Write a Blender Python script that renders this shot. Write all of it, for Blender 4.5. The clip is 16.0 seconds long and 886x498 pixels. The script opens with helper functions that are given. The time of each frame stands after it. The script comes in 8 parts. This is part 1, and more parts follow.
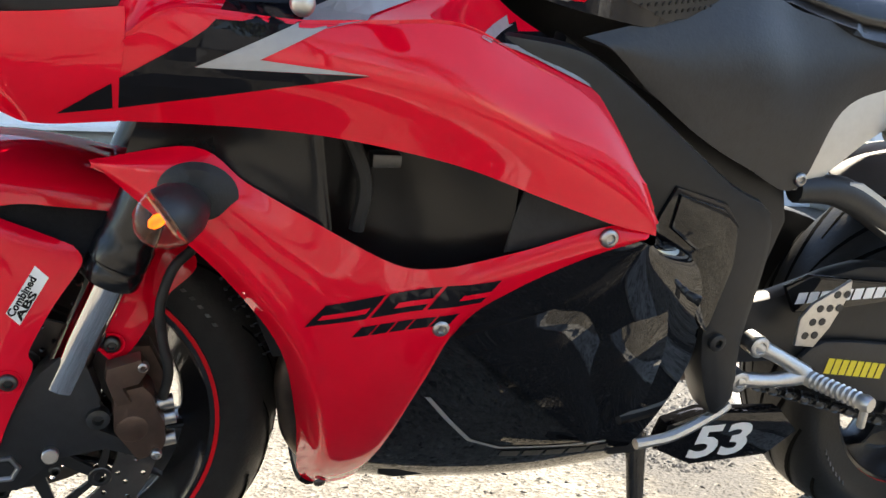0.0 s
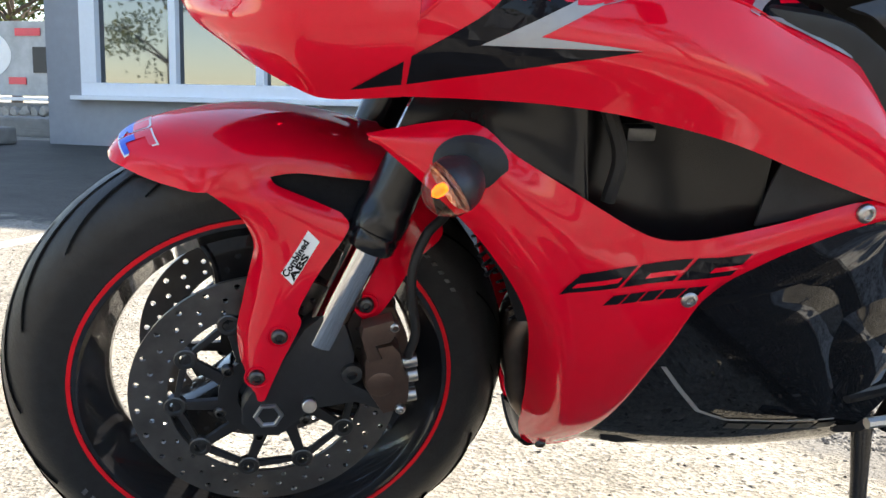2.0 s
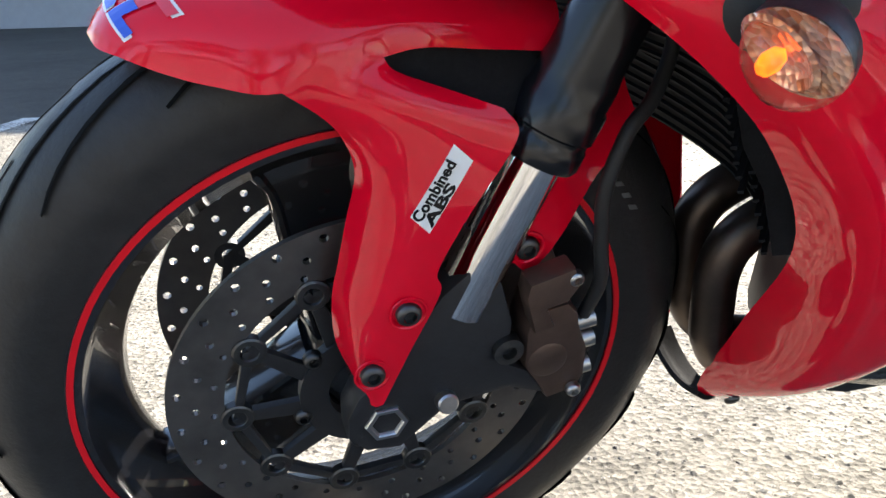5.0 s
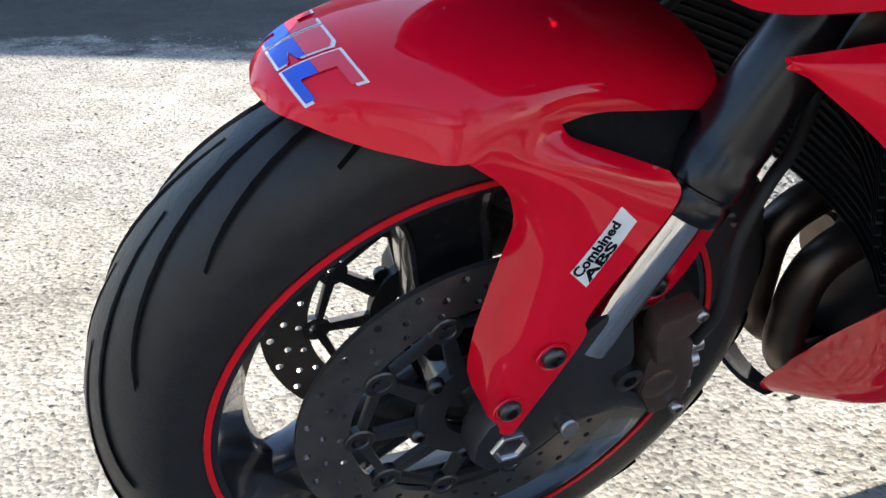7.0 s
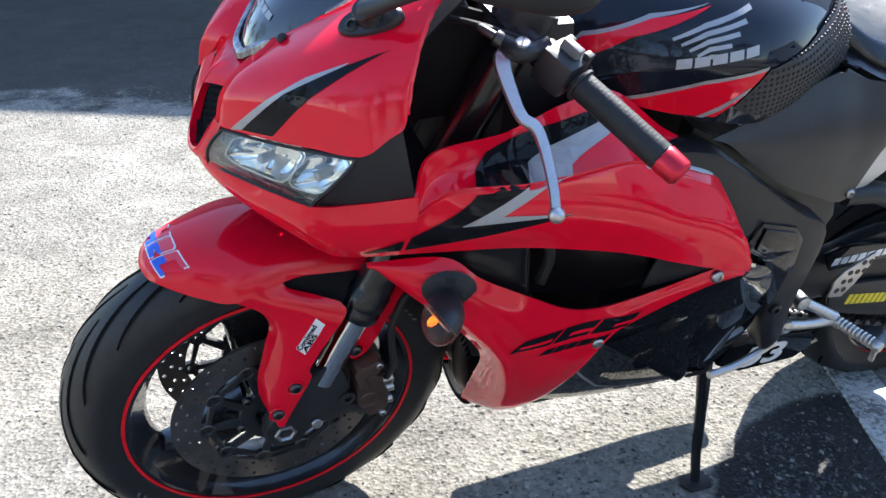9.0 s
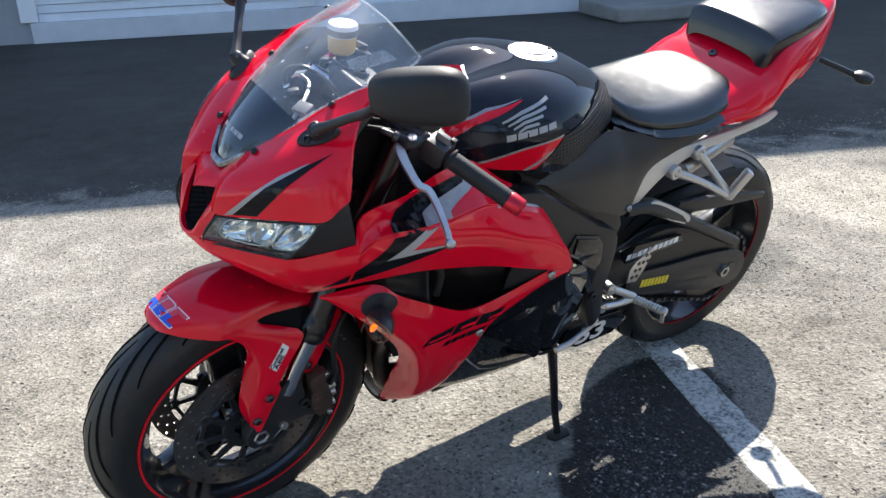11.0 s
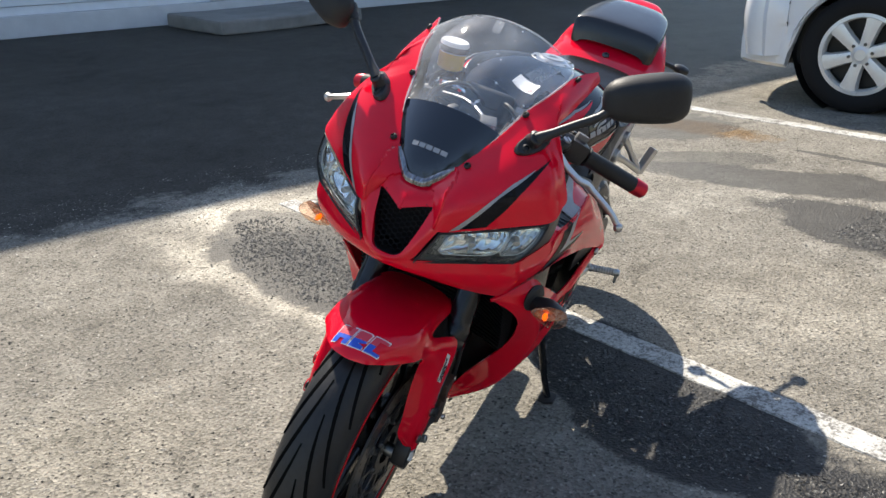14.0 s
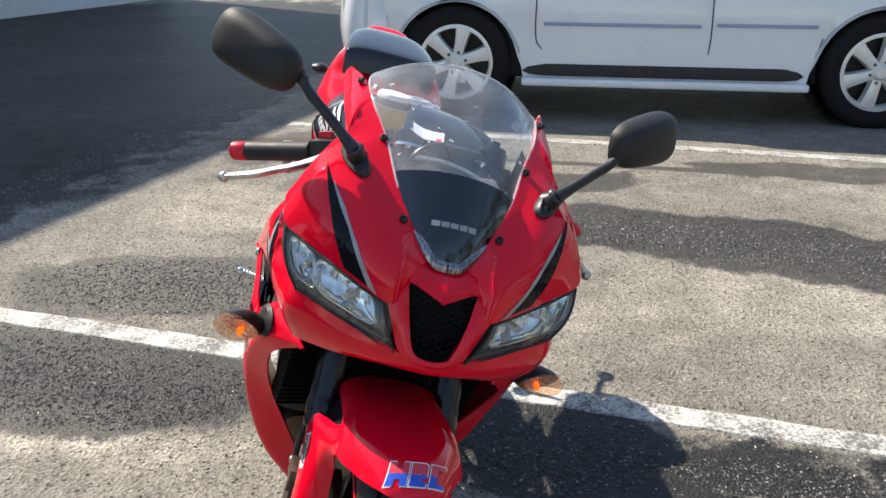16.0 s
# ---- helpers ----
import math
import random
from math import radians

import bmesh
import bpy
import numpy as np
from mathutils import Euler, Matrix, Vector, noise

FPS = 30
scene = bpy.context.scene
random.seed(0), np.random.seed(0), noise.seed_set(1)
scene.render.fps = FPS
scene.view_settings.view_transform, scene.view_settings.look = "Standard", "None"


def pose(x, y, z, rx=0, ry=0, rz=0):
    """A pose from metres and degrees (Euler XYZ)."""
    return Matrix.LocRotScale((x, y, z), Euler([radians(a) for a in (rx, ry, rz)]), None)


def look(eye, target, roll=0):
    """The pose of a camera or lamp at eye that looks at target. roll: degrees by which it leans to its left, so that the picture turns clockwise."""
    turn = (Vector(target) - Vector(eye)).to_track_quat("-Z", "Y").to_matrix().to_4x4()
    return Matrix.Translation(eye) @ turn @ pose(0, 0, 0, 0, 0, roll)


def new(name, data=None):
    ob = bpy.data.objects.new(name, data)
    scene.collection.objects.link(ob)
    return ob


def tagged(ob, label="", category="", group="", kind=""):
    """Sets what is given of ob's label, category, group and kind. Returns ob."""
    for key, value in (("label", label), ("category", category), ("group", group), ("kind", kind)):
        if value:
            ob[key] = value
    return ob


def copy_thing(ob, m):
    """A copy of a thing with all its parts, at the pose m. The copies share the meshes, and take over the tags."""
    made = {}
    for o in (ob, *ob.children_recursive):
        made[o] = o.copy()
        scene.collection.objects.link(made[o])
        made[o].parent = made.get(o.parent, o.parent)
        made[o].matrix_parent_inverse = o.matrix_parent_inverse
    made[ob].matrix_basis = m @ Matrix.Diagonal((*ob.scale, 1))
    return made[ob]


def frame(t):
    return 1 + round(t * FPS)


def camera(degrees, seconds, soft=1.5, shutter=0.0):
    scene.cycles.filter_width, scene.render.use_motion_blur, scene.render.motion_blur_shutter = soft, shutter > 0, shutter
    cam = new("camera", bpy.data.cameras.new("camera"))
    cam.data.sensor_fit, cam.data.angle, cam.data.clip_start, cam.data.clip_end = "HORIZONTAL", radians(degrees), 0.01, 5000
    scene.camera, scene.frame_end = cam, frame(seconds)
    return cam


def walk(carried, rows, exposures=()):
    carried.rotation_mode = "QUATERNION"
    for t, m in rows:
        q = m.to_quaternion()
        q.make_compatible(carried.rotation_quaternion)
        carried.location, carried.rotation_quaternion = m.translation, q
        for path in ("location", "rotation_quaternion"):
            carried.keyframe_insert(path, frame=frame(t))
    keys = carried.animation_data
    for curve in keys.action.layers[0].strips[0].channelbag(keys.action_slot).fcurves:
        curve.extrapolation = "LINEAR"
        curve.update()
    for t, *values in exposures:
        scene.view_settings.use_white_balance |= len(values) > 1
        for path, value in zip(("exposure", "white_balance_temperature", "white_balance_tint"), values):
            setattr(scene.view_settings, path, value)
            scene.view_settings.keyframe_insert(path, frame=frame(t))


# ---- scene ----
cam = camera(54.29, 16.0)
PATH = [
    (0, (0.082, 0.0124, 0.6145), (-0.0366, 1.9939, 0.3709), 1.54),
    (0.5, (0.0629, -0.022, 0.6174), (-0.1293, 1.9547, 0.3819), 1.29),
    (1, (0.0299, -0.0379, 0.6199), (-0.2528, 1.9278, 0.3835), 1.30),
    (1.5, (-0.0119, -0.0417, 0.6163), (-0.3771, 1.9067, 0.351), 1.05),
    (2, (-0.0326, -0.0351, 0.614), (-0.447, 1.8958, 0.2976), 1.43),
    (2.5, (-0.0651, -0.0186, 0.6058), (-0.5369, 1.8885, 0.2312), 1.50),
    (3, (-0.1037, 0.0423, 0.5851), (-0.6421, 1.9209, 0.1597), 1.05),
    (3.5, (-0.1789, 0.1178, 0.5871), (-0.6851, 1.9915, 0.1043), 0.10),
    (3.7, (-0.1886, 0.1541, 0.6021), (-0.7011, 2.013, 0.0711), -1.13),
    (6, (-0.4092, 0.291, 0.5904), (-0.5137, 2.1771, -0.0666), -1.79),
    (6.5, (-0.445, 0.2909, 0.63), (-0.5642, 2.1597, -0.0726), -1.08),
    (7, (-0.4462, 0.29, 0.6927), (-0.54, 2.1063, -0.1393), -0.40),
    (7.5, (-0.4422, 0.2345, 0.7788), (-0.498, 1.9909, -0.176), 1.17),
    (8, (-0.3775, 0.1339, 0.8455), (-0.4364, 1.8815, -0.1252), 2.25),
    (8.5, (-0.2428, -0.0523, 0.9483), (-0.3335, 1.7322, 0.0498), 1.73),
    (9, (-0.1625, -0.2122, 1.061), (-0.2052, 1.6058, 0.2285), 0.35),
    (9.5, (-0.1564, -0.3713, 1.1507), (-0.0656, 1.4655, 0.3646), -0.16),
    (10, (-0.1509, -0.5109, 1.2083), (0.0192, 1.3338, 0.4546), -0.64),
    (10.2, (-0.1583, -0.5732, 1.216), (0.0261, 1.2753, 0.475), -1.01),
    (12.3, (-0.7851, -0.7164, 1.2414), (-0.0473, 1.0047, 0.539), -3.13),
    (12.5, (-0.8467, -0.6715, 1.2565), (-0.0672, 1.0186, 0.5246), -2.42),
    (13, (-1.081, -0.5924, 1.2504), (-0.1119, 0.9941, 0.513), -1.68),
    (13.5, (-1.2521, -0.4781, 1.2731), (-0.1155, 0.9927, 0.5349), -1.28),
    (14, (-1.373, -0.2692, 1.2815), (-0.1026, 1.0932, 0.5536), -0.66),
    (14.5, (-1.46, -0.0697, 1.2838), (0.023, 1.0593, 0.5584), 0.42),
    (15, (-1.5735, 0.1397, 1.3078), (0.0896, 0.9967, 0.6009), 0.80),
    (15.5, (-1.5753, 0.3366, 1.3014), (0.1707, 1.0172, 0.6028), 0.45),
    (16, (-1.5416, 0.5264, 1.3122), (0.2685, 0.9996, 0.6053), 0.40),
]
walk(cam, [(t, look(eye, target, roll)) for t, eye, target, roll in PATH],
     exposures=[(0, 2.22, 7500, 10), (1, 2.27, 7400, 10), (2, 2.25, 7150, 10), (2.5, 1.93, 6900, 10), (3, 1.71, 6850, 10), (6, 2.34, 6700, 10), (7, 2.02, 6500, 10), (8.5, 2.0, 6150, 10), (9.5, 1.8, 6100, 10), (12.5, 1.28, 6950, 10), (16, 1.0, 7000, 10)])

# ---- world, sun and exposure ----
SUN_TO = Vector((0.40, 0.86, 1.0)).normalized()
world = bpy.data.worlds.new("sky")
scene.world = world
world.use_nodes = True
wn = world.node_tree
sky = wn.nodes.new("ShaderNodeTexSky")
sky.sky_type, sky.sun_disc = "NISHITA", False
sky.dust_density, sky.ozone_density = 0.4, 1.6
sky.sun_elevation = math.asin(SUN_TO.z)
sky.sun_rotation = math.atan2(SUN_TO.x, SUN_TO.y)
wn.links.new(sky.outputs[0], wn.nodes["Background"].inputs[0])
wn.nodes["Background"].inputs[1].default_value = 0.122
sun = new("sun", bpy.data.lights.new("sun", "SUN"))
sun.data.energy, sun.data.angle, sun.data.color = 4.0, radians(0.5), (1.0, 0.95, 0.87)
sun.matrix_world = look(SUN_TO * 30, (0, 0, 0))


# ---- materials ----
def nodes_of(name):
    m = bpy.data.materials.new(name)
    m.use_nodes = True
    nt = m.node_tree
    return m, nt, nt.nodes["Principled BSDF"]


def noise_tex(nt, scale, detail=4.0, rough=0.6, coord="Object"):
    tc = nt.nodes.new("ShaderNodeTexCoord")
    n = nt.nodes.new("ShaderNodeTexNoise")
    n.inputs["Scale"].default_value, n.inputs["Detail"].default_value, n.inputs["Roughness"].default_value = scale, detail, rough
    nt.links.new(tc.outputs[coord], n.inputs["Vector"])
    return n


def ramp(nt, src, stops):
    r = nt.nodes.new("ShaderNodeValToRGB")
    e = r.color_ramp.elements
    while len(e) < len(stops):
        e.new(0.5)
    for k, (p, c) in enumerate(stops):
        e[k].position = p
        e[k].color = (*c, 1) if isinstance(c, tuple) else (c, c, c, 1)
    nt.links.new(src, r.inputs["Fac"])
    return r


def bump(nt, bsdf, src, strength, distance):
    b = nt.nodes.new("ShaderNodeBump")
    b.inputs["Strength"].default_value, b.inputs["Distance"].default_value = strength, distance
    nt.links.new(src, b.inputs["Height"])
    nt.links.new(b.outputs[0], bsdf.inputs["Normal"])
    return b


def plain(name, color, rough=0.5, metal=0.0, vary=0.12, scale=60.0, bumps=0.0, coat=0.0, spread=0.15, bump_scale=None, specular=0.5):
    """A surface with two scales of colour and gloss variation and, if asked, fine relief."""
    m, nt, p = nodes_of(name)
    p.inputs["Metallic"].default_value = metal
    p.inputs["Specular IOR Level"].default_value = specular
    a, b = noise_tex(nt, scale), noise_tex(nt, scale * 0.09, 3)
    mix = nt.nodes.new("ShaderNodeMath")
    mix.operation = "ADD"
    nt.links.new(a.outputs["Fac"], mix.inputs[0])
    nt.links.new(b.outputs["Fac"], mix.inputs[1])
    half = nt.nodes.new("ShaderNodeMath")
    half.operation = "MULTIPLY"
    half.inputs[1].default_value = 0.5
    nt.links.new(mix.outputs[0], half.inputs[0])
    lo, hi = tuple(c * (1 - vary) for c in color), tuple(min(1, c * (1 + vary)) for c in color)
    r = ramp(nt, half.outputs[0], [(0.36, lo), (0.64, hi)])
    nt.links.new(r.outputs["Color"], p.inputs["Base Color"])
    rr = ramp(nt, half.outputs[0], [(0.35, max(0.0, rough - spread * rough)), (0.65, min(1.0, rough + spread * rough))])
    nt.links.new(rr.outputs["Color"], p.inputs["Roughness"])
    if coat:
        p.inputs["Coat Weight"].default_value, p.inputs["Coat Roughness"].default_value = coat, 0.015
    if bumps:
        f = noise_tex(nt, bump_scale or scale * 3, 3)
        bump(nt, p, f.outputs["Fac"], bumps, 0.002)
    return m


RED = plain("red_paint", (0.74, 0.003, 0.022), 0.40, 0.0, 0.04, 30, 0.0, 0.8, 0.15, None, 0.0)
RED_TAPE = plain("red_tape", (0.75, 0.012, 0.022), 0.4, 0.0, 0.05, 60, 0.0, 0.0, 0.15, None, 0.15)
RED_METAL = plain("red_anodised", (0.6, 0.02, 0.04), 0.3, 0.6, 0.05, 80)
GLOSS_BLACK = plain("gloss_black_paint", (0.007, 0.007, 0.008), 0.4, 0.0, 0.2, 30, 0.0, 1.0, 0.15, None, 0.0)
NAVY_BLACK = plain("black_tank_paint", (0.009, 0.011, 0.017), 0.4, 0.0, 0.2, 30, 0.0, 0.7, 0.15, None, 0.0)
SATIN_BLACK = plain("satin_black_plastic", (0.020, 0.020, 0.0215), 0.42, 0.0, 0.25, 90, 0.12, 0.0, 0.15, None, 0.42)
INNER_BLACK = plain("smooth_black_plastic", (0.008, 0.008, 0.009), 0.22, 0.0, 0.2, 50, 0.0, 0.0, 0.15, None, 0.35)
FRAME_BLACK = plain("black_painted_aluminium", (0.017, 0.0175, 0.019), 0.36, 0.0, 0.2, 40, 0.05, 0.0, 0.15, None, 0.3)
FORK_BLACK = plain("black_anodised_fork", (0.007, 0.0075, 0.009), 0.22, 0.0, 0.2, 40, 0.02, 0.0, 0.15, None, 0.5)
RUBBER = plain("tyre_rubber", (0.020, 0.0197, 0.0195), 0.45, 0.0, 0.3, 70, 0.25, 0.0, 0.2, None, 0.35)
SOFT_BLACK = plain("soft_black_rubber", (0.019, 0.019, 0.0195), 0.55, 0.0, 0.25, 120, 0.2, 0.0, 0.15, None, 0.35)
WHEEL_BLACK = plain("black_wheel_paint", (0.013, 0.013, 0.0145), 0.2, 0.0, 0.2, 40, 0.0, 0.6)
VINYL = plain("black_seat_vinyl", (0.010, 0.010, 0.011), 0.24, 0.0, 0.2, 50, 0.07, 0.0, 0.15, 420, 0.7)
SILVER_DECAL = plain("silver_decal", (0.34, 0.335, 0.34), 0.4, 0.3, 0.08, 60)
BLACK_DECAL = plain("black_decal", (0.008, 0.008, 0.010), 0.4, 0.0, 0.15, 60, 0.0, 0.3, 0.15, None, 0.0)
WHITE_DECAL = plain("white_decal", (0.78, 0.78, 0.77), 0.4, 0.0, 0.04, 60)
BLUE_DECAL = plain("blue_decal", (0.02, 0.09, 0.55), 0.35, 0.0, 0.06, 60)
PINK_DECAL = plain("red_decal", (0.72, 0.05, 0.08), 0.35, 0.0, 0.06, 60)
YELLOW_DECAL = plain("yellow_decal", (0.75, 0.6, 0.03), 0.4, 0.0, 0.06, 60)
CHROME = plain("chrome", (0.82, 0.82, 0.83), 0.07, 1.0, 0.03, 50)
STEEL = plain("brushed_steel", (0.46, 0.45, 0.44), 0.34, 1.0, 0.12, 120)
DARK_STEEL = plain("dark_steel", (0.10, 0.10, 0.10), 0.42, 1.0, 0.25, 110)
ALUMINIUM = plain("cast_aluminium", (0.55, 0.54, 0.53), 0.42, 1.0, 0.1, 150, 0.12)
SILVER_PAINT = plain("silver_painted_aluminium", (0.58, 0.58, 0.57), 0.38, 0.6, 0.06, 90)
BRONZE = plain("bronze_caliper", (0.105, 0.066, 0.050), 0.42, 0.55, 0.18, 90, 0.1)
DISC_FACE = plain("brake_disc_steel", (0.175, 0.16, 0.148), 0.36, 0.85, 0.25, 35)
EXHAUST = plain("heated_steel_pipe", (0.11, 0.085, 0.07), 0.4, 0.9, 0.35, 25)
FIN = plain("radiator_core", (0.011, 0.011, 0.012), 0.6, 0.0, 0.3, 200, 0.3, 0.0, 0.15, None, 0.08)
AMBER = plain("amber_fluid_plastic", (0.85, 0.55, 0.13), 0.3, 0.0, 0.08, 60)
GREY_PLASTIC = plain("dark_grey_plastic", (0.020, 0.0205, 0.022), 0.5, 0.0, 0.2, 90, 0.1)
GREY_PLUG = plain("pale_grey_plastic", (0.16, 0.16, 0.16), 0.5, 0.0, 0.1, 60)
DIAL = plain("dial_face", (0.02, 0.02, 0.022), 0.3, 0.0, 0.2, 60)


def thin_glass(name, tint, ior, haze, dust):
    """A thin clear sheet: see-through, glossy by its Fresnel share, with specks of dust and a pale haze for smears and
    painted sky sheen.
    """
    m, nt, p = nodes_of(name)
    N, L = nt.nodes.new, nt.links.new
    clear, gloss, mix = N("ShaderNodeBsdfTransparent"), N("ShaderNodeBsdfGlossy"), N("ShaderNodeMixShader")
    clear.inputs[0].default_value = (*tint, 1)
    gloss.inputs["Roughness"].default_value = 0.03
    lw, steep, share = N("ShaderNodeLayerWeight"), N("ShaderNodeMath"), N("ShaderNodeMath")
    lw.inputs[0].default_value = 0.5
    steep.operation, share.operation = "POWER", "MULTIPLY_ADD"
    straight = ((ior - 1) / (ior + 1)) ** 2
    L(lw.outputs["Facing"], steep.inputs[0])
    steep.inputs[1].default_value = 5.0
    L(steep.outputs[0], share.inputs[0])
    share.inputs[1].default_value, share.inputs[2].default_value = 1 - straight, straight
    L(share.outputs[0], mix.inputs[0])
    L(clear.outputs[0], mix.inputs[1])
    L(gloss.outputs[0], mix.inputs[2])
    film_mix, dirt_and_sheen = N("ShaderNodeMixShader"), N("ShaderNodeBsdfDiffuse")
    dirt_and_sheen.inputs[0].default_value = (0.85, 0.85, 0.85, 1)
    sp = noise_tex(nt, 70, 2, 0.6)
    r = ramp(nt, sp.outputs["Fac"], [(0.0, 0.0), (0.715, 0.0), (0.735, dust), (1.0, dust)])
    # uneven pale haze: smears, and sky reflections painted as diffuse white
    smear_sheen = noise_tex(nt, 9, 5, 0.65)
    r2 = ramp(nt, smear_sheen.outputs["Fac"], [(0.35, haze * 0.4), (0.70, haze * 2.2)])
    both = N("ShaderNodeMath")
    both.operation = "ADD"
    L(r.outputs["Color"], both.inputs[0])
    L(r2.outputs["Color"], both.inputs[1])
    L(both.outputs[0], film_mix.inputs[0])
    L(mix.outputs[0], film_mix.inputs[1])
    L(dirt_and_sheen.outputs[0], film_mix.inputs[2])
    L(film_mix.outputs[0], nt.nodes["Material Output"].inputs["Surface"])
    return m


LABEL_FILM = thin_glass("pale_screen_label", (0.9, 0.92, 0.94), 1.42, 0.20, 0.2)
CLEAR = thin_glass("clear_screen", (0.96, 0.97, 0.985), 1.52, 0.075, 0.9)
EDGE_HIGHLIGHT = thin_glass("screen_edge_highlight", (0.90, 0.92, 0.94), 1.6, 0.30, 0.3)
LENS = thin_glass("clear_lens", (0.95, 0.96, 0.95), 1.38, 0.012, 0.03)
SMOKE = plain("smoked_screen", (0.005, 0.006, 0.01), 0.1, 0.0, 0.1, 20, 0.0, 1.0)
AMBER_LENS = thin_glass("amber_lens", (0.98, 0.82, 0.70), 1.35, 0.012, 0.02)


def glowing(name, color, strength):
    m, nt, p = nodes_of(name)
    p.inputs["Base Color"].default_value = (*color, 1)
    p.inputs["Emission Color"].default_value = (*color, 1)
    n = noise_tex(nt, 160, 2)
    r = ramp(nt, n.outputs["Fac"], [(0.35, strength * 0.4), (0.65, strength)])
    nt.links.new(r.outputs["Color"], p.inputs["Emission Strength"])
    return m


AMBER_BULB = glowing("lit_amber_bulb", (1.0, 0.17, 0.008), 1.0)


def lamp_mirror(name, dark, bright, scale, stretch, metal=0.75, relief=0.6):
    """Silvered lamp interior; a fine cell pattern paints the facets' dark and bright reflections into the colour."""
    m, nt, p = nodes_of(name)
    tc, mp, v = nt.nodes.new("ShaderNodeTexCoord"), nt.nodes.new("ShaderNodeMapping"), nt.nodes.new("ShaderNodeTexVoronoi")
    mp.inputs["Scale"].default_value = stretch
    v.inputs["Scale"].default_value = scale
    nt.links.new(tc.outputs["Object"], mp.inputs["Vector"])
    nt.links.new(mp.outputs[0], v.inputs["Vector"])
    r = ramp(nt, v.outputs["Color"], [(0.1, dark), (0.9, bright)])
    nt.links.new(r.outputs["Color"], p.inputs["Base Color"])
    p.inputs["Metallic"].default_value, p.inputs["Roughness"].default_value = metal, 0.18
    bump(nt, p, v.outputs["Distance"], relief, 0.004)
    return m


SIGNAL_MIRROR = lamp_mirror("signal_reflector", (0.66, 0.30, 0.16), (0.98, 0.82, 0.72), 190, (1, 1, 1), 0.5)
RIBBED = lamp_mirror("ribbed_lamp_reflector", (0.10, 0.10, 0.105), (0.42, 0.42, 0.44), 160, (1, 3.0, 0.6), 0.8, 0.05)
LAMP_CHROME = plain("silvered_lamp_shell", (0.93, 0.94, 0.93), 0.09, 0.92, 0.03, 40)
LAMP_GREY = plain("grey_lamp_bezel", (0.17, 0.175, 0.165), 0.28, 0.6, 0.1, 60)



# ---- mesh helpers ----
NOSE = {"upper_cowl", "intake_surround", "lamp_cover", "cowl_liner", "windscreen", "screen_base", "screen_edge", "position_lamp", "head_lamp", "reflector", "reflector_rim", "bulb", "lamp_bezel", "lens", "lamp_seal", "air_intake", "honeycomb_grille", "intake_liner", "intake_duct", "screen_bolt", "mirror", "mirror_joint", "mirror_screw", "mirror_stalk", "stalk_boot"}


def nose_drop(p):
    """How far the nose bodywork sits below its drawing, growing from the lip up to the screen."""
    t = max(0.0, min(1.0, (p[2] - 0.775) / 0.095))
    far = max(0.0, min(1.0, (abs(p[1]) - 0.238) / 0.02))
    return 0.0105 * t * t * (3 - 2 * t) * (1 - far)


def part(name, bm, material, parent=None, label="", smooth=True):
    """Links a bmesh as one mesh object, under a thing or a part if given."""
    if name in NOSE:
        for v in bm.verts:
            wide = max(0.0, min(1.0, (v.co.z - 0.95) / 0.10)) * max(0.0, min(1.0, (v.co.x - 0.10) / 0.10))
            v.co.z -= nose_drop(v.co)
            if "mirror" not in name and "stalk" not in name:
                v.co.y *= 1 + 0.07 * wide
    bmesh.ops.recalc_face_normals(bm, faces=bm.faces)
    me = bpy.data.meshes.new(name)
    bm.to_mesh(me)
    bm.free()
    me.materials.append(material)
    if smooth:
        me.shade_smooth()
        me.set_sharp_from_angle(angle=radians(38))
    ob = new(name, me)
    if parent:
        ob.parent = parent
    return tagged(ob, label)


def thing(name, label, category, m=None, group="", kind=""):
    e = new(name)
    e.empty_display_size = 0.05
    if m is not None:
        e.matrix_world = m
    return tagged(e, label, category, group, kind)


def catmull(pts, per):
    """A smooth line through pts, with `per` steps in each span."""
    p = [Vector(q) for q in pts]
    if len(p) < 3:
        return [p[0].lerp(p[-1], k / per) for k in range(per + 1)]
    ext = [p[0] * 2 - p[1]] + p + [p[-1] * 2 - p[-2]]
    out = []
    for i in range(len(p) - 1):
        a, b, c, d = ext[i:i + 4]
        for k in range(per):
            t = k / per
            out.append(0.5 * (2 * b + (c - a) * t + (2 * a - 5 * b + 4 * c - d) * t * t + (3 * b - a - 3 * c + d) * t ** 3))
    out.append(p[-1])
    return out


def net(rows, nu=6, nv=5):
    """A smooth grid through a small net of control points (rows of equal length)."""
    across = [catmull(r, nv) for r in rows]
    cols = [catmull([r[j] for r in across], nu) for j in range(len(across[0]))]
    return [[cols[j][i] for j in range(len(cols))] for i in range(len(cols[0]))]


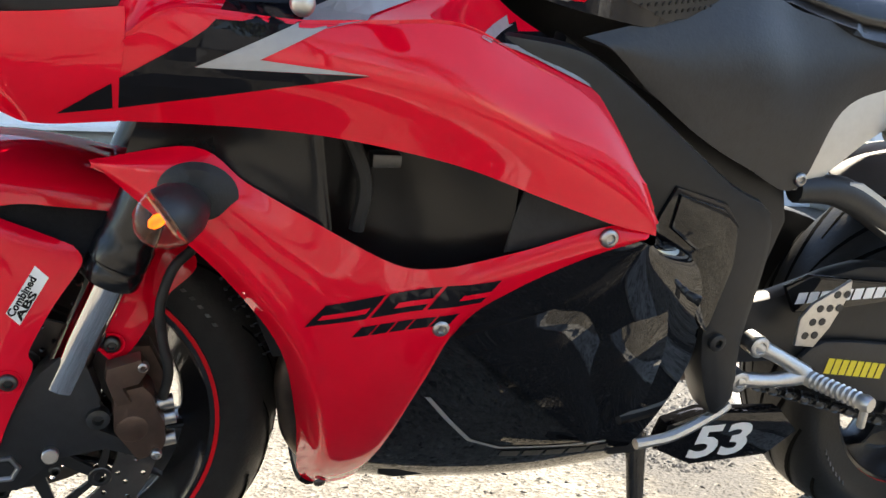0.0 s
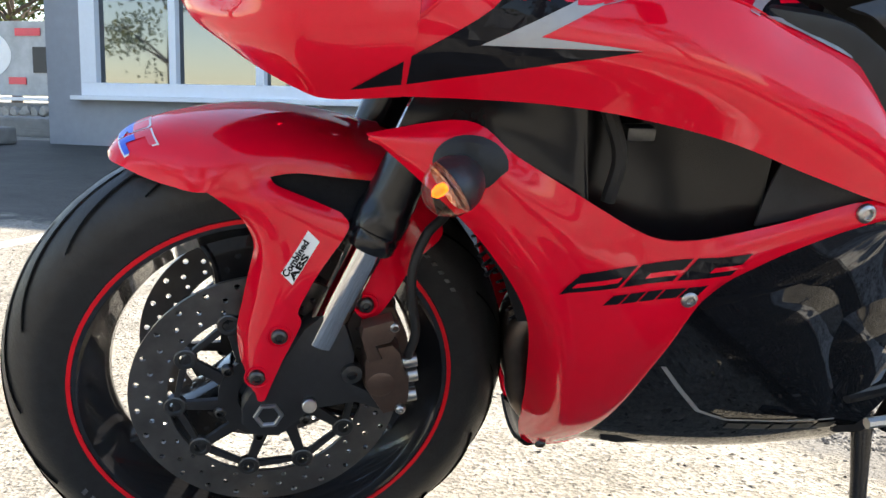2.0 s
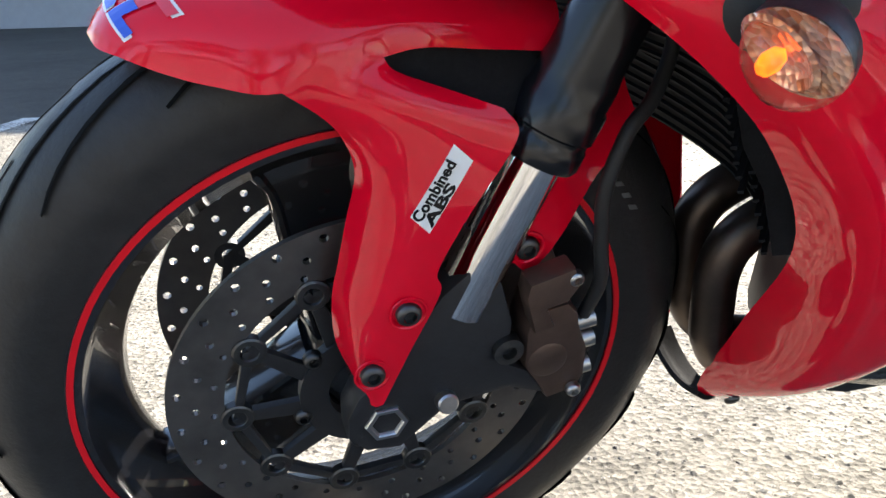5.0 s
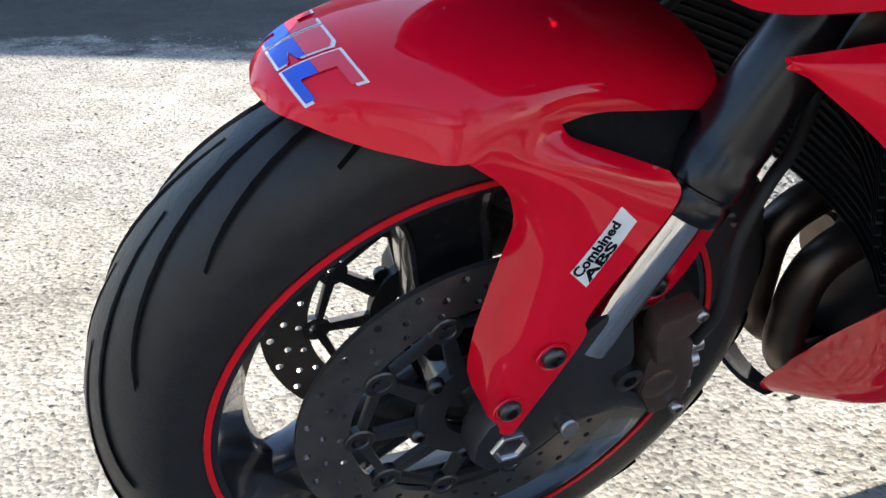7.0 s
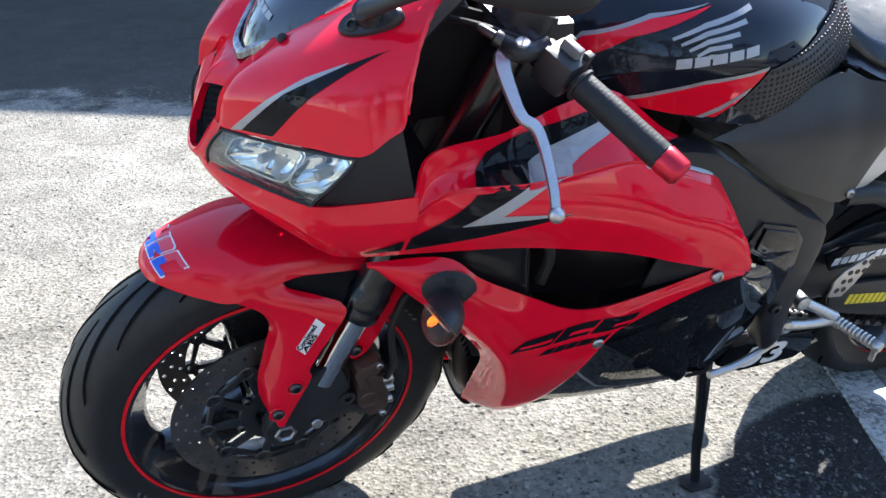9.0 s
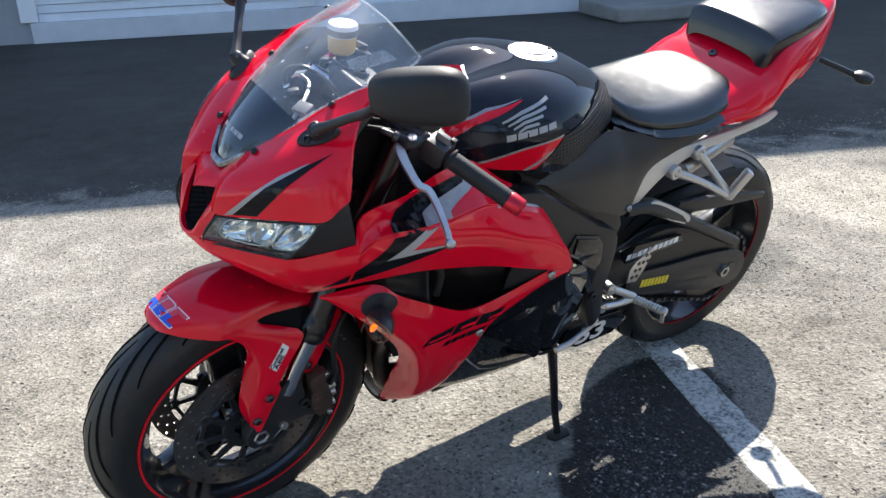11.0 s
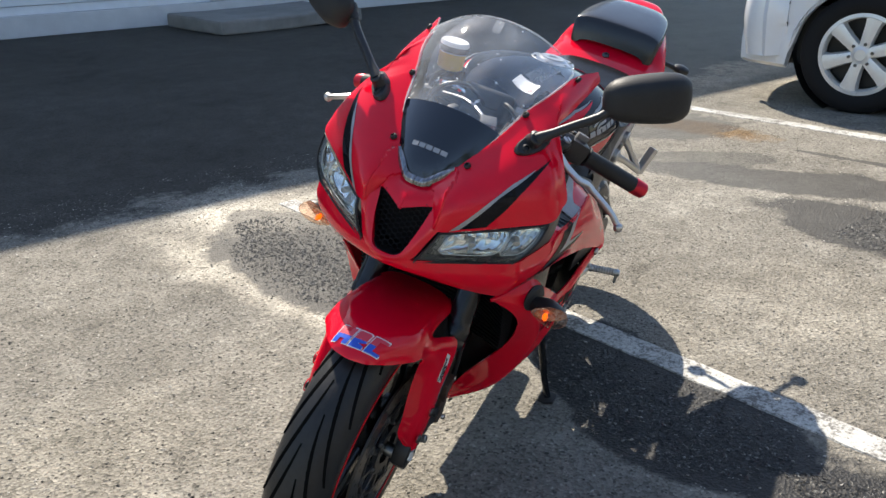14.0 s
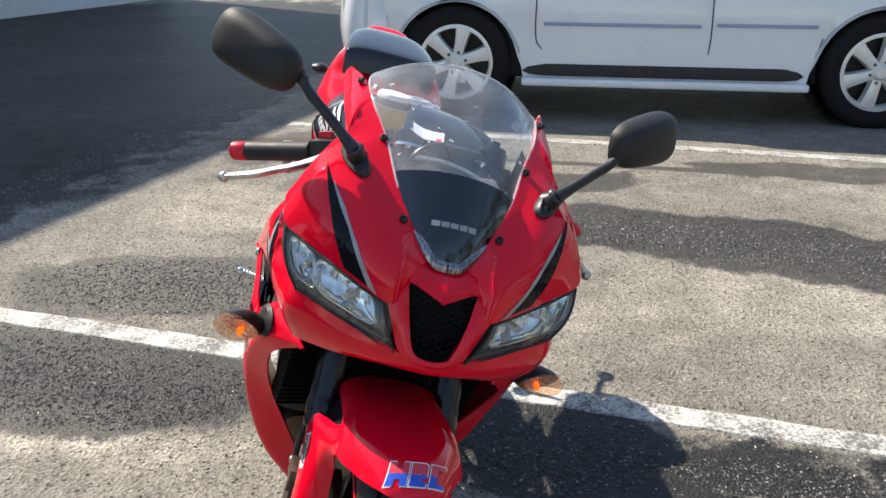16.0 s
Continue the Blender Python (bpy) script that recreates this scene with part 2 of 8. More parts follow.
def sheet(grid, thick=0.003, out=(0, -1, 0), bm=None):
    """A panel of real thickness from a grid of points; `out` tells its outer side, as a direction or a function of the point."""
    bm = bm or bmesh.new()
    n, m = len(grid), len(grid[0])
    norm = []
    for i in range(n):
        row = []
        for j in range(m):
            du = grid[min(i + 1, n - 1)][j] - grid[max(i - 1, 0)][j]
            dv = grid[i][min(j + 1, m - 1)] - grid[i][max(j - 1, 0)]
            v = du.cross(dv)
            if v.length < 1e-9:
                v = Vector((0, 0, 1))
            v.normalize()
            o = Vector(out(grid[i][j])) if callable(out) else Vector(out)
            row.append(v if v.dot(o) >= 0 else -v)
        norm.append(row)
    top = [[bm.verts.new(grid[i][j]) for j in range(m)] for i in range(n)]
    low = [[bm.verts.new(grid[i][j] - norm[i][j] * thick) for j in range(m)] for i in range(n)]
    for i in range(n - 1):
        for j in range(m - 1):
            bm.faces.new((top[i][j], top[i + 1][j], top[i + 1][j + 1], top[i][j + 1]))
            bm.faces.new((low[i][j], low[i][j + 1], low[i + 1][j + 1], low[i + 1][j]))
    for i in range(n - 1):
        for j in (0, m - 1):
            bm.faces.new((top[i][j], top[i + 1][j], low[i + 1][j], low[i][j]))
    for j in range(m - 1):
        for i in (0, n - 1):
            bm.faces.new((top[i][j], top[i][j + 1], low[i][j + 1], low[i][j]))
    bmesh.ops.remove_doubles(bm, verts=bm.verts, dist=1e-5)
    return bm


def run(points, n):
    """n + 1 points evenly spread along the smooth line through points."""
    p = [Vector(q) for q in points]
    fine = catmull(p, 12)
    m = len(fine) - 1
    out = []
    for k in range(n + 1):
        t = k / n * m
        i = min(int(t), m - 1)
        out.append(fine[i].lerp(fine[i + 1], t - i))
    return out


def skin(grids, thick, ease=3):
    """One shell from several grids that share seams: welded, eased and thickened."""
    bm = bmesh.new()
    for g in grids:
        v = [[bm.verts.new(p) for p in r] for r in g]
        for i in range(len(g) - 1):
            for j in range(len(g[0]) - 1):
                bm.faces.new((v[i][j], v[i + 1][j], v[i + 1][j + 1], v[i][j + 1]))
    bmesh.ops.remove_doubles(bm, verts=bm.verts, dist=0.0004)
    bmesh.ops.dissolve_degenerate(bm, edges=bm.edges, dist=0.0002)
    inner = [v for v in bm.verts if not v.is_boundary]
    for k in range(ease):
        bmesh.ops.smooth_vert(bm, verts=inner, factor=0.5, use_axis_x=True, use_axis_y=True, use_axis_z=True)
    bmesh.ops.recalc_face_normals(bm, faces=bm.faces)
    bmesh.ops.solidify(bm, geom=bm.faces[:], thickness=thick)
    return bm


def flip(rows):
    return [[Vector((p[0], -p[1], p[2])) for p in r] for r in rows]


def tube(path, radius, seg=12, per=5, bm=None, ends=True, smooth=True):
    """A pipe along a smooth path; radius is a number or one for each path point."""
    bm = bm or bmesh.new()
    if smooth:
        line = catmull(path, per)
    else:
        line = [Vector(p) for p in path]
        per = 1
    n = len(line)
    rad = [radius] * n if isinstance(radius, (int, float)) else [radius[min(int(k / per), len(radius) - 1)] * (1 - (k / per) % 1) + radius[min(int(k / per) + 1, len(radius) - 1)] * ((k / per) % 1) for k in range(n)]
    ref = None
    rings = []
    for k in range(n):
        d = (line[min(k + 1, n - 1)] - line[max(k - 1, 0)]).normalized()
        if ref is None:
            ref = d.orthogonal().normalized()
        ref = (ref - d * ref.dot(d)).normalized()
        side = d.cross(ref)
        rings.append([bm.verts.new(line[k] + (ref * math.cos(2 * math.pi * s / seg) + side * math.sin(2 * math.pi * s / seg)) * rad[k]) for s in range(seg)])
    for a, b in zip(rings[:-1], rings[1:]):
        for s in range(seg):
            bm.faces.new((a[s], a[(s + 1) % seg], b[(s + 1) % seg], b[s]))
    if ends:
        bm.faces.new(rings[0][::-1])
        bm.faces.new(rings[-1])
    return bm


def lathe(profile, seg=32, m=None, bm=None, closed=False):
    """Turns a profile of (radius, along) about the local Y axis; m places it."""
    bm = bm or bmesh.new()
    m = m or Matrix()
    rings = []
    for r, a in profile:
        if r < 1e-6:
            rings.append([bm.verts.new(m @ Vector((0, a, 0)))])
        else:
            rings.append([bm.verts.new(m @ Vector((r * math.cos(2 * math.pi * s / seg), a, r * math.sin(2 * math.pi * s / seg)))) for s in range(seg)])
    pairs = list(zip(rings[:-1], rings[1:])) + ([(rings[-1], rings[0])] if closed else [])
    for a, b in pairs:
        for s in range(seg):
            t = (s + 1) % seg
            if len(a) == 1 and len(b) == 1:
                continue
            if len(a) == 1:
                bm.faces.new((a[0], b[t], b[s]))
            elif len(b) == 1:
                bm.faces.new((a[s], a[t], b[0]))
            else:
                bm.faces.new((a[s], a[t], b[t], b[s]))
    return bm


def prism(outline, y0, y1, bevel=0.003, m=None, bm=None, curve=0):
    """A plate with the outline (x, z) between y0 and y1, with bevelled edges."""
    b2 = bmesh.new()
    pts = [(p[0], 0, p[1]) for p in outline]
    if curve:
        pts = [tuple(v) for v in catmull(pts + [pts[0]], curve)[:-1]]
    a = [b2.verts.new((p[0], y0, p[2])) for p in pts]
    b = [b2.verts.new((p[0], y1, p[2])) for p in pts]
    n = len(pts)
    b2.faces.new(a)
    b2.faces.new(b[::-1])
    for k in range(n):
        b2.faces.new((a[k], b[k], b[(k + 1) % n], a[(k + 1) % n]))
    bmesh.ops.recalc_face_normals(b2, faces=b2.faces)
    if bevel:
        es = [e for e in b2.edges if abs(e.verts[0].co.y - e.verts[1].co.y) < 1e-6]
        bmesh.ops.bevel(b2, geom=es, offset=bevel, segments=2, affect="EDGES", profile=0.6)
    if m is not None:
        b2.transform(m)
    if bm is None:
        return b2
    me = bpy.data.meshes.new("tmp")
    b2.to_mesh(me)
    b2.free()
    bm.from_mesh(me)
    bpy.data.meshes.remove(me)
    return bm


def box(size, at=(0, 0, 0), bevel=0.002, m=None, bm=None, seg=2):
    b2 = bmesh.new()
    bmesh.ops.create_cube(b2, size=1)
    b2.transform(Matrix.Translation(at) @ Matrix.Diagonal((*size, 1)))
    if bevel:
        bmesh.ops.bevel(b2, geom=b2.edges[:], offset=bevel, segments=seg, affect="EDGES", profile=0.6)
    if m is not None:
        b2.transform(m)
    if bm is None:
        return b2
    me = bpy.data.meshes.new("tmp")
    b2.to_mesh(me)
    b2.free()
    bm.from_mesh(me)
    bpy.data.meshes.remove(me)
    return bm


def aim(a, b):
    """A placing matrix whose Y axis runs from a to b."""
    a, b = Vector(a), Vector(b)
    return Matrix.Translation(a) @ (b - a).to_track_quat("Y", "Z").to_matrix().to_4x4()


def rod(a, b, r0, r1=None, seg=14, bevel=0.0015, bm=None):
    """A round bar from a to b with softened ends."""
    r1 = r0 if r1 is None else r1
    h = (Vector(b) - Vector(a)).length
    e = min(bevel, r0 * 0.5, h * 0.3)
    return lathe([(0, 0), (r0 - e, 0), (r0, e), (r1, h - e), (r1 - e, h), (0, h)], seg, aim(a, b), bm)


def bolt(at, axis, r=0.008, h=0.005, bm=None):
    """A socket-headed bolt: a domed head with a recessed six-sided socket."""
    m = aim(at, Vector(at) + Vector(axis))
    bm = lathe([(r * 1.05, -0.002), (r * 1.05, h * 0.3), (r * 0.9, h * 0.75), (r * 0.62, h), (r * 0.55, h)], 16, m, bm)
    return lathe([(r * 0.55, h), (r * 0.5, h * 0.2), (0, h * 0.2)], 6, m, bm)


# ---- ground ----
def ground_material():
    m, nt, p = nodes_of("weathered_asphalt")
    N, L = nt.nodes.new, nt.links.new
    tc = N("ShaderNodeTexCoord")

    def noise_at(scale, detail=4, rough=0.6):
        n = N("ShaderNodeTexNoise")
        n.inputs["Scale"].default_value, n.inputs["Detail"].default_value, n.inputs["Roughness"].default_value = scale, detail, rough
        L(tc.outputs["Object"], n.inputs["Vector"])
        return n.outputs["Fac"]

    def math_node(op, a, b, clamp=False):
        n = N("ShaderNodeMath")
        n.operation, n.use_clamp = op, clamp
        for k, v in enumerate((a, b)):
            if isinstance(v, (int, float)):
                n.inputs[k].default_value = v
            else:
                L(v, n.inputs[k])
        return n.outputs[0]

    big, mid = noise_at(0.9, 5), noise_at(6.0, 5)
    vor = N("ShaderNodeTexVoronoi")
    vor.inputs["Scale"].default_value = 120
    L(tc.outputs["Object"], vor.inputs["Vector"])
    fine = noise_at(260, 3, 0.7)
    base = ramp(nt, math_node("ADD", math_node("MULTIPLY", big, 0.55), math_node("MULTIPLY", mid, 0.45)), [(0.33, (0.105, 0.096, 0.080)), (0.43, (0.195, 0.179, 0.150)), (0.54, (0.250, 0.231, 0.195)), (0.66, (0.345, 0.322, 0.275))])
    stone = ramp(nt, vor.outputs["Color"], [(0.0, 0.24), (0.2, 0.72), (0.5, 1.0), (0.8, 1.14), (1.0, 1.6)])
    mul = N("ShaderNodeMix")
    mul.data_type, mul.blend_type = "RGBA", "MULTIPLY"
    mul.inputs["Factor"].default_value = 1.0
    L(base.outputs["Color"], mul.inputs[6])
    L(stone.outputs["Color"], mul.inputs[7])
    # dark pits and pale stones between the grains
    pits = ramp(nt, noise_at(48, 6, 0.75), [(0.31, 0.14), (0.43, 1.0), (0.59, 1.0), (0.69, 1.4)])
    pit_mul = N("ShaderNodeMix")
    pit_mul.data_type, pit_mul.blend_type = "RGBA", "MULTIPLY"
    pit_mul.inputs["Factor"].default_value = 1.0
    L(mul.outputs[2], pit_mul.inputs[6])
    L(pits.outputs["Color"], pit_mul.inputs[7])
    # dark oily and wet patches, and painted building shade: soft ovals with ragged edges, in metres on the ground
    sep = N("ShaderNodeSeparateXYZ")
    L(tc.outputs["Object"], sep.inputs[0])
    rag = math_node("MULTIPLY", math_node("SUBTRACT", noise_at(3.2, 6, 0.65), 0.5), 1.5)
    wet = sleek_shade = None
    for cx, cy, rx, ry, turn, power, flat in WET_AND_SHADE:
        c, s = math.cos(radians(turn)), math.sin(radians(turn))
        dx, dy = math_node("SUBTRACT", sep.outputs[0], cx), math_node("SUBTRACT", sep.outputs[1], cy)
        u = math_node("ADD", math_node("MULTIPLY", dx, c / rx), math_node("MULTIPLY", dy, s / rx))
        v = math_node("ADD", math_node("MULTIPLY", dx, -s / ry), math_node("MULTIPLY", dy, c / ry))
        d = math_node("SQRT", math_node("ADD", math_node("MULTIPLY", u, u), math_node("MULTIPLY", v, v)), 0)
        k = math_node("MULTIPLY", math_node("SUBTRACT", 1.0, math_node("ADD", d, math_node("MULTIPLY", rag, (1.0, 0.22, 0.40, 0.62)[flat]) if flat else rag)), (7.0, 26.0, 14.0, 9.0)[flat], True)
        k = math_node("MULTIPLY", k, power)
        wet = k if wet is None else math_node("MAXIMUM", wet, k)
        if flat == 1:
            sleek_shade = k if sleek_shade is None else math_node("MAXIMUM", sleek_shade, k)
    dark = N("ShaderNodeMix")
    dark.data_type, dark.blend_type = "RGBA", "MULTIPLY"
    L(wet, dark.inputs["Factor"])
    # brown and pale mineral stains, soft ovals too
    tone = pit_mul.outputs[2]
    for cx, cy, rx, ry, turn, tint in STAINS:
        c, s = math.cos(radians(turn)), math.sin(radians(turn))
        dx, dy = math_node("SUBTRACT", sep.outputs[0], cx), math_node("SUBTRACT", sep.outputs[1], cy)
        u = math_node("ADD", math_node("MULTIPLY", dx, c / rx), math_node("MULTIPLY", dy, s / rx))
        v = math_node("ADD", math_node("MULTIPLY", dx, -s / ry), math_node("MULTIPLY", dy, c / ry))
        d = math_node("SQRT", math_node("ADD", math_node("MULTIPLY", u, u), math_node("MULTIPLY", v, v)), 0)
        k = math_node("MULTIPLY", math_node("SUBTRACT", 1.0, math_node("ADD", d, rag)), 2.5, True)
        stain = N("ShaderNodeMix")
        stain.data_type, stain.blend_type = "RGBA", "MULTIPLY"
        L(k, stain.inputs["Factor"])
        L(tone, stain.inputs[6])
        stain.inputs[7].default_value = (*tint, 1)
        tone = stain.outputs[2]
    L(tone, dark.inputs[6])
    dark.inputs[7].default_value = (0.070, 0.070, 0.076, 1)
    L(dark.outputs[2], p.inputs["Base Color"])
    rough = math_node("SUBTRACT", math_node("SUBTRACT", 0.92, math_node("MULTIPLY", wet, 0.36)), math_node("MULTIPLY", sleek_shade, 0.02))
    L(rough, p.inputs["Roughness"])
    L(math_node("SUBTRACT", math_node("ADD", 0.30, math_node("MULTIPLY", wet, 0.05)), math_node("MULTIPLY", sleek_shade, 0.28)), p.inputs["Specular IOR Level"])
    h = math_node("ADD", math_node("MULTIPLY", vor.outputs["Distance"], 0.9), math_node("MULTIPLY", fine, 0.5))
    h = math_node("ADD", h, math_node("MULTIPLY", noise_at(55, 4, 0.7), 0.7))
    b = bump(nt, p, h, 1.0, 0.005)
    L(math_node("SUBTRACT", math_node("SUBTRACT", 1.0, math_node("MULTIPLY", sleek_shade, 0.9)), math_node("MULTIPLY", math_node("SUBTRACT", wet, sleek_shade), 0.35)), b.inputs["Strength"])
    return m


# x, y, two radii, turn, strength
WET_AND_SHADE = [(0.43, -1.55, 0.27, 2.5, 0, 1.0, 0), (0.46, 0.74, 0.27, 0.36, 0, 1.0, 2), (0.53, 1.08, 0.20, 0.36, -34, 1.0, 2), (0.41, 2.22, 0.33, 0.74, 6, 0.92, 3), (0.52, 2.55, 0.26, 0.60, 4, 0.70, 0), (1.14, 2.35, 0.34, 0.70, 14, 0.60, 0),
       (2.33, 0.75, 0.34, 0.80, -3, 0.85, 3), (2.27, 0.10, 0.40, 0.60, 6, 0.85, 3), (2.12, -0.60, 0.36, 0.85, 3, 0.85, 3), (2.80, 1.45, 0.24, 1.0, 24, 0.8, 0), (1.75, -1.3, 0.45, 0.8, 0, 0.6, 0), (3.42, 0.6, 0.05, 1.3, 4, 0.75, 0), (3.58, -0.35, 0.20, 0.75, 4, 0.72, 0), (3.3, 2.75, 0.55, 0.40, -30, 0.7, 0), (2.75, 2.15, 0.5, 0.22, -40, 0.55, 0),
       # first four: damp ground and the building's shade, darkened together in the colour
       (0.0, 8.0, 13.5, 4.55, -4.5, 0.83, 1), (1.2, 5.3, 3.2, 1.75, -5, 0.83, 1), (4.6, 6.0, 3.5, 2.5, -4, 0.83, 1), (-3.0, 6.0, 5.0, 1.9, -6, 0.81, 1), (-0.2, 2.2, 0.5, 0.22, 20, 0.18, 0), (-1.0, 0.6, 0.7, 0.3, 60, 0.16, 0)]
# x, y, two radii, turn, tint
STAINS = [(3.42, 2.65, 0.20, 0.75, 8, (0.80, 0.55, 0.32)), (2.15, 2.5, 0.45, 0.65, 10, (1.45, 1.43, 1.40)), (0.60, 3.05, 0.42, 0.45, 0, (1.9, 1.88, 1.84)), (0.14, 2.4, 0.16, 0.9, 4, (1.8, 1.78, 1.74)), (-1.2, 1.6, 0.9, 0.5, 25, (1.18, 1.17, 1.14)), (1.6, 0.3, 0.5, 1.0, 10, (1.15, 1.14, 1.12)), (-0.9, -0.3, 0.5, 0.9, 30, (0.80, 0.79, 0.77))]
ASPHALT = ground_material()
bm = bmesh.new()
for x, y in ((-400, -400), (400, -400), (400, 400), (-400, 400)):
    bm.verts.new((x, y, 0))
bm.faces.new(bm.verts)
tagged(part("ground", bm, ASPHALT, None, smooth=False), "pale weathered asphalt car park with wet patches and building shade painted dark", "ground", kind="structure")


def grit_material(name, shades, rough):
    m, nt, p = nodes_of(name)
    g = nt.nodes.new("ShaderNodeNewGeometry")
    r = ramp(nt, g.outputs["Random Per Island"], shades)
    nt.links.new(r.outputs["Color"], p.inputs["Base Color"])
    p.inputs["Roughness"].default_value, p.inputs["Specular IOR Level"].default_value = rough, 0.28
    return m


def soaked(x, y, grow=1.0):
    """Which points lie inside the wet patches or the ground darkened as building shade."""
    hit = np.zeros(len(x), bool)
    for cx, cy, rx, ry, turn, power, flat in WET_AND_SHADE:
        c, s = math.cos(radians(turn)), math.sin(radians(turn))
        u, v = ((x - cx) * c + (y - cy) * s) / rx, (-(x - cx) * s + (y - cy) * c) / ry
        hit |= (u * u + v * v < grow * grow) & (power > 0.5)
    return hit


def stones(name, label, material, x, y, size, rg):
    """Loose stones, low octahedra pressed into the asphalt, in one mesh."""
    count = len(x)
    turn = rg.uniform(0, math.pi, count)
    long = rg.uniform(1.0, 1.9, count)
    base = np.array([(1, 0, 0.15), (0, 1, 0.15), (-1, 0, 0.15), (0, -1, 0.15), (0.1, 0.1, 0.8), (0, 0, -0.4)])
    lx, ly = base[None, :, 0] * (size * long)[:, None], base[None, :, 1] * size[:, None]
    c, s = np.cos(turn)[:, None], np.sin(turn)[:, None]
    tip = rg.normal(0, 0.25, (count, 2))
    v = np.stack([x[:, None] + lx * c - ly * s, y[:, None] + lx * s + ly * c, base[None, :, 2] * size[:, None] * np.ones((count, 1))], 2)
    v[:, 4, 0] += tip[:, 0] * size
    v[:, 4, 1] += tip[:, 1] * size
    f = np.array([(0, 1, 4), (1, 2, 4), (2, 3, 4), (3, 0, 4), (1, 0, 5), (2, 1, 5), (3, 2, 5), (0, 3, 5)])
    f = (f[None] + 6 * np.arange(count)[:, None, None]).reshape(-1, 3)
    me = bpy.data.meshes.new(name)
    me.from_pydata(v.reshape(-1, 3).tolist(), [], f.tolist())
    me.materials.append(material)
    tagged(new(name, me), label, "grit", kind="stuff")


rg = np.random.default_rng(7)
gx, gy = rg.uniform(-2.6, 4.4, 90000), rg.uniform(-2.2, 3.9, 90000)
dry = ~soaked(gx, gy, 0.85)
gx, gy = gx[dry], gy[dry]
stones("grit", "loose dark and pale grit lying on the asphalt", grit_material("loose_grit", [(0.0, (0.030, 0.028, 0.025)), (0.40, (0.10, 0.092, 0.078)), (0.75, (0.26, 0.24, 0.205)), (1.0, (0.48, 0.45, 0.39))], 0.55), gx, gy, 0.0016 + 0.0032 * rg.random(len(gx)) ** 3, rg)
# wet stones, dark and shining, thick in the strip under the bike and in the band beyond it
gx = np.concatenate([rg.normal(0.38, 0.15, 34000), rg.normal(1.15, 0.22, 7000), rg.normal(2.22, 0.20, 20000)])
gy = np.concatenate([rg.uniform(-2.2, 3.0, 34000), rg.normal(2.3, 0.35, 7000), rg.uniform(-1.3, 1.1, 20000)])
wet_in = soaked(gx, gy, 0.80)
gx, gy = gx[wet_in], gy[wet_in]
stones("wet_grit", "dark wet stones shining in the damp patches", grit_material("wet_grit", [(0.0, (0.022, 0.022, 0.022)), (0.50, (0.055, 0.053, 0.050)), (0.90, (0.115, 0.110, 0.100)), (1.0, (0.28, 0.27, 0.24))], 0.45), gx, gy, 0.0016 + 0.0040 * rg.random(len(gx)) ** 2, rg)


def worn_white():
    m, nt, p = nodes_of("worn_line_paint")
    a, b = noise_tex(nt, 90, 5, 0.75), noise_tex(nt, 7, 4)
    mix = nt.nodes.new("ShaderNodeMath")
    mix.operation = "MULTIPLY_ADD"
    mix.inputs[1].default_value = 0.6
    nt.links.new(b.outputs["Fac"], mix.inputs[0])
    nt.links.new(a.outputs["Fac"], mix.inputs[2])
    r = ramp(nt, mix.outputs[0], [(0.70, (0.14, 0.132, 0.12)), (0.80, (0.42, 0.41, 0.38)), (0.98, (0.60, 0.59, 0.55))])
    nt.links.new(r.outputs["Color"], p.inputs["Base Color"])
    p.inputs["Roughness"].default_value = 0.75
    bump(nt, p, a.outputs["Fac"], 0.5, 0.004)
    return m


LINE_PAINT = worn_white()


def line_stripe(points, width, rnd):
    """A painted line, a thin slab with slightly ragged edges."""
    a, b = Vector((*points[0], 0)), Vector((*points[1], 0))
    d = (b - a).normalized()
    s = Vector((-d.y, d.x, 0))
    n = max(4, int((b - a).length / 0.06))
    bm = bmesh.new()
    rows = []
    for k in range(n + 1):
        q = a.lerp(b, k / n)
        l, r = width / 2 + rnd.uniform(-0.004, 0.004), width / 2 + rnd.uniform(-0.004, 0.004)
        rows.append([bm.verts.new(q - s * l + Vector((0, 0, 0.0))), bm.verts.new(q - s * (l - 0.003) + Vector((0, 0, 0.004))), bm.verts.new(q + s * (r - 0.003) + Vector((0, 0, 0.004))), bm.verts.new(q + s * r)])
    for u, v in zip(rows[:-1], rows[1:]):
        for k in range(3):
            bm.faces.new((u[k], u[k + 1], v[k + 1], v[k]))
    return bm


rnd = random.Random(5)
for ends, w in ((((0.617, -3.2), (0.758, 3.1)), 0.104), (((4.03, -4.0), (3.90, 3.05)), 0.11), (((-2.62, 0.4), (-2.64, 3.9)), 0.10)):
    tagged(part("parking_line", line_stripe(ends, w, rnd), LINE_PAINT, None, smooth=False), "worn white painted parking line on asphalt", "line", "parking lines", "structure")

# ---- building behind: its front lies along y = 10.4 - 0.07 x ----
FRONT = pose(0, 10.45, 0, 0, 0, -4.29)


def siding():
    m = plain("pale_blue_white_siding", (0.66, 0.69, 0.73), 0.55, 0.0, 0.06, 8, 0.05)
    return m


GREY_WALL = plain("grey_rendered_wall", (0.30, 0.31, 0.33), 0.8, 0.0, 0.08, 9, 0.15)
PALE = siding()
PVC = plain("white_plastic_frame", (0.72, 0.74, 0.77), 0.4, 0.0, 0.03, 20)
PLINTH = plain("painted_plinth", (0.55, 0.57, 0.60), 0.75, 0.0, 0.08, 6, 0.2)
PANE = plain("reflecting_window_pane", (0.02, 0.025, 0.03), 0.03, 0.0, 0.1, 4, 0.0, 1.0, 0.15, None, 1.0)
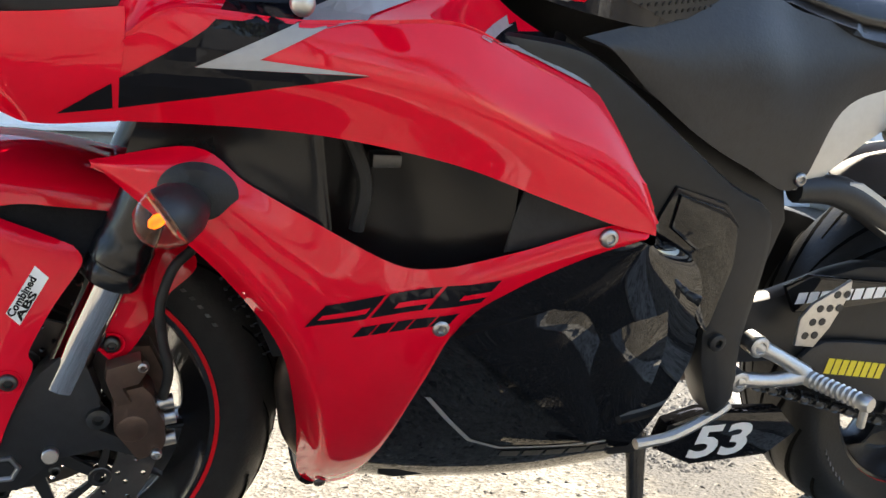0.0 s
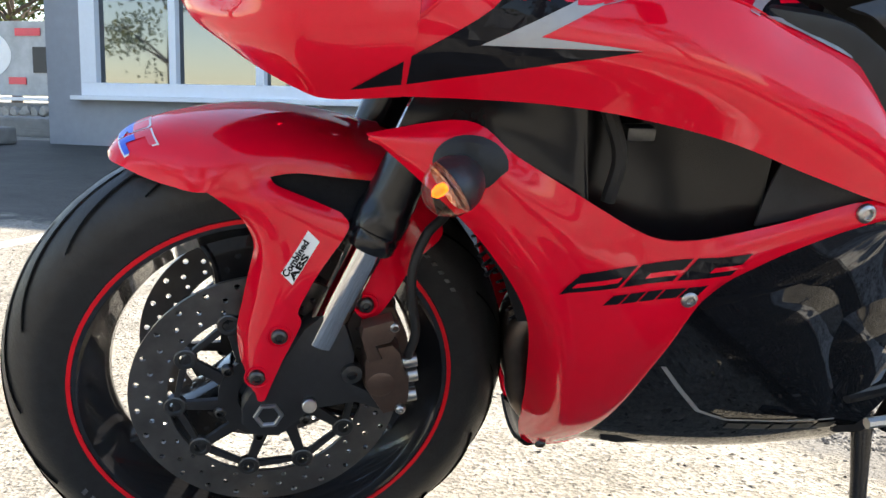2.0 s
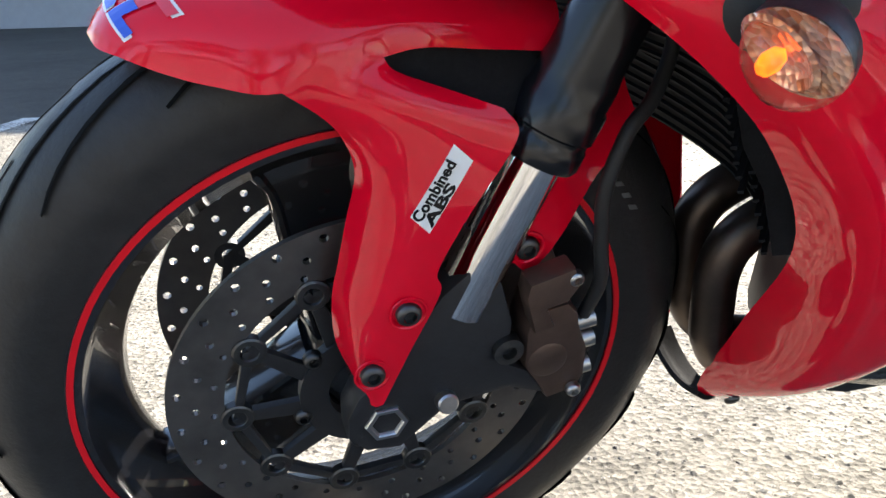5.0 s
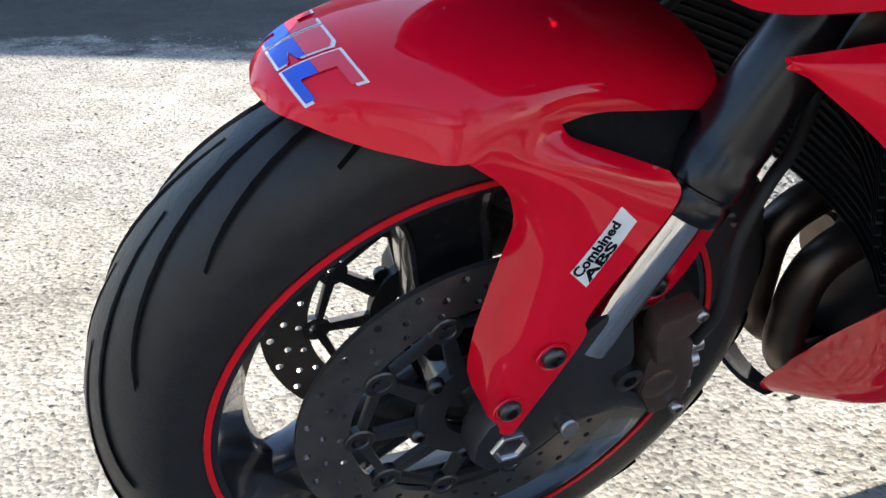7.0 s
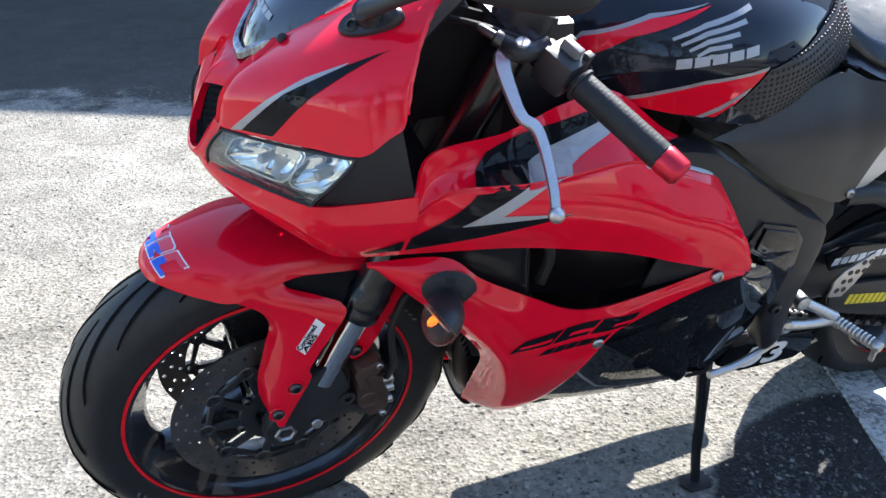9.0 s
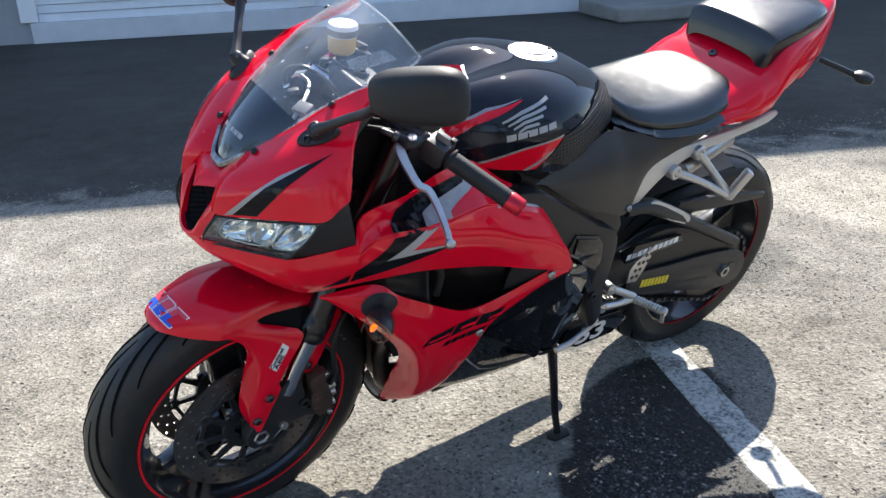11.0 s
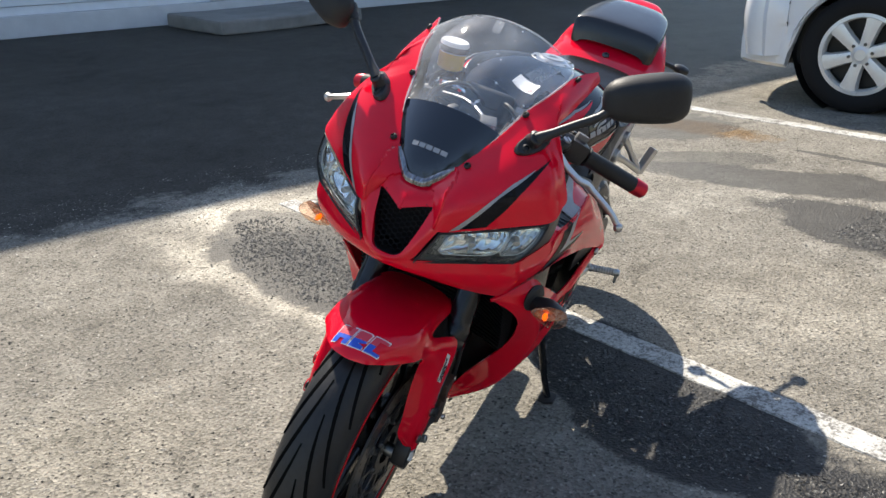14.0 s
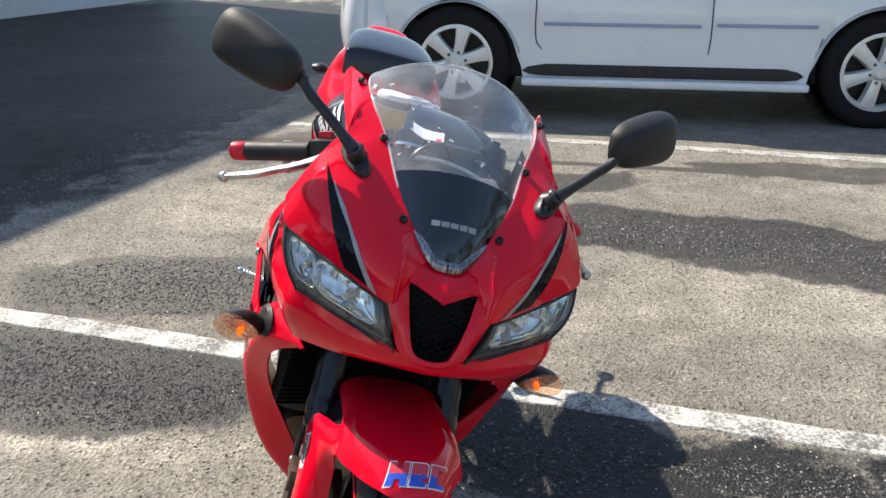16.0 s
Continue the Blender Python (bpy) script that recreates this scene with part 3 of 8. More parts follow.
STONE = plain("grey_stone", (0.33, 0.31, 0.28), 0.85, 0.0, 0.25, 5, 0.5)
CONCRETE = plain("stained_concrete", (0.20, 0.195, 0.185), 0.85, 0.0, 0.25, 5, 0.4)

H = 7.71
WX0, WX1, WZ0, WZ1 = -7.68, -3.38, 0.70, 3.0


def wall_block(x0, x1, z0, z1, name, mat, label, y0=0.0, y1=0.35):
    b = box((x1 - x0, y1 - y0, z1 - z0), ((x0 + x1) / 2, (y0 + y1) / 2, (z0 + z1) / 2), 0.0)
    o = part(name, b, mat, None, "", False)
    o.matrix_world = FRONT
    return tagged(o, label, "wall", kind="structure")


# the grey wall goes round the window's opening
for x0, x1, z0, z1 in ((-8.30, WX0, 0, H), (WX1, -3.0, 0, H), (WX0, WX1, 0, WZ0), (WX0, WX1, WZ1, H)):
    wall_block(x0, x1, z0, z1, "wall_north", GREY_WALL, "grey rendered wall of a shop building")
wall_block(-3.0, 13.0, 0, H, "wall_north_long", PALE, "pale wall behind horizontal siding boards", 0.06, 0.4)
w = part("wall_gable", box((0.35, 14, H), (-8.12, 7.36, H / 2), 0.0), GREY_WALL, None, "", False)
w.matrix_world = FRONT
tagged(w, "grey rendered end wall of the shop building", "wall", kind="structure")
w = part("wall_gable_far", box((0.35, 14, H), (12.8, 7.41, H / 2), 0.0), GREY_WALL, None, "", False)
w.matrix_world = FRONT
tagged(w, "grey end wall of the shop building", "wall", kind="structure")
w = part("building_roof", box((21.5, 14.6, 0.18), (2.4, 7.2, H + 0.09), 0.01), CONCRETE, None, "", False)
w.matrix_world = FRONT
tagged(w, "flat grey roof slab of the shop building", "roof", kind="structure")

cladding = thing("siding", "pale horizontal siding boards with corner posts and plinth", "siding", FRONT, kind="structure")
for k in range(21):
    z = 0.24 + k * 0.10
    pts = [(-0.0, z), (-0.018, z + 0.004), (-0.005, z + 0.096), (0.058, z + 0.096), (0.058, z)]
    bm = bmesh.new()
    a = [bm.verts.new((-2.95, y, zz)) for y, zz in pts]
    b = [bm.verts.new((12.6, y, zz)) for y, zz in pts]
    for i in range(5):
        bm.faces.new((a[i], b[i], b[(i + 1) % 5], a[(i + 1) % 5]))
    bm.faces.new(a)
    bm.faces.new(b[::-1])
    part("board", bm, PALE, cladding, "", False)
for x in (-3.0, 0.25, 4.4, 8.6):
    part("post", box((0.2, 0.07, 2.1), (x, -0.035, 1.30), 0.006), PVC, cladding, "", False)
part("plinth", box((15.9, 0.1, 0.24), (4.95, -0.02, 0.12), 0.01), PLINTH, cladding, "", False)

win = thing("window_1", "wide white-framed shop window reflecting trees", "window", FRONT, kind="structure")
for x0, x1, z0, z1 in ((WX0, WX1, WZ0, WZ0 + 0.18), (WX0, WX1, WZ1 - 0.14, WZ1), (WX0, WX0 + 0.26, WZ0 + 0.18, WZ1 - 0.14), (WX1 - 0.26, WX1, WZ0 + 0.18, WZ1 - 0.14), (WX0 + 1.43, WX0 + 1.54, WZ0 + 0.18, WZ1 - 0.14), (WX0 + 2.74, WX0 + 2.86, WZ0 + 0.18, WZ1 - 0.14)):
    part("window_frame", box((x1 - x0, 0.16, z1 - z0), ((x0 + x1) / 2, 0.02, (z0 + z1) / 2), 0.008), PVC, win, "", False)
part("window_sill", box((WX1 - WX0 + 0.2, 0.26, 0.06), ((WX0 + WX1) / 2, -0.05, WZ0 - 0.032), 0.008), PVC, win, "", False)
for x0, x1 in ((WX0 + 0.26, WX0 + 1.43), (WX0 + 1.54, WX0 + 2.74), (WX0 + 2.86, WX1 - 0.26)):
    part("pane", box((x1 - x0, 0.012, WZ1 - WZ0 - 0.32), ((x0 + x1) / 2, 0.05, (WZ0 + WZ1) / 2 + 0.01), 0.0), PANE, win, "", False)

# concrete slab step at the foot of the siding
bm = box((2.0, 1.3, 0.16), (4.6, 9.3, 0.08), 0.03)
bmesh.ops.subdivide_edges(bm, edges=bm.edges[:], cuts=3, use_grid_fill=True)
for v in bm.verts:
    v.co += noise.noise_vector(v.co * 2.3) * 0.025
    v.co.z = max(0, v.co.z)
tagged(part("concrete_slab", bm, CONCRETE, None, "", False), "stained grey concrete slab lying at the wall", "slab")

# ---- beyond the building's corner: low stone wall, banner, kerb, post ----
low = thing("stone_wall", "low rubble stone wall with a white rail on top", "wall", pose(-12.4, 15.2, 0, 0, 0, -4))
rs = random.Random(11)
rock = []
for k in range(6):
    b = bmesh.new()
    bmesh.ops.create_icosphere(b, subdivisions=2, radius=0.5)
    for v in b.verts:
        v.co += noise.noise_vector(v.co * 1.9 + Vector((k * 7.1, 0, 0))) * 0.16
        v.co = Vector((max(-0.42, min(0.42, v.co.x)), max(-0.3, min(0.3, v.co.y)), max(-0.42, min(0.42, v.co.z))))
    me = bpy.data.meshes.new("stone")
    b.to_mesh(me)
    b.free()
    me.materials.append(STONE)
    rock.append(me)
z = 0.08
while z < 0.52:
    x = -4.0
    while x < 4.6:
        w, h = rs.uniform(0.16, 0.32), rs.uniform(0.14, 0.2)
        o = new("stone", rs.choice(rock))
        o.parent = low
        o.matrix_local = Matrix.Translation((x + w / 2, rs.uniform(-0.02, 0.02), z + rs.uniform(-0.02, 0.02))) @ Matrix.Rotation(rs.uniform(-0.4, 0.4), 4, "Y") @ Matrix.Diagonal((w * 1.25, 0.5, h * 1.3, 1))
        x += w
    z += 0.16
part("mortar_core", box((8.7, 0.22, 0.56), (0.3, 0.04, 0.28), 0.0), CONCRETE, low, "", False)
part("rail", box((8.7, 0.2, 0.07), (0.3, 0, 0.635), 0.01), PVC, low, "white rail", False)

BANNER = plain("printed_banner", (0.42, 0.43, 0.43), 0.6, 0.0, 0.35, 2.2)
ban = thing("banner", "large printed grey banner with a white oval", "banner", pose(-12.4, 15.3, 0, 0, 0, -4))
part("banner_sheet", box((8.6, 0.03, 1.45), (0.3, 0, 1.42), 0.004), BANNER, ban, "", False)
bm = lathe([(0, -0.02), (1.0, -0.02), (1.0, -0.026), (0, -0.026)], 40, pose(-0.55, 0, 1.5) @ Matrix.Diagonal((0.78, 1, 0.50, 1)))
part("banner_oval", bm, WHITE_DECAL, ban, "white oval", False)
for x0, z0, w, h, mt in ((-1.0, 1.42, 0.13, 0.2, BLACK_DECAL), (-0.8, 1.42, 0.13, 0.2, BLACK_DECAL), (-0.6, 1.42, 0.13, 0.2, BLACK_DECAL), (-0.38, 1.42, 0.15, 0.2, BLACK_DECAL), (-0.62, 1.22, 0.07, 0.09, BLACK_DECAL), (-0.5, 1.22, 0.07, 0.09, BLACK_DECAL), (-0.38, 1.22, 0.07, 0.09, BLACK_DECAL), (-0.26, 1.22, 0.07, 0.09, BLACK_DECAL), (0.15, 0.92, 0.42, 0.14, PINK_DECAL), (0.35, 1.86, 0.6, 0.15, PINK_DECAL), (0.75, 1.15, 0.5, 0.5, GREY_PLASTIC)):
    part("banner_bar", box((w, 0.012, h), (x0 + w / 2, -0.033, z0 + h / 2), 0.002), mt, ban, "", False)
bm = box((3.4, 0.9, 0.32), (-10.6, 13.4, 0.16), 0.05)
bmesh.ops.subdivide_edges(bm, edges=bm.edges[:], cuts=4, use_grid_fill=True)
for v in bm.verts:
    v.co += noise.noise_vector(v.co * 2.3) * 0.06
    v.co.z = max(0, v.co.z)
tagged(part("earth_bank", bm, CONCRETE, None, "", False), "low bank of grey earth and rubble", "bank")
post = thing("sign_post", "dark square post on a concrete foot", "post", pose(-8.9, 10.3, 0, 0, 0, 8))
part("shaft", box((0.34, 0.34, 3.0), (0, 0, 1.72), 0.02), GREY_PLASTIC, post, "", False)
part("foot", box((0.85, 0.7, 0.24), (0, 0, 0.12), 0.04), CONCRETE, post, "", False)


# ---- white off-road car parked across the line ----
CAR_TYRE = plain("car_tyre_rubber", (0.013, 0.013, 0.014), 0.8, 0.0, 0.25, 60, 0.2, 0.0, 0.15, None, 0.2)
CAR_WHITE = plain("white_car_paint", (0.80, 0.81, 0.83), 0.3, 0.0, 0.02, 4, 0.0, 1.0)
CAR_DARK = plain("black_car_plastic", (0.015, 0.015, 0.016), 0.55, 0.0, 0.2, 40, 0.1)
TRIM_BLUE = plain("pale_blue_trim_strip", (0.30, 0.36, 0.52), 0.35, 0.2, 0.05, 20)
CAR_SILVER = plain("bright_silver_wheel_paint", (0.74, 0.74, 0.73), 0.32, 0.35, 0.04, 60)
CAR_GLASS = plain("dark_car_glass", (0.012, 0.014, 0.016), 0.04, 0.0, 0.1, 4, 0.0, 1.0)
car = thing("car", "white four-wheel-drive car with alloy wheels parked beyond the line", "car", pose(4.67, 0.59, 0, 0, 0, 8))
# local frame: x into the car from its near side, y towards its nose, z up
def car_section(y):
    """Half section of the body side from sill to roof at y: (x, z) points."""
    nose = max(0.0, (y - 1.75) / 0.52)
    tail = max(0.0, (-y - 1.9) / 0.55)
    k = 0.16 * nose ** 2 + 0.10 * tail ** 2
    top = 1.02 if y > 1.0 else 1.08
    return [(0.06 + k, 0.25), (0.0 + k, 0.28), (-0.01 + k, 0.40), (0.005 + k, 0.50), (0.0 + k, 0.66), (0.005 + k, 0.80), (0.02 + k, 0.92), (0.05 + k, top)]
bm = bmesh.new()
ys = [-2.40 + 0.03 * k for k in range(157)]
rows = []
for y in ys:
    sec = car_section(y)
    row = []
    for x, z in sec:
        for wy in (1.44, -1.44):
            d = abs(y - wy)
            if d < 0.46:
                arch = 0.36 + math.sqrt(max(0, 0.46 ** 2 - d * d))
                z = max(z, min(arch, 1.0)) if z < arch else z
        row.append(Vector((x, y, z)))
    rows.append(row + [Vector((1.88 - p.x, p.y, p.z)) for p in row[::-1]])
part("body", sheet(rows, 0.02, lambda p: (-1 if p.x < 0.94 else 1, 0, 0.4)), CAR_WHITE, car, "white body shell")
cab = [[Vector((0.06, -2.3, 1.06)), Vector((0.20, -2.15, 1.55)), Vector((0.30, -1.9, 1.82)), Vector((1.58, -1.9, 1.82)), Vector((1.68, -2.15, 1.55)), Vector((1.82, -2.3, 1.06))], [Vector((0.06, -0.4, 1.06)), Vector((0.17, -0.4, 1.5)), Vector((0.28, -0.4, 1.86)), Vector((1.60, -0.4, 1.86)), Vector((1.71, -0.4, 1.5)), Vector((1.82, -0.4, 1.06))], [Vector((0.06, 1.05, 1.05)), Vector((0.19, 0.75, 1.45)), Vector((0.30, 0.42, 1.80)), Vector((1.58, 0.42, 1.80)), Vector((1.69, 0.75, 1.45)), Vector((1.82, 1.05, 1.05))]]
part("cabin", sheet(net(cab, 5, 3), 0.03, (0, 0, 1)), CAR_WHITE, car, "white cabin and roof")
for y0, y1 in ((-2.0, -1.15), (-1.08, -0.22), (-0.14, 0.78)):
    for x0, s in ((0.085, -1), (1.795, 1)):
        g = [[Vector((x0, y0, 1.10)), Vector((x0 - s * 0.13, y0 + 0.06, 1.66))], [Vector((x0, y1, 1.10)), Vector((x0 - s * 0.13, y1 - (0.5 if y1 > 0.5 else 0.06), 1.66))]]
        part("side_window", sheet(net(g, 3, 3), 0.008, (s, 0, 0)), CAR_GLASS, car, "dark side window")
part("windscreen", sheet(net([[Vector((0.16, 1.10, 1.10)), Vector((1.72, 1.10, 1.10))], [Vector((0.30, 0.55, 1.74)), Vector((1.58, 0.55, 1.74))]], 3, 3), 0.008, (0, 1, 1)), CAR_GLASS, car, "dark windscreen")
part("bonnet", sheet(net([[Vector((0.05, 1.0, 1.04)), Vector((0.94, 1.0, 1.12)), Vector((1.83, 1.0, 1.04))], [Vector((0.07, 1.9, 1.0)), Vector((0.94, 1.95, 1.06)), Vector((1.81, 1.9, 1.0))], [Vector((0.16, 2.26, 0.92)), Vector((0.94, 2.34, 0.95)), Vector((1.72, 2.26, 0.92))]], 4, 4), 0.02, (0, 0, 1)), CAR_WHITE, car, "white bonnet")
part("front_bumper", sheet(net([[Vector((0.02, 1.93, 0.34)), Vector((0.02, 1.93, 0.62)), Vector((0.05, 1.93, 0.92))], [Vector((0.10, 2.22, 0.32)), Vector((0.08, 2.25, 0.60)), Vector((0.12, 2.22, 0.92))], [Vector((0.94, 2.40, 0.32)), Vector((0.94, 2.44, 0.60)), Vector((0.94, 2.36, 0.95))], [Vector((1.78, 2.22, 0.32)), Vector((1.80, 2.25, 0.60)), Vector((1.76, 2.22, 0.92))], [Vector((1.86, 1.93, 0.34)), Vector((1.86, 1.93, 0.62)), Vector((1.83, 1.93, 0.92))]], 5, 5), 0.03, (0, 1, 0)), CAR_WHITE, car, "white front bumper")
part("rear_bumper", box((1.74, 0.2, 0.42), (0.94, -2.42, 0.55), 0.06), CAR_WHITE, car, "white rear bumper")
part("underbody", box((1.6, 4.2, 0.40), (0.94, 0.0, 0.47), 0.03), CAR_DARK, car, "dark underside", False)
for wy in (1.44, -1.44):
    part("arch_lining", lathe([(0.445, 0.06), (0.445, 0.40), (0.0, 0.42)], 40, pose(0.0, wy, 0.40, 0, 0, -90)), CAR_DARK, car, "dark wheel arch")
# running board, door seams, trim strip
part("running_board", box((0.10, 1.94, 0.055), (-0.03, 0.0, 0.275), 0.02, None, None, 3), CAR_WHITE, car, "white running board")
part("board_tread", prism([(-0.94, 0.348), (-0.90, 0.322), (-0.80, 0.312), (0.82, 0.312), (0.92, 0.322), (0.97, 0.345), (0.93, 0.372), (0.80, 0.395), (-0.80, 0.395), (-0.90, 0.375)], 0.018, 0.006, 0.003, Matrix.Rotation(radians(90), 4, "Z")), CAR_DARK, car, "black recessed step")
part("trim_strip", box((0.012, 1.06, 0.024), (-0.004, 0.30, 0.665), 0.004), TRIM_BLUE, car, "pale blue rubbing strip")
part("trim_strip", box((0.012, 0.66, 0.024), (-0.004, -0.66, 0.675), 0.004), TRIM_BLUE, car, "pale blue rubbing strip")
for pts in ([(0.0, 0.88, 1.02), (0.0, 0.885, 0.60), (0.006, 0.84, 0.50), (0.010, 0.76, 0.475), (0.010, -0.25, 0.475)], [(0.0, -0.29, 1.02), (0.0, -0.30, 0.60), (0.006, -0.29, 0.475)], [(0.004, -1.03, 0.60), (0.010, -1.00, 0.50), (0.010, -0.94, 0.475), (0.010, -0.32, 0.475)]):
    part("door_seam", tube(pts, 0.0045, 6, 5), CAR_DARK, car)
for wy in (1.44, -1.44):
    for xs, sgn in ((0.02, -1), (1.86, 1)):
        C = pose(xs, wy, 0.385, 0, 0, 90 if sgn < 0 else -90)
        wheel = part("wheel", lathe([(0.25, -0.02), (0.255, 0.0), (0.255, 0.012), (0.235, 0.008), (0.23, -0.10), (0.0, -0.11)], 48, C), CAR_DARK, car, "six-spoke alloy wheel")
        part("tyre", lathe([(0.255, 0.0), (0.275, 0.018), (0.33, 0.028), (0.37, 0.012), (0.385, -0.01), (0.387, -0.10), (0.385, -0.19), (0.365, -0.21), (0.26, -0.20)], 60, C), CAR_TYRE, wheel, "black tyre")
        part("rim", lathe([(0.264, 0.014), (0.240, 0.018), (0.232, 0.002), (0.228, -0.05), (0.245, -0.05)], 60, C, None, True), CAR_SILVER, wheel, "silver rim")
        for k in range(6):
            m = C @ Matrix.Rotation(2 * math.pi * k / 6 + 0.3, 4, "Y")
            b = bmesh.new()
            rr = []
            for r, hw, d in ((0.05, 0.040, 0.006), (0.12, 0.044, 0.012), (0.19, 0.052, 0.012), (0.238, 0.064, 0.008)):
                rr.append([b.verts.new(m @ Vector((r, yy2, zz))) for yy2, zz in ((d, -hw * 0.8), (d + 0.006, -hw * 0.3), (d + 0.006, hw * 0.3), (d, hw * 0.8), (d - 0.05, hw), (d - 0.05, -hw))])
            for p1, q1 in zip(rr[:-1], rr[1:]):
                for i in range(6):
                    b.faces.new((p1[i], p1[(i + 1) % 6], q1[(i + 1) % 6], q1[i]))
            b.faces.new(rr[0]); b.faces.new(rr[-1][::-1])
            part("spoke", b, CAR_SILVER, wheel)
        part("hub_cap", lathe([(0.0, 0.024), (0.035, 0.024), (0.045, 0.016), (0.06, 0.012), (0.06, -0.03), (0, -0.03)], 24, C), CAR_SILVER, wheel)
        for k in range(6):
            a = 2 * math.pi * (k + 0.5) / 6 + 0.3
            q = C @ Vector((0.072 * math.cos(a), 0.004, 0.072 * math.sin(a)))
            part("wheel_nut", rod(q, C @ Vector((0.072 * math.cos(a), 0.022, 0.072 * math.sin(a))), 0.011, None, 8), DARK_STEEL, wheel)


# ---- trees across the yard ----
BARK = plain("bark", (0.10, 0.075, 0.055), 0.9, 0.0, 0.3, 12, 0.6)


def leaf_material():
    m, nt, p = nodes_of("leaves")
    n = nt.nodes.new("ShaderNodeObjectInfo")
    g = nt.nodes.new("ShaderNodeNewGeometry")
    r = ramp(nt, g.outputs["Random Per Island"], [(0.0, (0.035, 0.06, 0.012)), (0.5, (0.07, 0.10, 0.02)), (1.0, (0.16, 0.15, 0.03))])
    nt.links.new(r.outputs["Color"], p.inputs["Base Color"])
    p.inputs["Roughness"].default_value = 0.6
    return m


LEAF = leaf_material()


def make_tree(at, height, spread, seed):
    rt = random.Random(seed)
    tree = thing("tree", "leafy green and yellow tree at the yard's edge", "tree", pose(*at, 0), "trees round the yard")
    b = tube([(0, 0, 0), (0.1, 0.05, height * 0.25), (-0.05, 0.1, height * 0.55), (0.05, 0, height * 0.85)], [0.16, 0.12, 0.08, 0.03], 8, 4)
    tips = []
    for k in range(11):
        a, z0 = rt.uniform(0, 6.28), height * rt.uniform(0.25, 0.7)
        r = spread * rt.uniform(0.5, 1.0)
        e = Vector((r * math.cos(a), r * math.sin(a), z0 + height * rt.uniform(0.1, 0.35)))
        tube([(0, 0, z0), (e.x * 0.5, e.y * 0.5, (z0 + e.z) / 2 + 0.1), e], [0.06, 0.035, 0.012], 6, 3, b)
        tips.append(e)
    part("trunk", b, BARK, tree)
    vs, fs = [], []
    for c in tips + [Vector((0, 0, height * 0.95))]:
        for clump in range(9):
            o = c + Vector((rt.gauss(0, 0.5), rt.gauss(0, 0.5), rt.gauss(0, 0.4))) * spread * 0.42
            for k in range(34):
                q = o + Vector((rt.gauss(0, 1), rt.gauss(0, 1), rt.gauss(0, 0.8))) * 0.24
                u = Vector((rt.gauss(0, 1), rt.gauss(0, 1), rt.gauss(0, 1))).normalized()
                w = u.orthogonal().normalized() * 0.045
                i = len(vs)
                vs += [q, q + u * 0.07 + w, q + u * 0.15, q + u * 0.07 - w]
                fs.append((i, i + 1, i + 2, i + 3))
    me = bpy.data.meshes.new("crown")
    me.from_pydata(vs, [], fs)
    me.materials.append(LEAF)
    o = new("crown", me)
    o.parent = tree
    return tree


t1 = make_tree((-15.5, 19.5), 5.5, 2.4, 1)
t2 = make_tree((-9, -12), 6.5, 2.8, 2)
for k, (x, y, s, a) in enumerate(((-20, 21, 1.2, 40), (-11.5, 21, 1.0, 130))):
    copy_thing(t1, pose(x, y, 0, 0, 0, a) @ Matrix.Scale(s, 4))
for k, (x, y, s, a) in enumerate(((-15, -11, 1.1, 60), (-3.5, -13, 0.95, 120), (2, -12, 1.15, 200), (8, -13, 1.0, 300), (13.5, -11, 1.1, 20), (-21, -8, 1.2, 90), (-6, -17, 1.4, 10), (5, -17, 1.4, 80), (-22, 4, 1.2, 150), (-23, 12, 1.1, 50))):
    copy_thing(t2, pose(x, y, 0, 0, 0, a) @ Matrix.Scale(s, 4))
# a long low unseen shed, added behind the camera to darken the paint's reflections
shed = thing("shed", "unseen long grey shed added to darken low reflections", "shed", pose(0, -20, 0))
part("wall", box((46, 0.4, 4.6), (0, 0, 2.3), 0.02), GREY_WALL, shed, "", False)
part("roof", box((47, 6, 0.25), (0, -2.6, 4.7), 0.02), CONCRETE, shed, "", False)


# ---- motorcycle: built upright (x to the tail, y to its right side, z up), then leant on its stand ----
BIKE = pose(-0.5037, 1.0334, 0.0, 15.4, 0, 22.5)
bike = thing("motorcycle", "red and black sport motorcycle leaning on its side stand", "motorcycle", BIKE)
STEER = Matrix.Translation((0.28, 0, 0.9)) @ Matrix.Rotation(radians(2.5), 4, Vector((0.41, 0, 1)).normalized()) @ Matrix.Translation((-0.28, 0, -0.9))
SIDES = ((-1, "left"), (1, "right"))


def steered(bm):
    bm.transform(STEER)
    return bm


# -- wheels --
def tyre_profile(R, w, rim):
    """Cross-section (radius, across) of a round sport tyre, from bead to bead."""
    out = []
    for k in range(33):
        a = math.pi * (k / 32)
        y = -math.cos(a) * w / 2
        s = math.sin(a)
        out.append((rim + (R - rim) * s ** 0.62, y if s > 0.25 else y * (0.9 + 0.4 * s)))
    return out


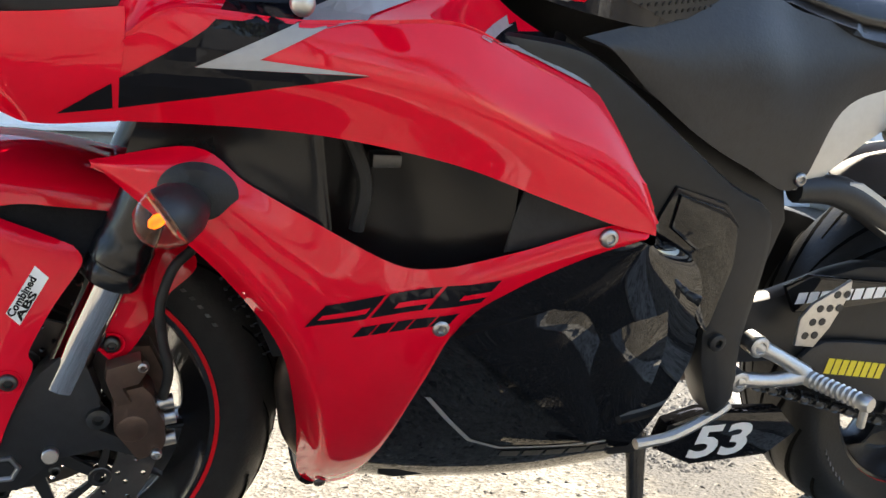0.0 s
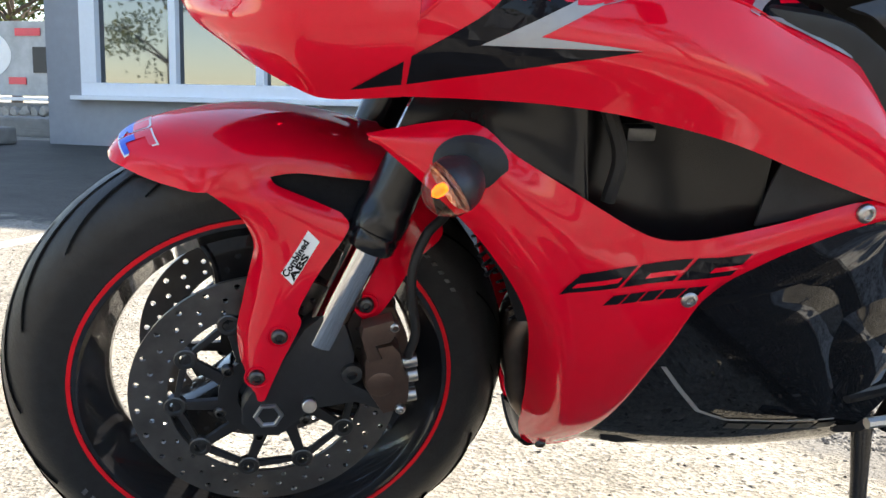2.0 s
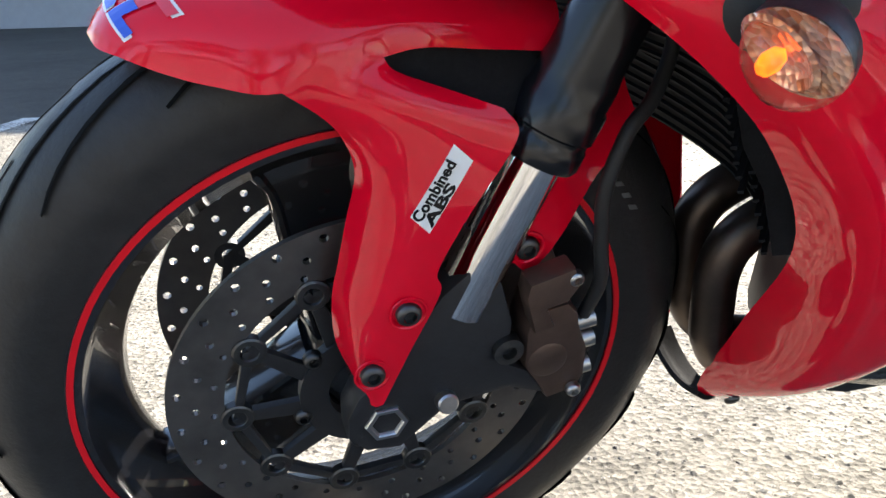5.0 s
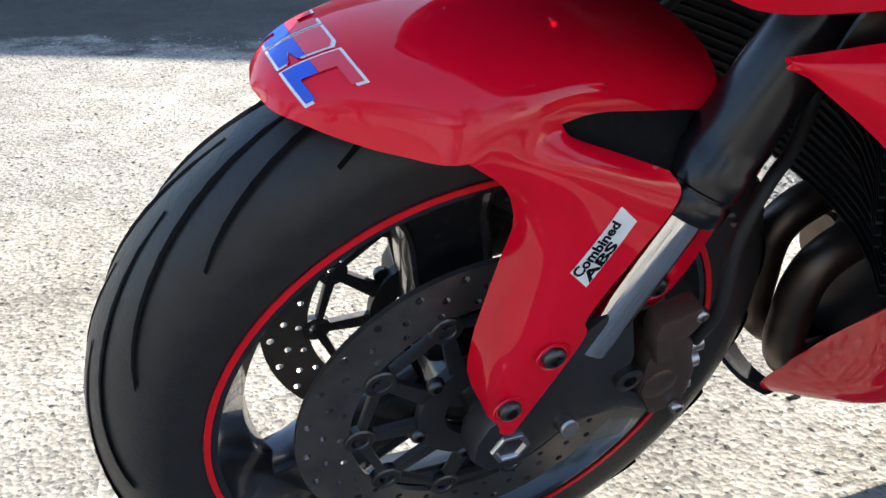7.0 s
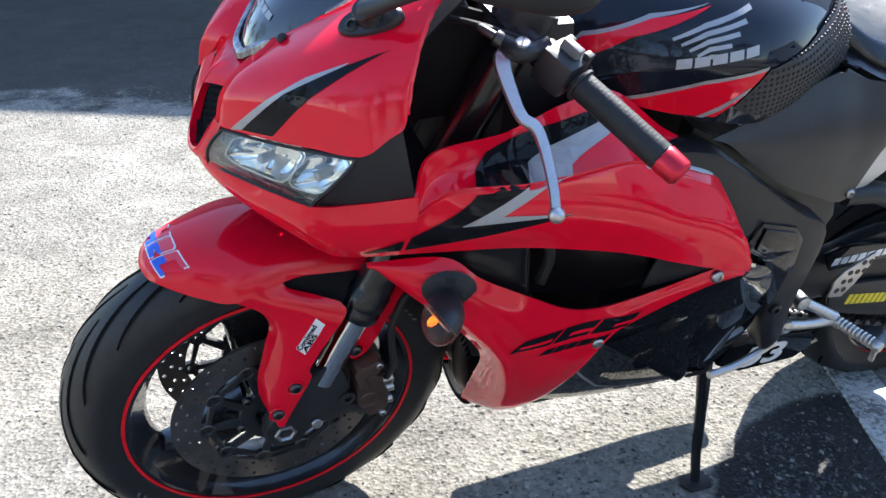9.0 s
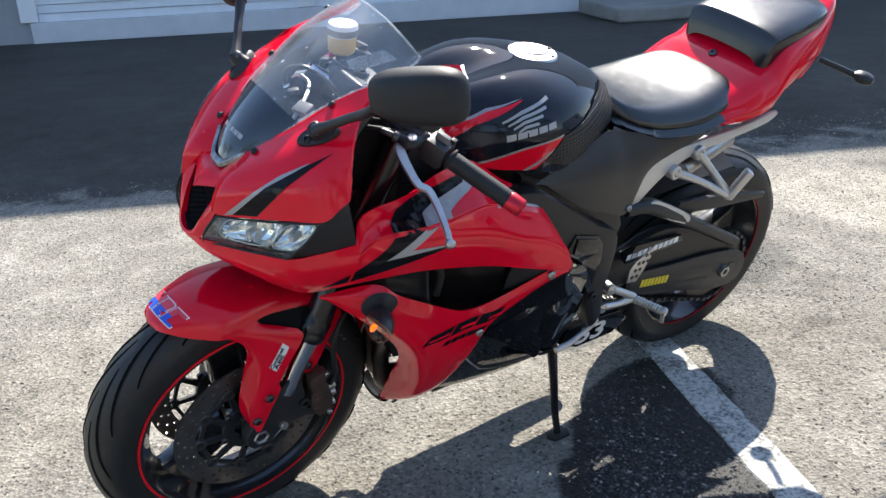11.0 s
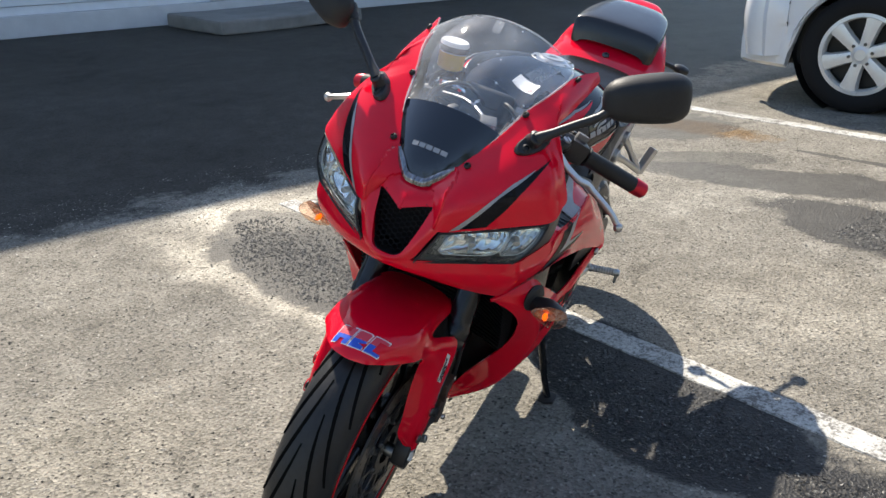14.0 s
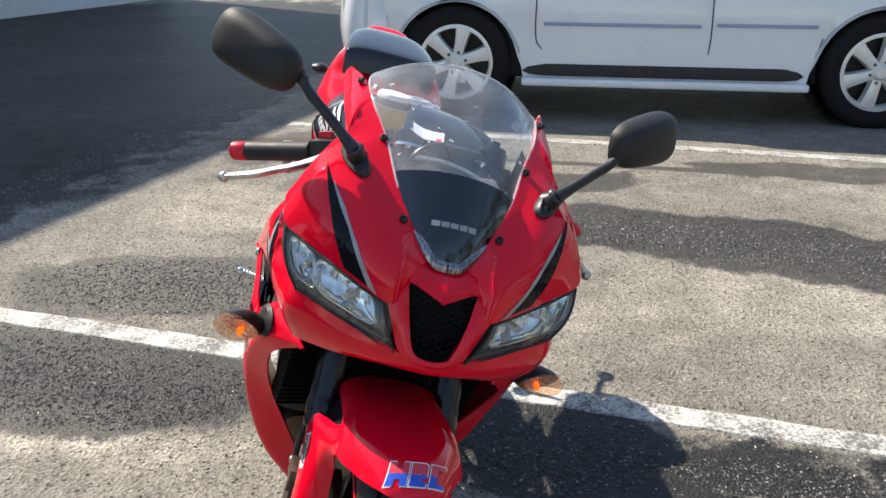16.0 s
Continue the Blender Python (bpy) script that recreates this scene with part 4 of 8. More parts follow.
def make_wheel(name, centre, R, w, spokes, turned, label):
    base = Matrix.Translation(centre)
    fin = (lambda b: steered(b)) if turned else (lambda b: b)
    hub = part(name, fin(lathe([(0.0, -0.055), (0.035, -0.055), (0.04, -0.05), (0.042, 0.05), (0.035, 0.055), (0, 0.055)], 28, base)), WHEEL_BLACK, bike, label)
    rim_r = 0.2255
    prof = tyre_profile(R, w, rim_r - 0.002)
    bm = lathe(prof, 120, base)
    # slanting strips laid on the rubber, coloured near black as the tread grooves' shade
    tyre = part("tyre", fin(bm), RUBBER, hub, "round-profile black sport tyre")
    count = 16
    for k in range(count):
        for side in (-1, 1):
            grooves = bmesh.new()
            a0 = 2 * math.pi * (k + (0.5 if side > 0 else 0)) / count
            path = []
            for j in range(13):
                u = j / 12
                across = 0.12 + 0.72 * u
                ang = a0 + (0.80 * u ** 0.8 + 0.05) * (1 if turned else -1)
                y = across * w / 2
                al = math.acos(max(-1, min(1, -y / (w / 2))))
                rr = rim_r + (R - rim_r) * math.sin(al) ** 0.62
                path.append((Vector((rr * math.cos(ang), side * y, rr * math.sin(ang))), u))
            ring = []
            for j, (q, u) in enumerate(path):
                d = (path[min(j + 1, 12)][0] - path[max(j - 1, 0)][0]).normalized()
                n = Vector((q.x, q.y * 0.9, q.z)).normalized()
                s = d.cross(n).normalized() * (0.0050 * (0.30 + 1.6 * u * (1.2 - u)))
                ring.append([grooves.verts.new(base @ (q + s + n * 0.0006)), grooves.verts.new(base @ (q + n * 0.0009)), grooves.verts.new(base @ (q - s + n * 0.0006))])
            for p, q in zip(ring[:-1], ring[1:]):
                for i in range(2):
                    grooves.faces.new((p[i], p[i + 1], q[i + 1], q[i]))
            part("tread_groove", fin(grooves), GROOVE, tyre, "near-black slanting strip coloured as tread groove shade")
    wr = w * 0.36
    bm = lathe([(rim_r + 0.006, -wr - 0.004), (rim_r + 0.004, -wr - 0.012), (rim_r - 0.008, -wr - 0.012), (rim_r - 0.014, -wr + 0.004), (rim_r - 0.034, -wr * 0.45), (rim_r - 0.040, 0), (rim_r - 0.034, wr * 0.45), (rim_r - 0.014, wr - 0.004), (rim_r - 0.008, wr + 0.012), (rim_r + 0.004, wr + 0.012), (rim_r + 0.006, wr + 0.004),
                (rim_r - 0.006, wr - 0.004), (rim_r - 0.024, 0), (rim_r - 0.006, -wr + 0.004)], 96, base, None, True)
    part("rim", fin(bm), WHEEL_BLACK, hub)
    for s in (-1, 1):
        bm = lathe([(rim_r + 0.0028, s * (wr + 0.0125)), (rim_r + 0.0028, s * (wr + 0.0140)), (rim_r - 0.0022, s * (wr + 0.0140)), (rim_r - 0.0022, s * (wr + 0.0125))], 96, base, None, True)
        part("rim_tape", fin(bm), RED_TAPE, hub, "thin red stripe round the rim")
    for k in range(spokes):
        a = 2 * math.pi * k / spokes + (radians(100) if turned else 0.35)
        c, sn = math.cos(a), math.sin(a)
        bm = bmesh.new()
        rows = []
        for j in range(13):
            u = j / 12
            r = 0.030 + u * (rim_r - 0.030 - 0.026)
            half = 0.034 + 0.003 * math.sin(u * math.pi) + 0.022 * max(0.0, (u - 0.72) / 0.28) ** 2.2
            th = 0.030 - 0.010 * u
            ring = []
            for du, dv in ((-1, -0.55), (-0.90, -0.96), (-0.80, -1), (-0.72, -0.86), (0.72, -0.86), (0.80, -1), (0.90, -0.96), (1, -0.55), (1, 0.55), (0.90, 0.96), (0.80, 1), (0.72, 0.86), (-0.72, 0.86), (-0.80, 1), (-0.90, 0.96), (-1, 0.55)):
                t = du * half
                ring.append(bm.verts.new(base @ Vector((r * c - t * sn, dv * th, r * sn + t * c))))
            rows.append(ring)
        for p, q in zip(rows[:-1], rows[1:]):
            for i in range(16):
                bm.faces.new((p[i], p[(i + 1) % 16], q[(i + 1) % 16], q[i]))
        bm.faces.new(rows[0])
        bm.faces.new(rows[-1][::-1])
        part("spoke", fin(bm), WHEEL_BLACK, hub, "broad black cast spoke")
    # moulded sidewall marks as plain bars
    for s in (-1, 1):
        for a0 in (31, 211):
            for k in range(7):
                a = radians(a0 + k * 3.2)
                rr = rim_r + 0.030
                y = 0.0
                for (r1, y1), (r2, y2) in zip(prof[:-1], prof[1:]):
                    if r1 <= rr <= r2:
                        y = y1 + (y2 - y1) * (rr - r1) / (r2 - r1)
                        break
                m = base @ Matrix.Rotation(-a, 4, "Y") @ Matrix.Translation((rr, s * (abs(y) + 0.0002), 0)) @ Matrix.Rotation(s * 0.75, 4, "Z")
                part("sidewall_mark", fin(box((0.012, 0.0012, 0.0058), (0, 0, 0), 0.0004, m, None, 1)), MARK_GREY, tyre, "worn grey moulded bar")
    return hub


MARK_GREY = plain("worn_grey_rubber", (0.10, 0.10, 0.10), 0.7, 0.0, 0.4, 150)
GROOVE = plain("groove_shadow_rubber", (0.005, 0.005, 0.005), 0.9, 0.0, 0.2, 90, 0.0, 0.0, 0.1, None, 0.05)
FRONT_C, REAR_C = (0, 0, 0.300), (1.372, 0, 0.3125)
front_wheel = make_wheel("front_wheel", FRONT_C, 0.3065, 0.122, 3, True, "black cast wheel with red rim stripe")
rear_wheel = make_wheel("rear_wheel", REAR_C, 0.316, 0.180, 3, False, "black cast rear wheel with red rim stripe")


def make_disc(name, centre, y, R, inner, turned, holes=52, arms=10):
    """A drilled floating disc: a ring with real holes, a spider of forked arms and bobbins."""
    base = Matrix.Translation(centre)
    bm = bmesh.new()
    t = 0.0025
    # ring of cells; every other cell of three rows is opened as a hole
    seg, rad = holes * 2, [inner + (R - inner) * u for u in (0, 0.09, 0.30, 0.395, 0.605, 0.70, 0.91, 1)]
    vs = [[bm.verts.new(base @ Vector((r * math.cos(2 * math.pi * s / seg), y, r * math.sin(2 * math.pi * s / seg)))) for s in range(seg)] for r in rad]
    faces = []
    for i in range(len(rad) - 1):
        for s in range(seg):
            row = {1: 0, 3: 1, 5: 3}.get(i)
            if row is not None and (s + row) % 4 == 0:
                c4 = [vs[i][s], vs[i][(s + 1) % seg], vs[i + 1][(s + 1) % seg], vs[i + 1][s]]
                mid = sum((v.co for v in c4), Vector((0, 0, 0))) / 4
                e1 = (c4[1].co + c4[2].co - c4[0].co - c4[3].co).normalized()
                e2 = (c4[2].co + c4[3].co - c4[0].co - c4[1].co).normalized()
                o = [bm.verts.new(mid + (e1 * math.cos(b) + e2 * math.sin(b)) * min(0.0042, 0.42 * (c4[1].co - c4[0].co).length) ) for b in [math.pi * (k / 4 - 0.625) for k in range(8)]]
                for k in range(4):
                    faces.append(bm.faces.new((c4[k], c4[(k + 1) % 4], o[(2 * k + 1) % 8], o[2 * k])))
                    faces.append(bm.faces.new((c4[k], o[2 * k], o[(2 * k - 1) % 8])))
                continue
            faces.append(bm.faces.new((vs[i][s], vs[i][(s + 1) % seg], vs[i + 1][(s + 1) % seg], vs[i + 1][s])))
    solid = bmesh.ops.extrude_face_region(bm, geom=faces)
    bmesh.ops.translate(bm, vec=(0, 2 * t, 0), verts=[v for v in solid["geom"] if isinstance(v, bmesh.types.BMVert)])
    disc = part(name, steered(bm) if turned else bm, DISC_FACE, bike, "drilled steel brake disc")
    # carrier: hub ring, an arm to each bobbin and a web from bobbin to bobbin
    node = inner * 0.93
    at = lambda r, a: base @ Vector((r * math.cos(a), y + t, r * math.sin(a)))
    side = -1 if y < 0 else 1
    for k in range(arms):
        a, a2 = radians(5) + 2 * math.pi * k / arms, radians(5) + 2 * math.pi * (k + 1) / arms
        for p, q, w in ((at(inner * 0.40, a + 0.16), at(node, a), 0.0125), (at(node, a), at(node, a2), 0.0075)):
            d = (q - p).normalized()
            n = Vector((-d.z, 0, d.x)) * w / 2
            bm = prism([(v.x, v.z) for v in (p + n * 1.25, q + n * 0.8, q - n * 0.8, p - n * 1.25)], p.y - 0.0035, p.y + 0.0035, 0.001)
            part("carrier_arm", steered(bm) if turned else bm, SATIN_BLACK, disc)
        c = at(node, a) + Vector((0, side * 0.001, 0))
        bm = lathe([(0.0135, -0.004), (0.0135, 0.0030), (0.0120, 0.0042), (0.0078, 0.0042), (0.0070, 0.0030), (0.0070, -0.004)], 20, aim(c, c + Vector((0, side, 0))), None, True)
        part("bobbin", steered(bm) if turned else bm, DARK_STEEL, disc)
    bm = lathe([(inner * 0.30, y - 0.004), (inner * 0.50, y - 0.004), (inner * 0.50, y + 0.006), (inner * 0.30, y + 0.006)], 40, base, None, True)
    part("carrier", steered(bm) if turned else bm, SATIN_BLACK, disc, "black disc carrier")
    for k in range(6):
        a = radians(20 + 60 * k)
        c = at(inner * 0.51, a) + Vector((0, side * 0.003, 0))
        bm = bolt(c, (0, side, 0), 0.0075, 0.006)
        part("disc_bolt", steered(bm) if turned else bm, DARK_STEEL, disc)
    return disc


for s, side in SIDES:
    make_disc("front_brake_disc", FRONT_C, s * 0.066, 0.160, 0.116, True)
make_disc("rear_brake_disc", REAR_C, 0.07, 0.11, 0.075, False, 48, 8)


# -- bodywork --
def panel(name, rows, material, label, thick=0.004, nu=6, nv=5, sides=SIDES, out=None):
    """A bodywork panel on each side, from control rows given for the left side."""
    made = []
    for s, side in sides:
        r = [[Vector(p) for p in row] for row in rows]
        if s > 0:
            r = flip(r)
        o = out or (lambda p, s=s: (p.x * 0 - 0.15, s, 0.25))
        made.append(part(name, sheet(net(r, nu, nv), thick, o), material, bike, label))
    return made


def with_mid(a, b, bulge=(0, -0.01, 0), n=2):
    """Points from a to b with n inner points, bowed outwards."""
    a, b, g = Vector(a), Vector(b), Vector(bulge)
    return [a] + [a.lerp(b, k / (n + 1)) + g * math.sin(math.pi * k / (n + 1)) for k in range(1, n + 1)] + [b]


# upper cowl: from the screen's edge out to the head lamp and the rear edge
cowl_rows = [
    with_mid((-0.018, 0.002, 0.886), (-0.062, 0.002, 0.851), (-0.006, 0, 0.005)),
    with_mid((-0.014, -0.024, 0.888), (-0.036, -0.050, 0.866), (-0.004, 0, 0.003)),
    with_mid((-0.001, -0.042, 0.904), (-0.046, -0.064, 0.848), (-0.010, -0.004, 0.008)),
    with_mid((0.014, -0.053, 0.921), (-0.054, -0.076, 0.832), (-0.020, -0.012, 0.012)),
    with_mid((0.022, -0.061, 0.935), (-0.018, -0.127, 0.845), (-0.022, -0.015, 0.012)),
    with_mid((0.080, -0.0905, 0.979), (0.025, -0.184, 0.863), (-0.024, -0.020, 0.014)),
    with_mid((0.137, -0.1065, 1.0185), (0.066, -0.233, 0.878), (-0.022, -0.020, 0.014)),
    with_mid((0.153, -0.1110, 1.0285), (0.094, -0.2385, 0.899), (-0.016, -0.018, 0.012)),
    with_mid((0.167, -0.1150, 1.0365), (0.1105, -0.2385, 0.912), (-0.012, -0.016, 0.010)),
    with_mid((0.184, -0.1195, 1.0450), (0.1165, -0.2230, 0.937), (-0.009, -0.013, 0.008)),
    with_mid((0.201, -0.1237, 1.0530), (0.1225, -0.2000, 0.961), (-0.006, -0.010, 0.006)),
    with_mid((0.219, -0.1275, 1.0605), (0.1290, -0.1780, 0.988), (-0.002, -0.008, 0.004)),
    with_mid((0.238, -0.1310, 1.0675), (0.1500, -0.1660, 1.013), (0, -0.006, 0.003)),
    with_mid((0.290, -0.143, 1.080), (0.230, -0.168, 1.038), (0, -0.004, 0)),
    with_mid((0.345, -0.162, 1.085), (0.352, -0.170, 1.066), (0, -0.002, 0)),
]
COWL = panel("upper_cowl", cowl_rows, RED, "glossy red upper nose cowl", 0.004, 6, 5)
# strip between the intake and the lamp
panel("intake_surround", [
    with_mid((-0.036, -0.051, 0.866), (-0.054, -0.076, 0.832), (-0.006, 0, 0), 1),
    with_mid((-0.058, -0.043, 0.820), (-0.062, -0.064, 0.800), (-0.005, 0, 0), 1),
    with_mid((-0.073, -0.033, 0.782), (-0.070, -0.050, 0.768), (-0.003, 0, 0), 1),
    with_mid((-0.079, -0.025, 0.768), (-0.078, -0.028, 0.755), (-0.003, 0, 0), 1),
    with_mid((-0.082, -0.012, 0.763), (-0.082, -0.012, 0.752), (-0.003, 0, 0), 1),
    with_mid((-0.083, 0.002, 0.762), (-0.083, 0.002, 0.752), (-0.003, 0, 0), 1),
], RED, "red surround of the air intake", 0.010, 5, 4, SIDES, lambda p: (-1, 0, 0.1))
# lower lip, from the nose round to the side
lip_rows = [
    with_mid((-0.083, 0.002, 0.757), (-0.058, 0.002, 0.731), (-0.004, 0, -0.006)),
    with_mid((-0.071, -0.048, 0.763), (-0.046, -0.055, 0.727), (-0.006, -0.004, -0.005)),
    with_mid((-0.032, -0.120, 0.775), (-0.010, -0.118, 0.714), (-0.008, -0.010, -0.002)),
    with_mid((0.018, -0.198, 0.787), (0.036, -0.170, 0.701), (-0.004, -0.014, 0)),
    with_mid((0.072, -0.216, 0.793), (0.066, -0.189, 0.697), (0, -0.014, 0)),
    [(0.137, -0.2302, 0.8035), (0.136, -0.2362, 0.775), (0.132, -0.2292, 0.742), (0.128, -0.2112, 0.7065)],
]
panel("cowl_lip", lip_rows, RED, "red lower lip of the nose cowl", 0.004, 6, 4, SIDES, lambda p: (-0.5, -1 if p.y < 0 else 1, 0))
# side fairing
fair_rows = [
    [(0.135, -0.230, 0.803), (0.134, -0.236, 0.775), (0.130, -0.229, 0.742), (0.126, -0.211, 0.707)],
    [(0.160, -0.203, 0.840), (0.178, -0.234, 0.800), (0.184, -0.240, 0.755), (0.190, -0.222, 0.709)],
    [(0.266, -0.172, 0.838), (0.268, -0.236, 0.797), (0.270, -0.247, 0.755), (0.262, -0.231, 0.708)],
    [(0.339, -0.162, 0.862), (0.340, -0.234, 0.800), (0.340, -0.250, 0.755), (0.330, -0.241, 0.702)],
    [(0.412, -0.152, 0.868), (0.420, -0.226, 0.800), (0.422, -0.252, 0.745), (0.424, -0.250, 0.684)],
    [(0.490, -0.162, 0.815), (0.495, -0.220, 0.770), (0.500, -0.252, 0.720), (0.508, -0.255, 0.656)],
    [(0.556, -0.180, 0.776), (0.565, -0.222, 0.738), (0.574, -0.250, 0.692), (0.584, -0.258, 0.631)],
    [(0.604, -0.226, 0.704), (0.612, -0.243, 0.680), (0.618, -0.254, 0.655), (0.622, -0.259, 0.622)],
    [(0.636, -0.256, 0.634), (0.637, -0.258, 0.629), (0.638, -0.259, 0.624), (0.638, -0.260, 0.618)],
]
# a hollow shoulder runs along the top and breaks over a crease into the flank
hollow = (0.25, 0.8, 1.0, 1.0, 0.6, 0.2, 0.0, 0.0, 0.0)
shaped = []
for row, k in zip(fair_rows, hollow):
    top, crease = Vector(row[0]), Vector(row[1])
    shaped.append([top, top.lerp(crease, 0.5) + Vector((0, 0.010, -0.011)) * k, top.lerp(crease, 0.90) + Vector((0, 0.002, -0.0032)) * k, crease, Vector(row[2]), Vector(row[3])])
FAIR = panel("side_fairing", shaped, RED, "glossy red side fairing with black and silver flash", 0.004, 7, 6)


# mid fairing, a boomerang from the front tip down to the belly and back to the rear bolt
def yb(z):
    """Half width of the lower bodywork at height z."""
    t = [(0.19, 0.045), (0.24, 0.11), (0.30, 0.160), (0.36, 0.197), (0.42, 0.222), (0.50, 0.244), (0.60, 0.246), (0.70, 0.24)]
    for (z0, y0), (z1, y1) in zip(t[:-1], t[1:]):
        if z <= z1:
            return -(y0 + (y1 - y0) * (z - z0) / (z1 - z0))
    return -0.24


mid_pairs = [
    ((0.102, -0.160, 0.657), (0.106, -0.161, 0.654), 0.0), ((0.190, -0.203, 0.684), (0.164, -0.198, 0.611), 0.35), ((0.235, -0.225, 0.658), (0.222, -0.203, 0.553), 0.6), ((0.290, -0.232, 0.627), (0.279, -0.178, 0.462), 0.75),
    ((0.325, -0.235, 0.607), (0.312, -0.105, 0.330), 0.85), ((0.360, -0.236, 0.588), (0.334, -0.050, 0.204), 0.95), ((0.390, -0.236, 0.577), (0.389, -0.105, 0.243), 1.0), ((0.420, -0.238, 0.577), (0.414, -0.196, 0.395), 1.0),
    ((0.450, -0.240, 0.583), (0.447, -0.238, 0.512), 1.0), ((0.507, -0.243, 0.598), (0.495, -0.247, 0.555), 1.0), ((0.592, -0.249, 0.625), (0.567, -0.252, 0.591), 1.0), ((0.632, -0.258, 0.620), (0.624, -0.258, 0.612), 1.0)]
mid_rows = []
for a, b, k in mid_pairs:
    a, b = Vector(a), Vector(b)
    row = [a]
    for u in (0.25, 0.5, 0.75):
        q = a.lerp(b, u)
        q.y = q.y * (1 - k) + min(q.y, yb(q.z)) * k - 0.004 * math.sin(math.pi * u)
        row.append(q)
    mid_rows.append(row + [b])
MID = panel("mid_fairing", mid_rows, RED, "glossy red mid fairing sweeping down to the belly", 0.004, 6, 5)

# gloss black belly fairing
belly_pairs = [((0.622, -0.253, 0.611), (0.662, -0.226, 0.604)), ((0.567, -0.248, 0.588), (0.735, -0.214, 0.560)), ((0.493, -0.243, 0.552), (0.765, -0.200, 0.480)), ((0.446, -0.234, 0.509), (0.770, -0.190, 0.415)),
               ((0.428, -0.212, 0.444), (0.748, -0.180, 0.340)), ((0.404, -0.166, 0.348), (0.722, -0.165, 0.285)), ((0.388, -0.100, 0.240), (0.715, -0.100, 0.222)), ((0.380, 0.003, 0.212), (0.712, 0.003, 0.200))]
belly_rows = [with_mid(a, b, (0, -0.012, -0.004)) for a, b in belly_pairs]
BELLY = panel("belly_fairing", belly_rows, GLOSS_BLACK, "gloss black lower belly fairing", 0.004, 6, 6, SIDES[:1])
# the other side begins further back and leaves the header pipes open
BELLY += panel("belly_fairing", [with_mid(Vector(a).lerp(Vector(b), 0.36), b, (0, -0.010, -0.004)) for a, b in belly_pairs], GLOSS_BLACK, "gloss black lower belly fairing", 0.004, 6, 6, SIDES[1:])
# strap joining the two lower tips in front of the header pipes
part("belly_strap", sheet(net([[(0.330 + dx, y, 0.203 + dz - 0.016 * (1 - (y / 0.055) ** 2)) for y in (-0.055, -0.03, 0.0, 0.03, 0.055)] for dx, dz in ((0.0, 0.0), (0.012, -0.008), (0.030, -0.004))], 4, 3), 0.005, (0, 0, -1)), FIN, bike, "black strap under the header pipes")
# crease lines and a raised flash on the belly panel
panel("belly_rib", [with_mid((0.445, -0.240, 0.500), (0.600, -0.236, 0.545), (0, -0.004, 0), 1), with_mid((0.520, -0.236, 0.440), (0.615, -0.232, 0.520), (0, -0.006, 0), 1), with_mid((0.640, -0.206, 0.330), (0.655, -0.206, 0.345), (0, -0.003, 0), 1)], GLOSS_BLACK, "raised gloss black rib", 0.010, 6, 4)
panel("belly_pad", [with_mid((0.60, -0.226, 0.50), (0.70, -0.222, 0.52), (0, -0.004, 0), 1), with_mid((0.61, -0.224, 0.43), (0.715, -0.214, 0.46), (0, -0.010, 0), 1), with_mid((0.66, -0.206, 0.36), (0.715, -0.200, 0.38), (0, -0.004, 0), 1)], GLOSS_BLACK, "raised gloss black pad", 0.010, 6, 4)
# inner black panel in the opening between the two red panels
inner_rows = [
    with_mid((0.150, -0.190, 0.715), (0.130, -0.165, 0.655), (0, 0.01, 0), 1),
    with_mid((0.230, -0.206, 0.715), (0.215, -0.205, 0.650), (0, 0.008, 0), 1),
    with_mid((0.285, -0.214, 0.715), (0.300, -0.218, 0.605), (0, 0.002, 0), 1),
    with_mid((0.300, -0.212, 0.714), (0.318, -0.214, 0.594), (0, 0.002, 0), 1),
]
panel("inner_fairing", inner_rows, INNER_BLACK, "satin black inner fairing in the opening", 0.004, 5, 4)
deep_rows = [
    with_mid((0.296, -0.150, 0.725), (0.310, -0.150, 0.560), (0, 0, 0), 1),
    with_mid((0.420, -0.165, 0.715), (0.420, -0.170, 0.545), (0, 0.01, 0), 1),
    with_mid((0.505, -0.205, 0.690), (0.505, -0.205, 0.575), (0, 0, 0), 1),
]
panel("duct_wall", deep_rows, INNER_BLACK, "dark duct wall deep in the opening", 0.004, 5, 4)
panel("rear_inner_fairing", [with_mid((0.500, -0.236, 0.664), (0.490, -0.226, 0.588), (0, 0.004, 0), 1), with_mid((0.550, -0.244, 0.645), (0.545, -0.236, 0.604), (0, 0, 0), 1), with_mid((0.606, -0.248, 0.628), (0.600, -0.246, 0.617), (0, 0, 0), 1)], SATIN_BLACK, "satin black inner fairing in the opening", 0.004, 4, 4)
for s, side in SIDES:
    part("duct_pipe", tube([(0.33, s * 0.185, 0.70), (0.35, s * 0.19, 0.65), (0.345, s * 0.19, 0.60)], 0.008, 8, 5), SOFT_BLACK, bike)
    part("duct_bracket", box((0.03, 0.02, 0.014), (0.372, s * 0.175, 0.668), 0.003, None), DARK_STEEL, bike)
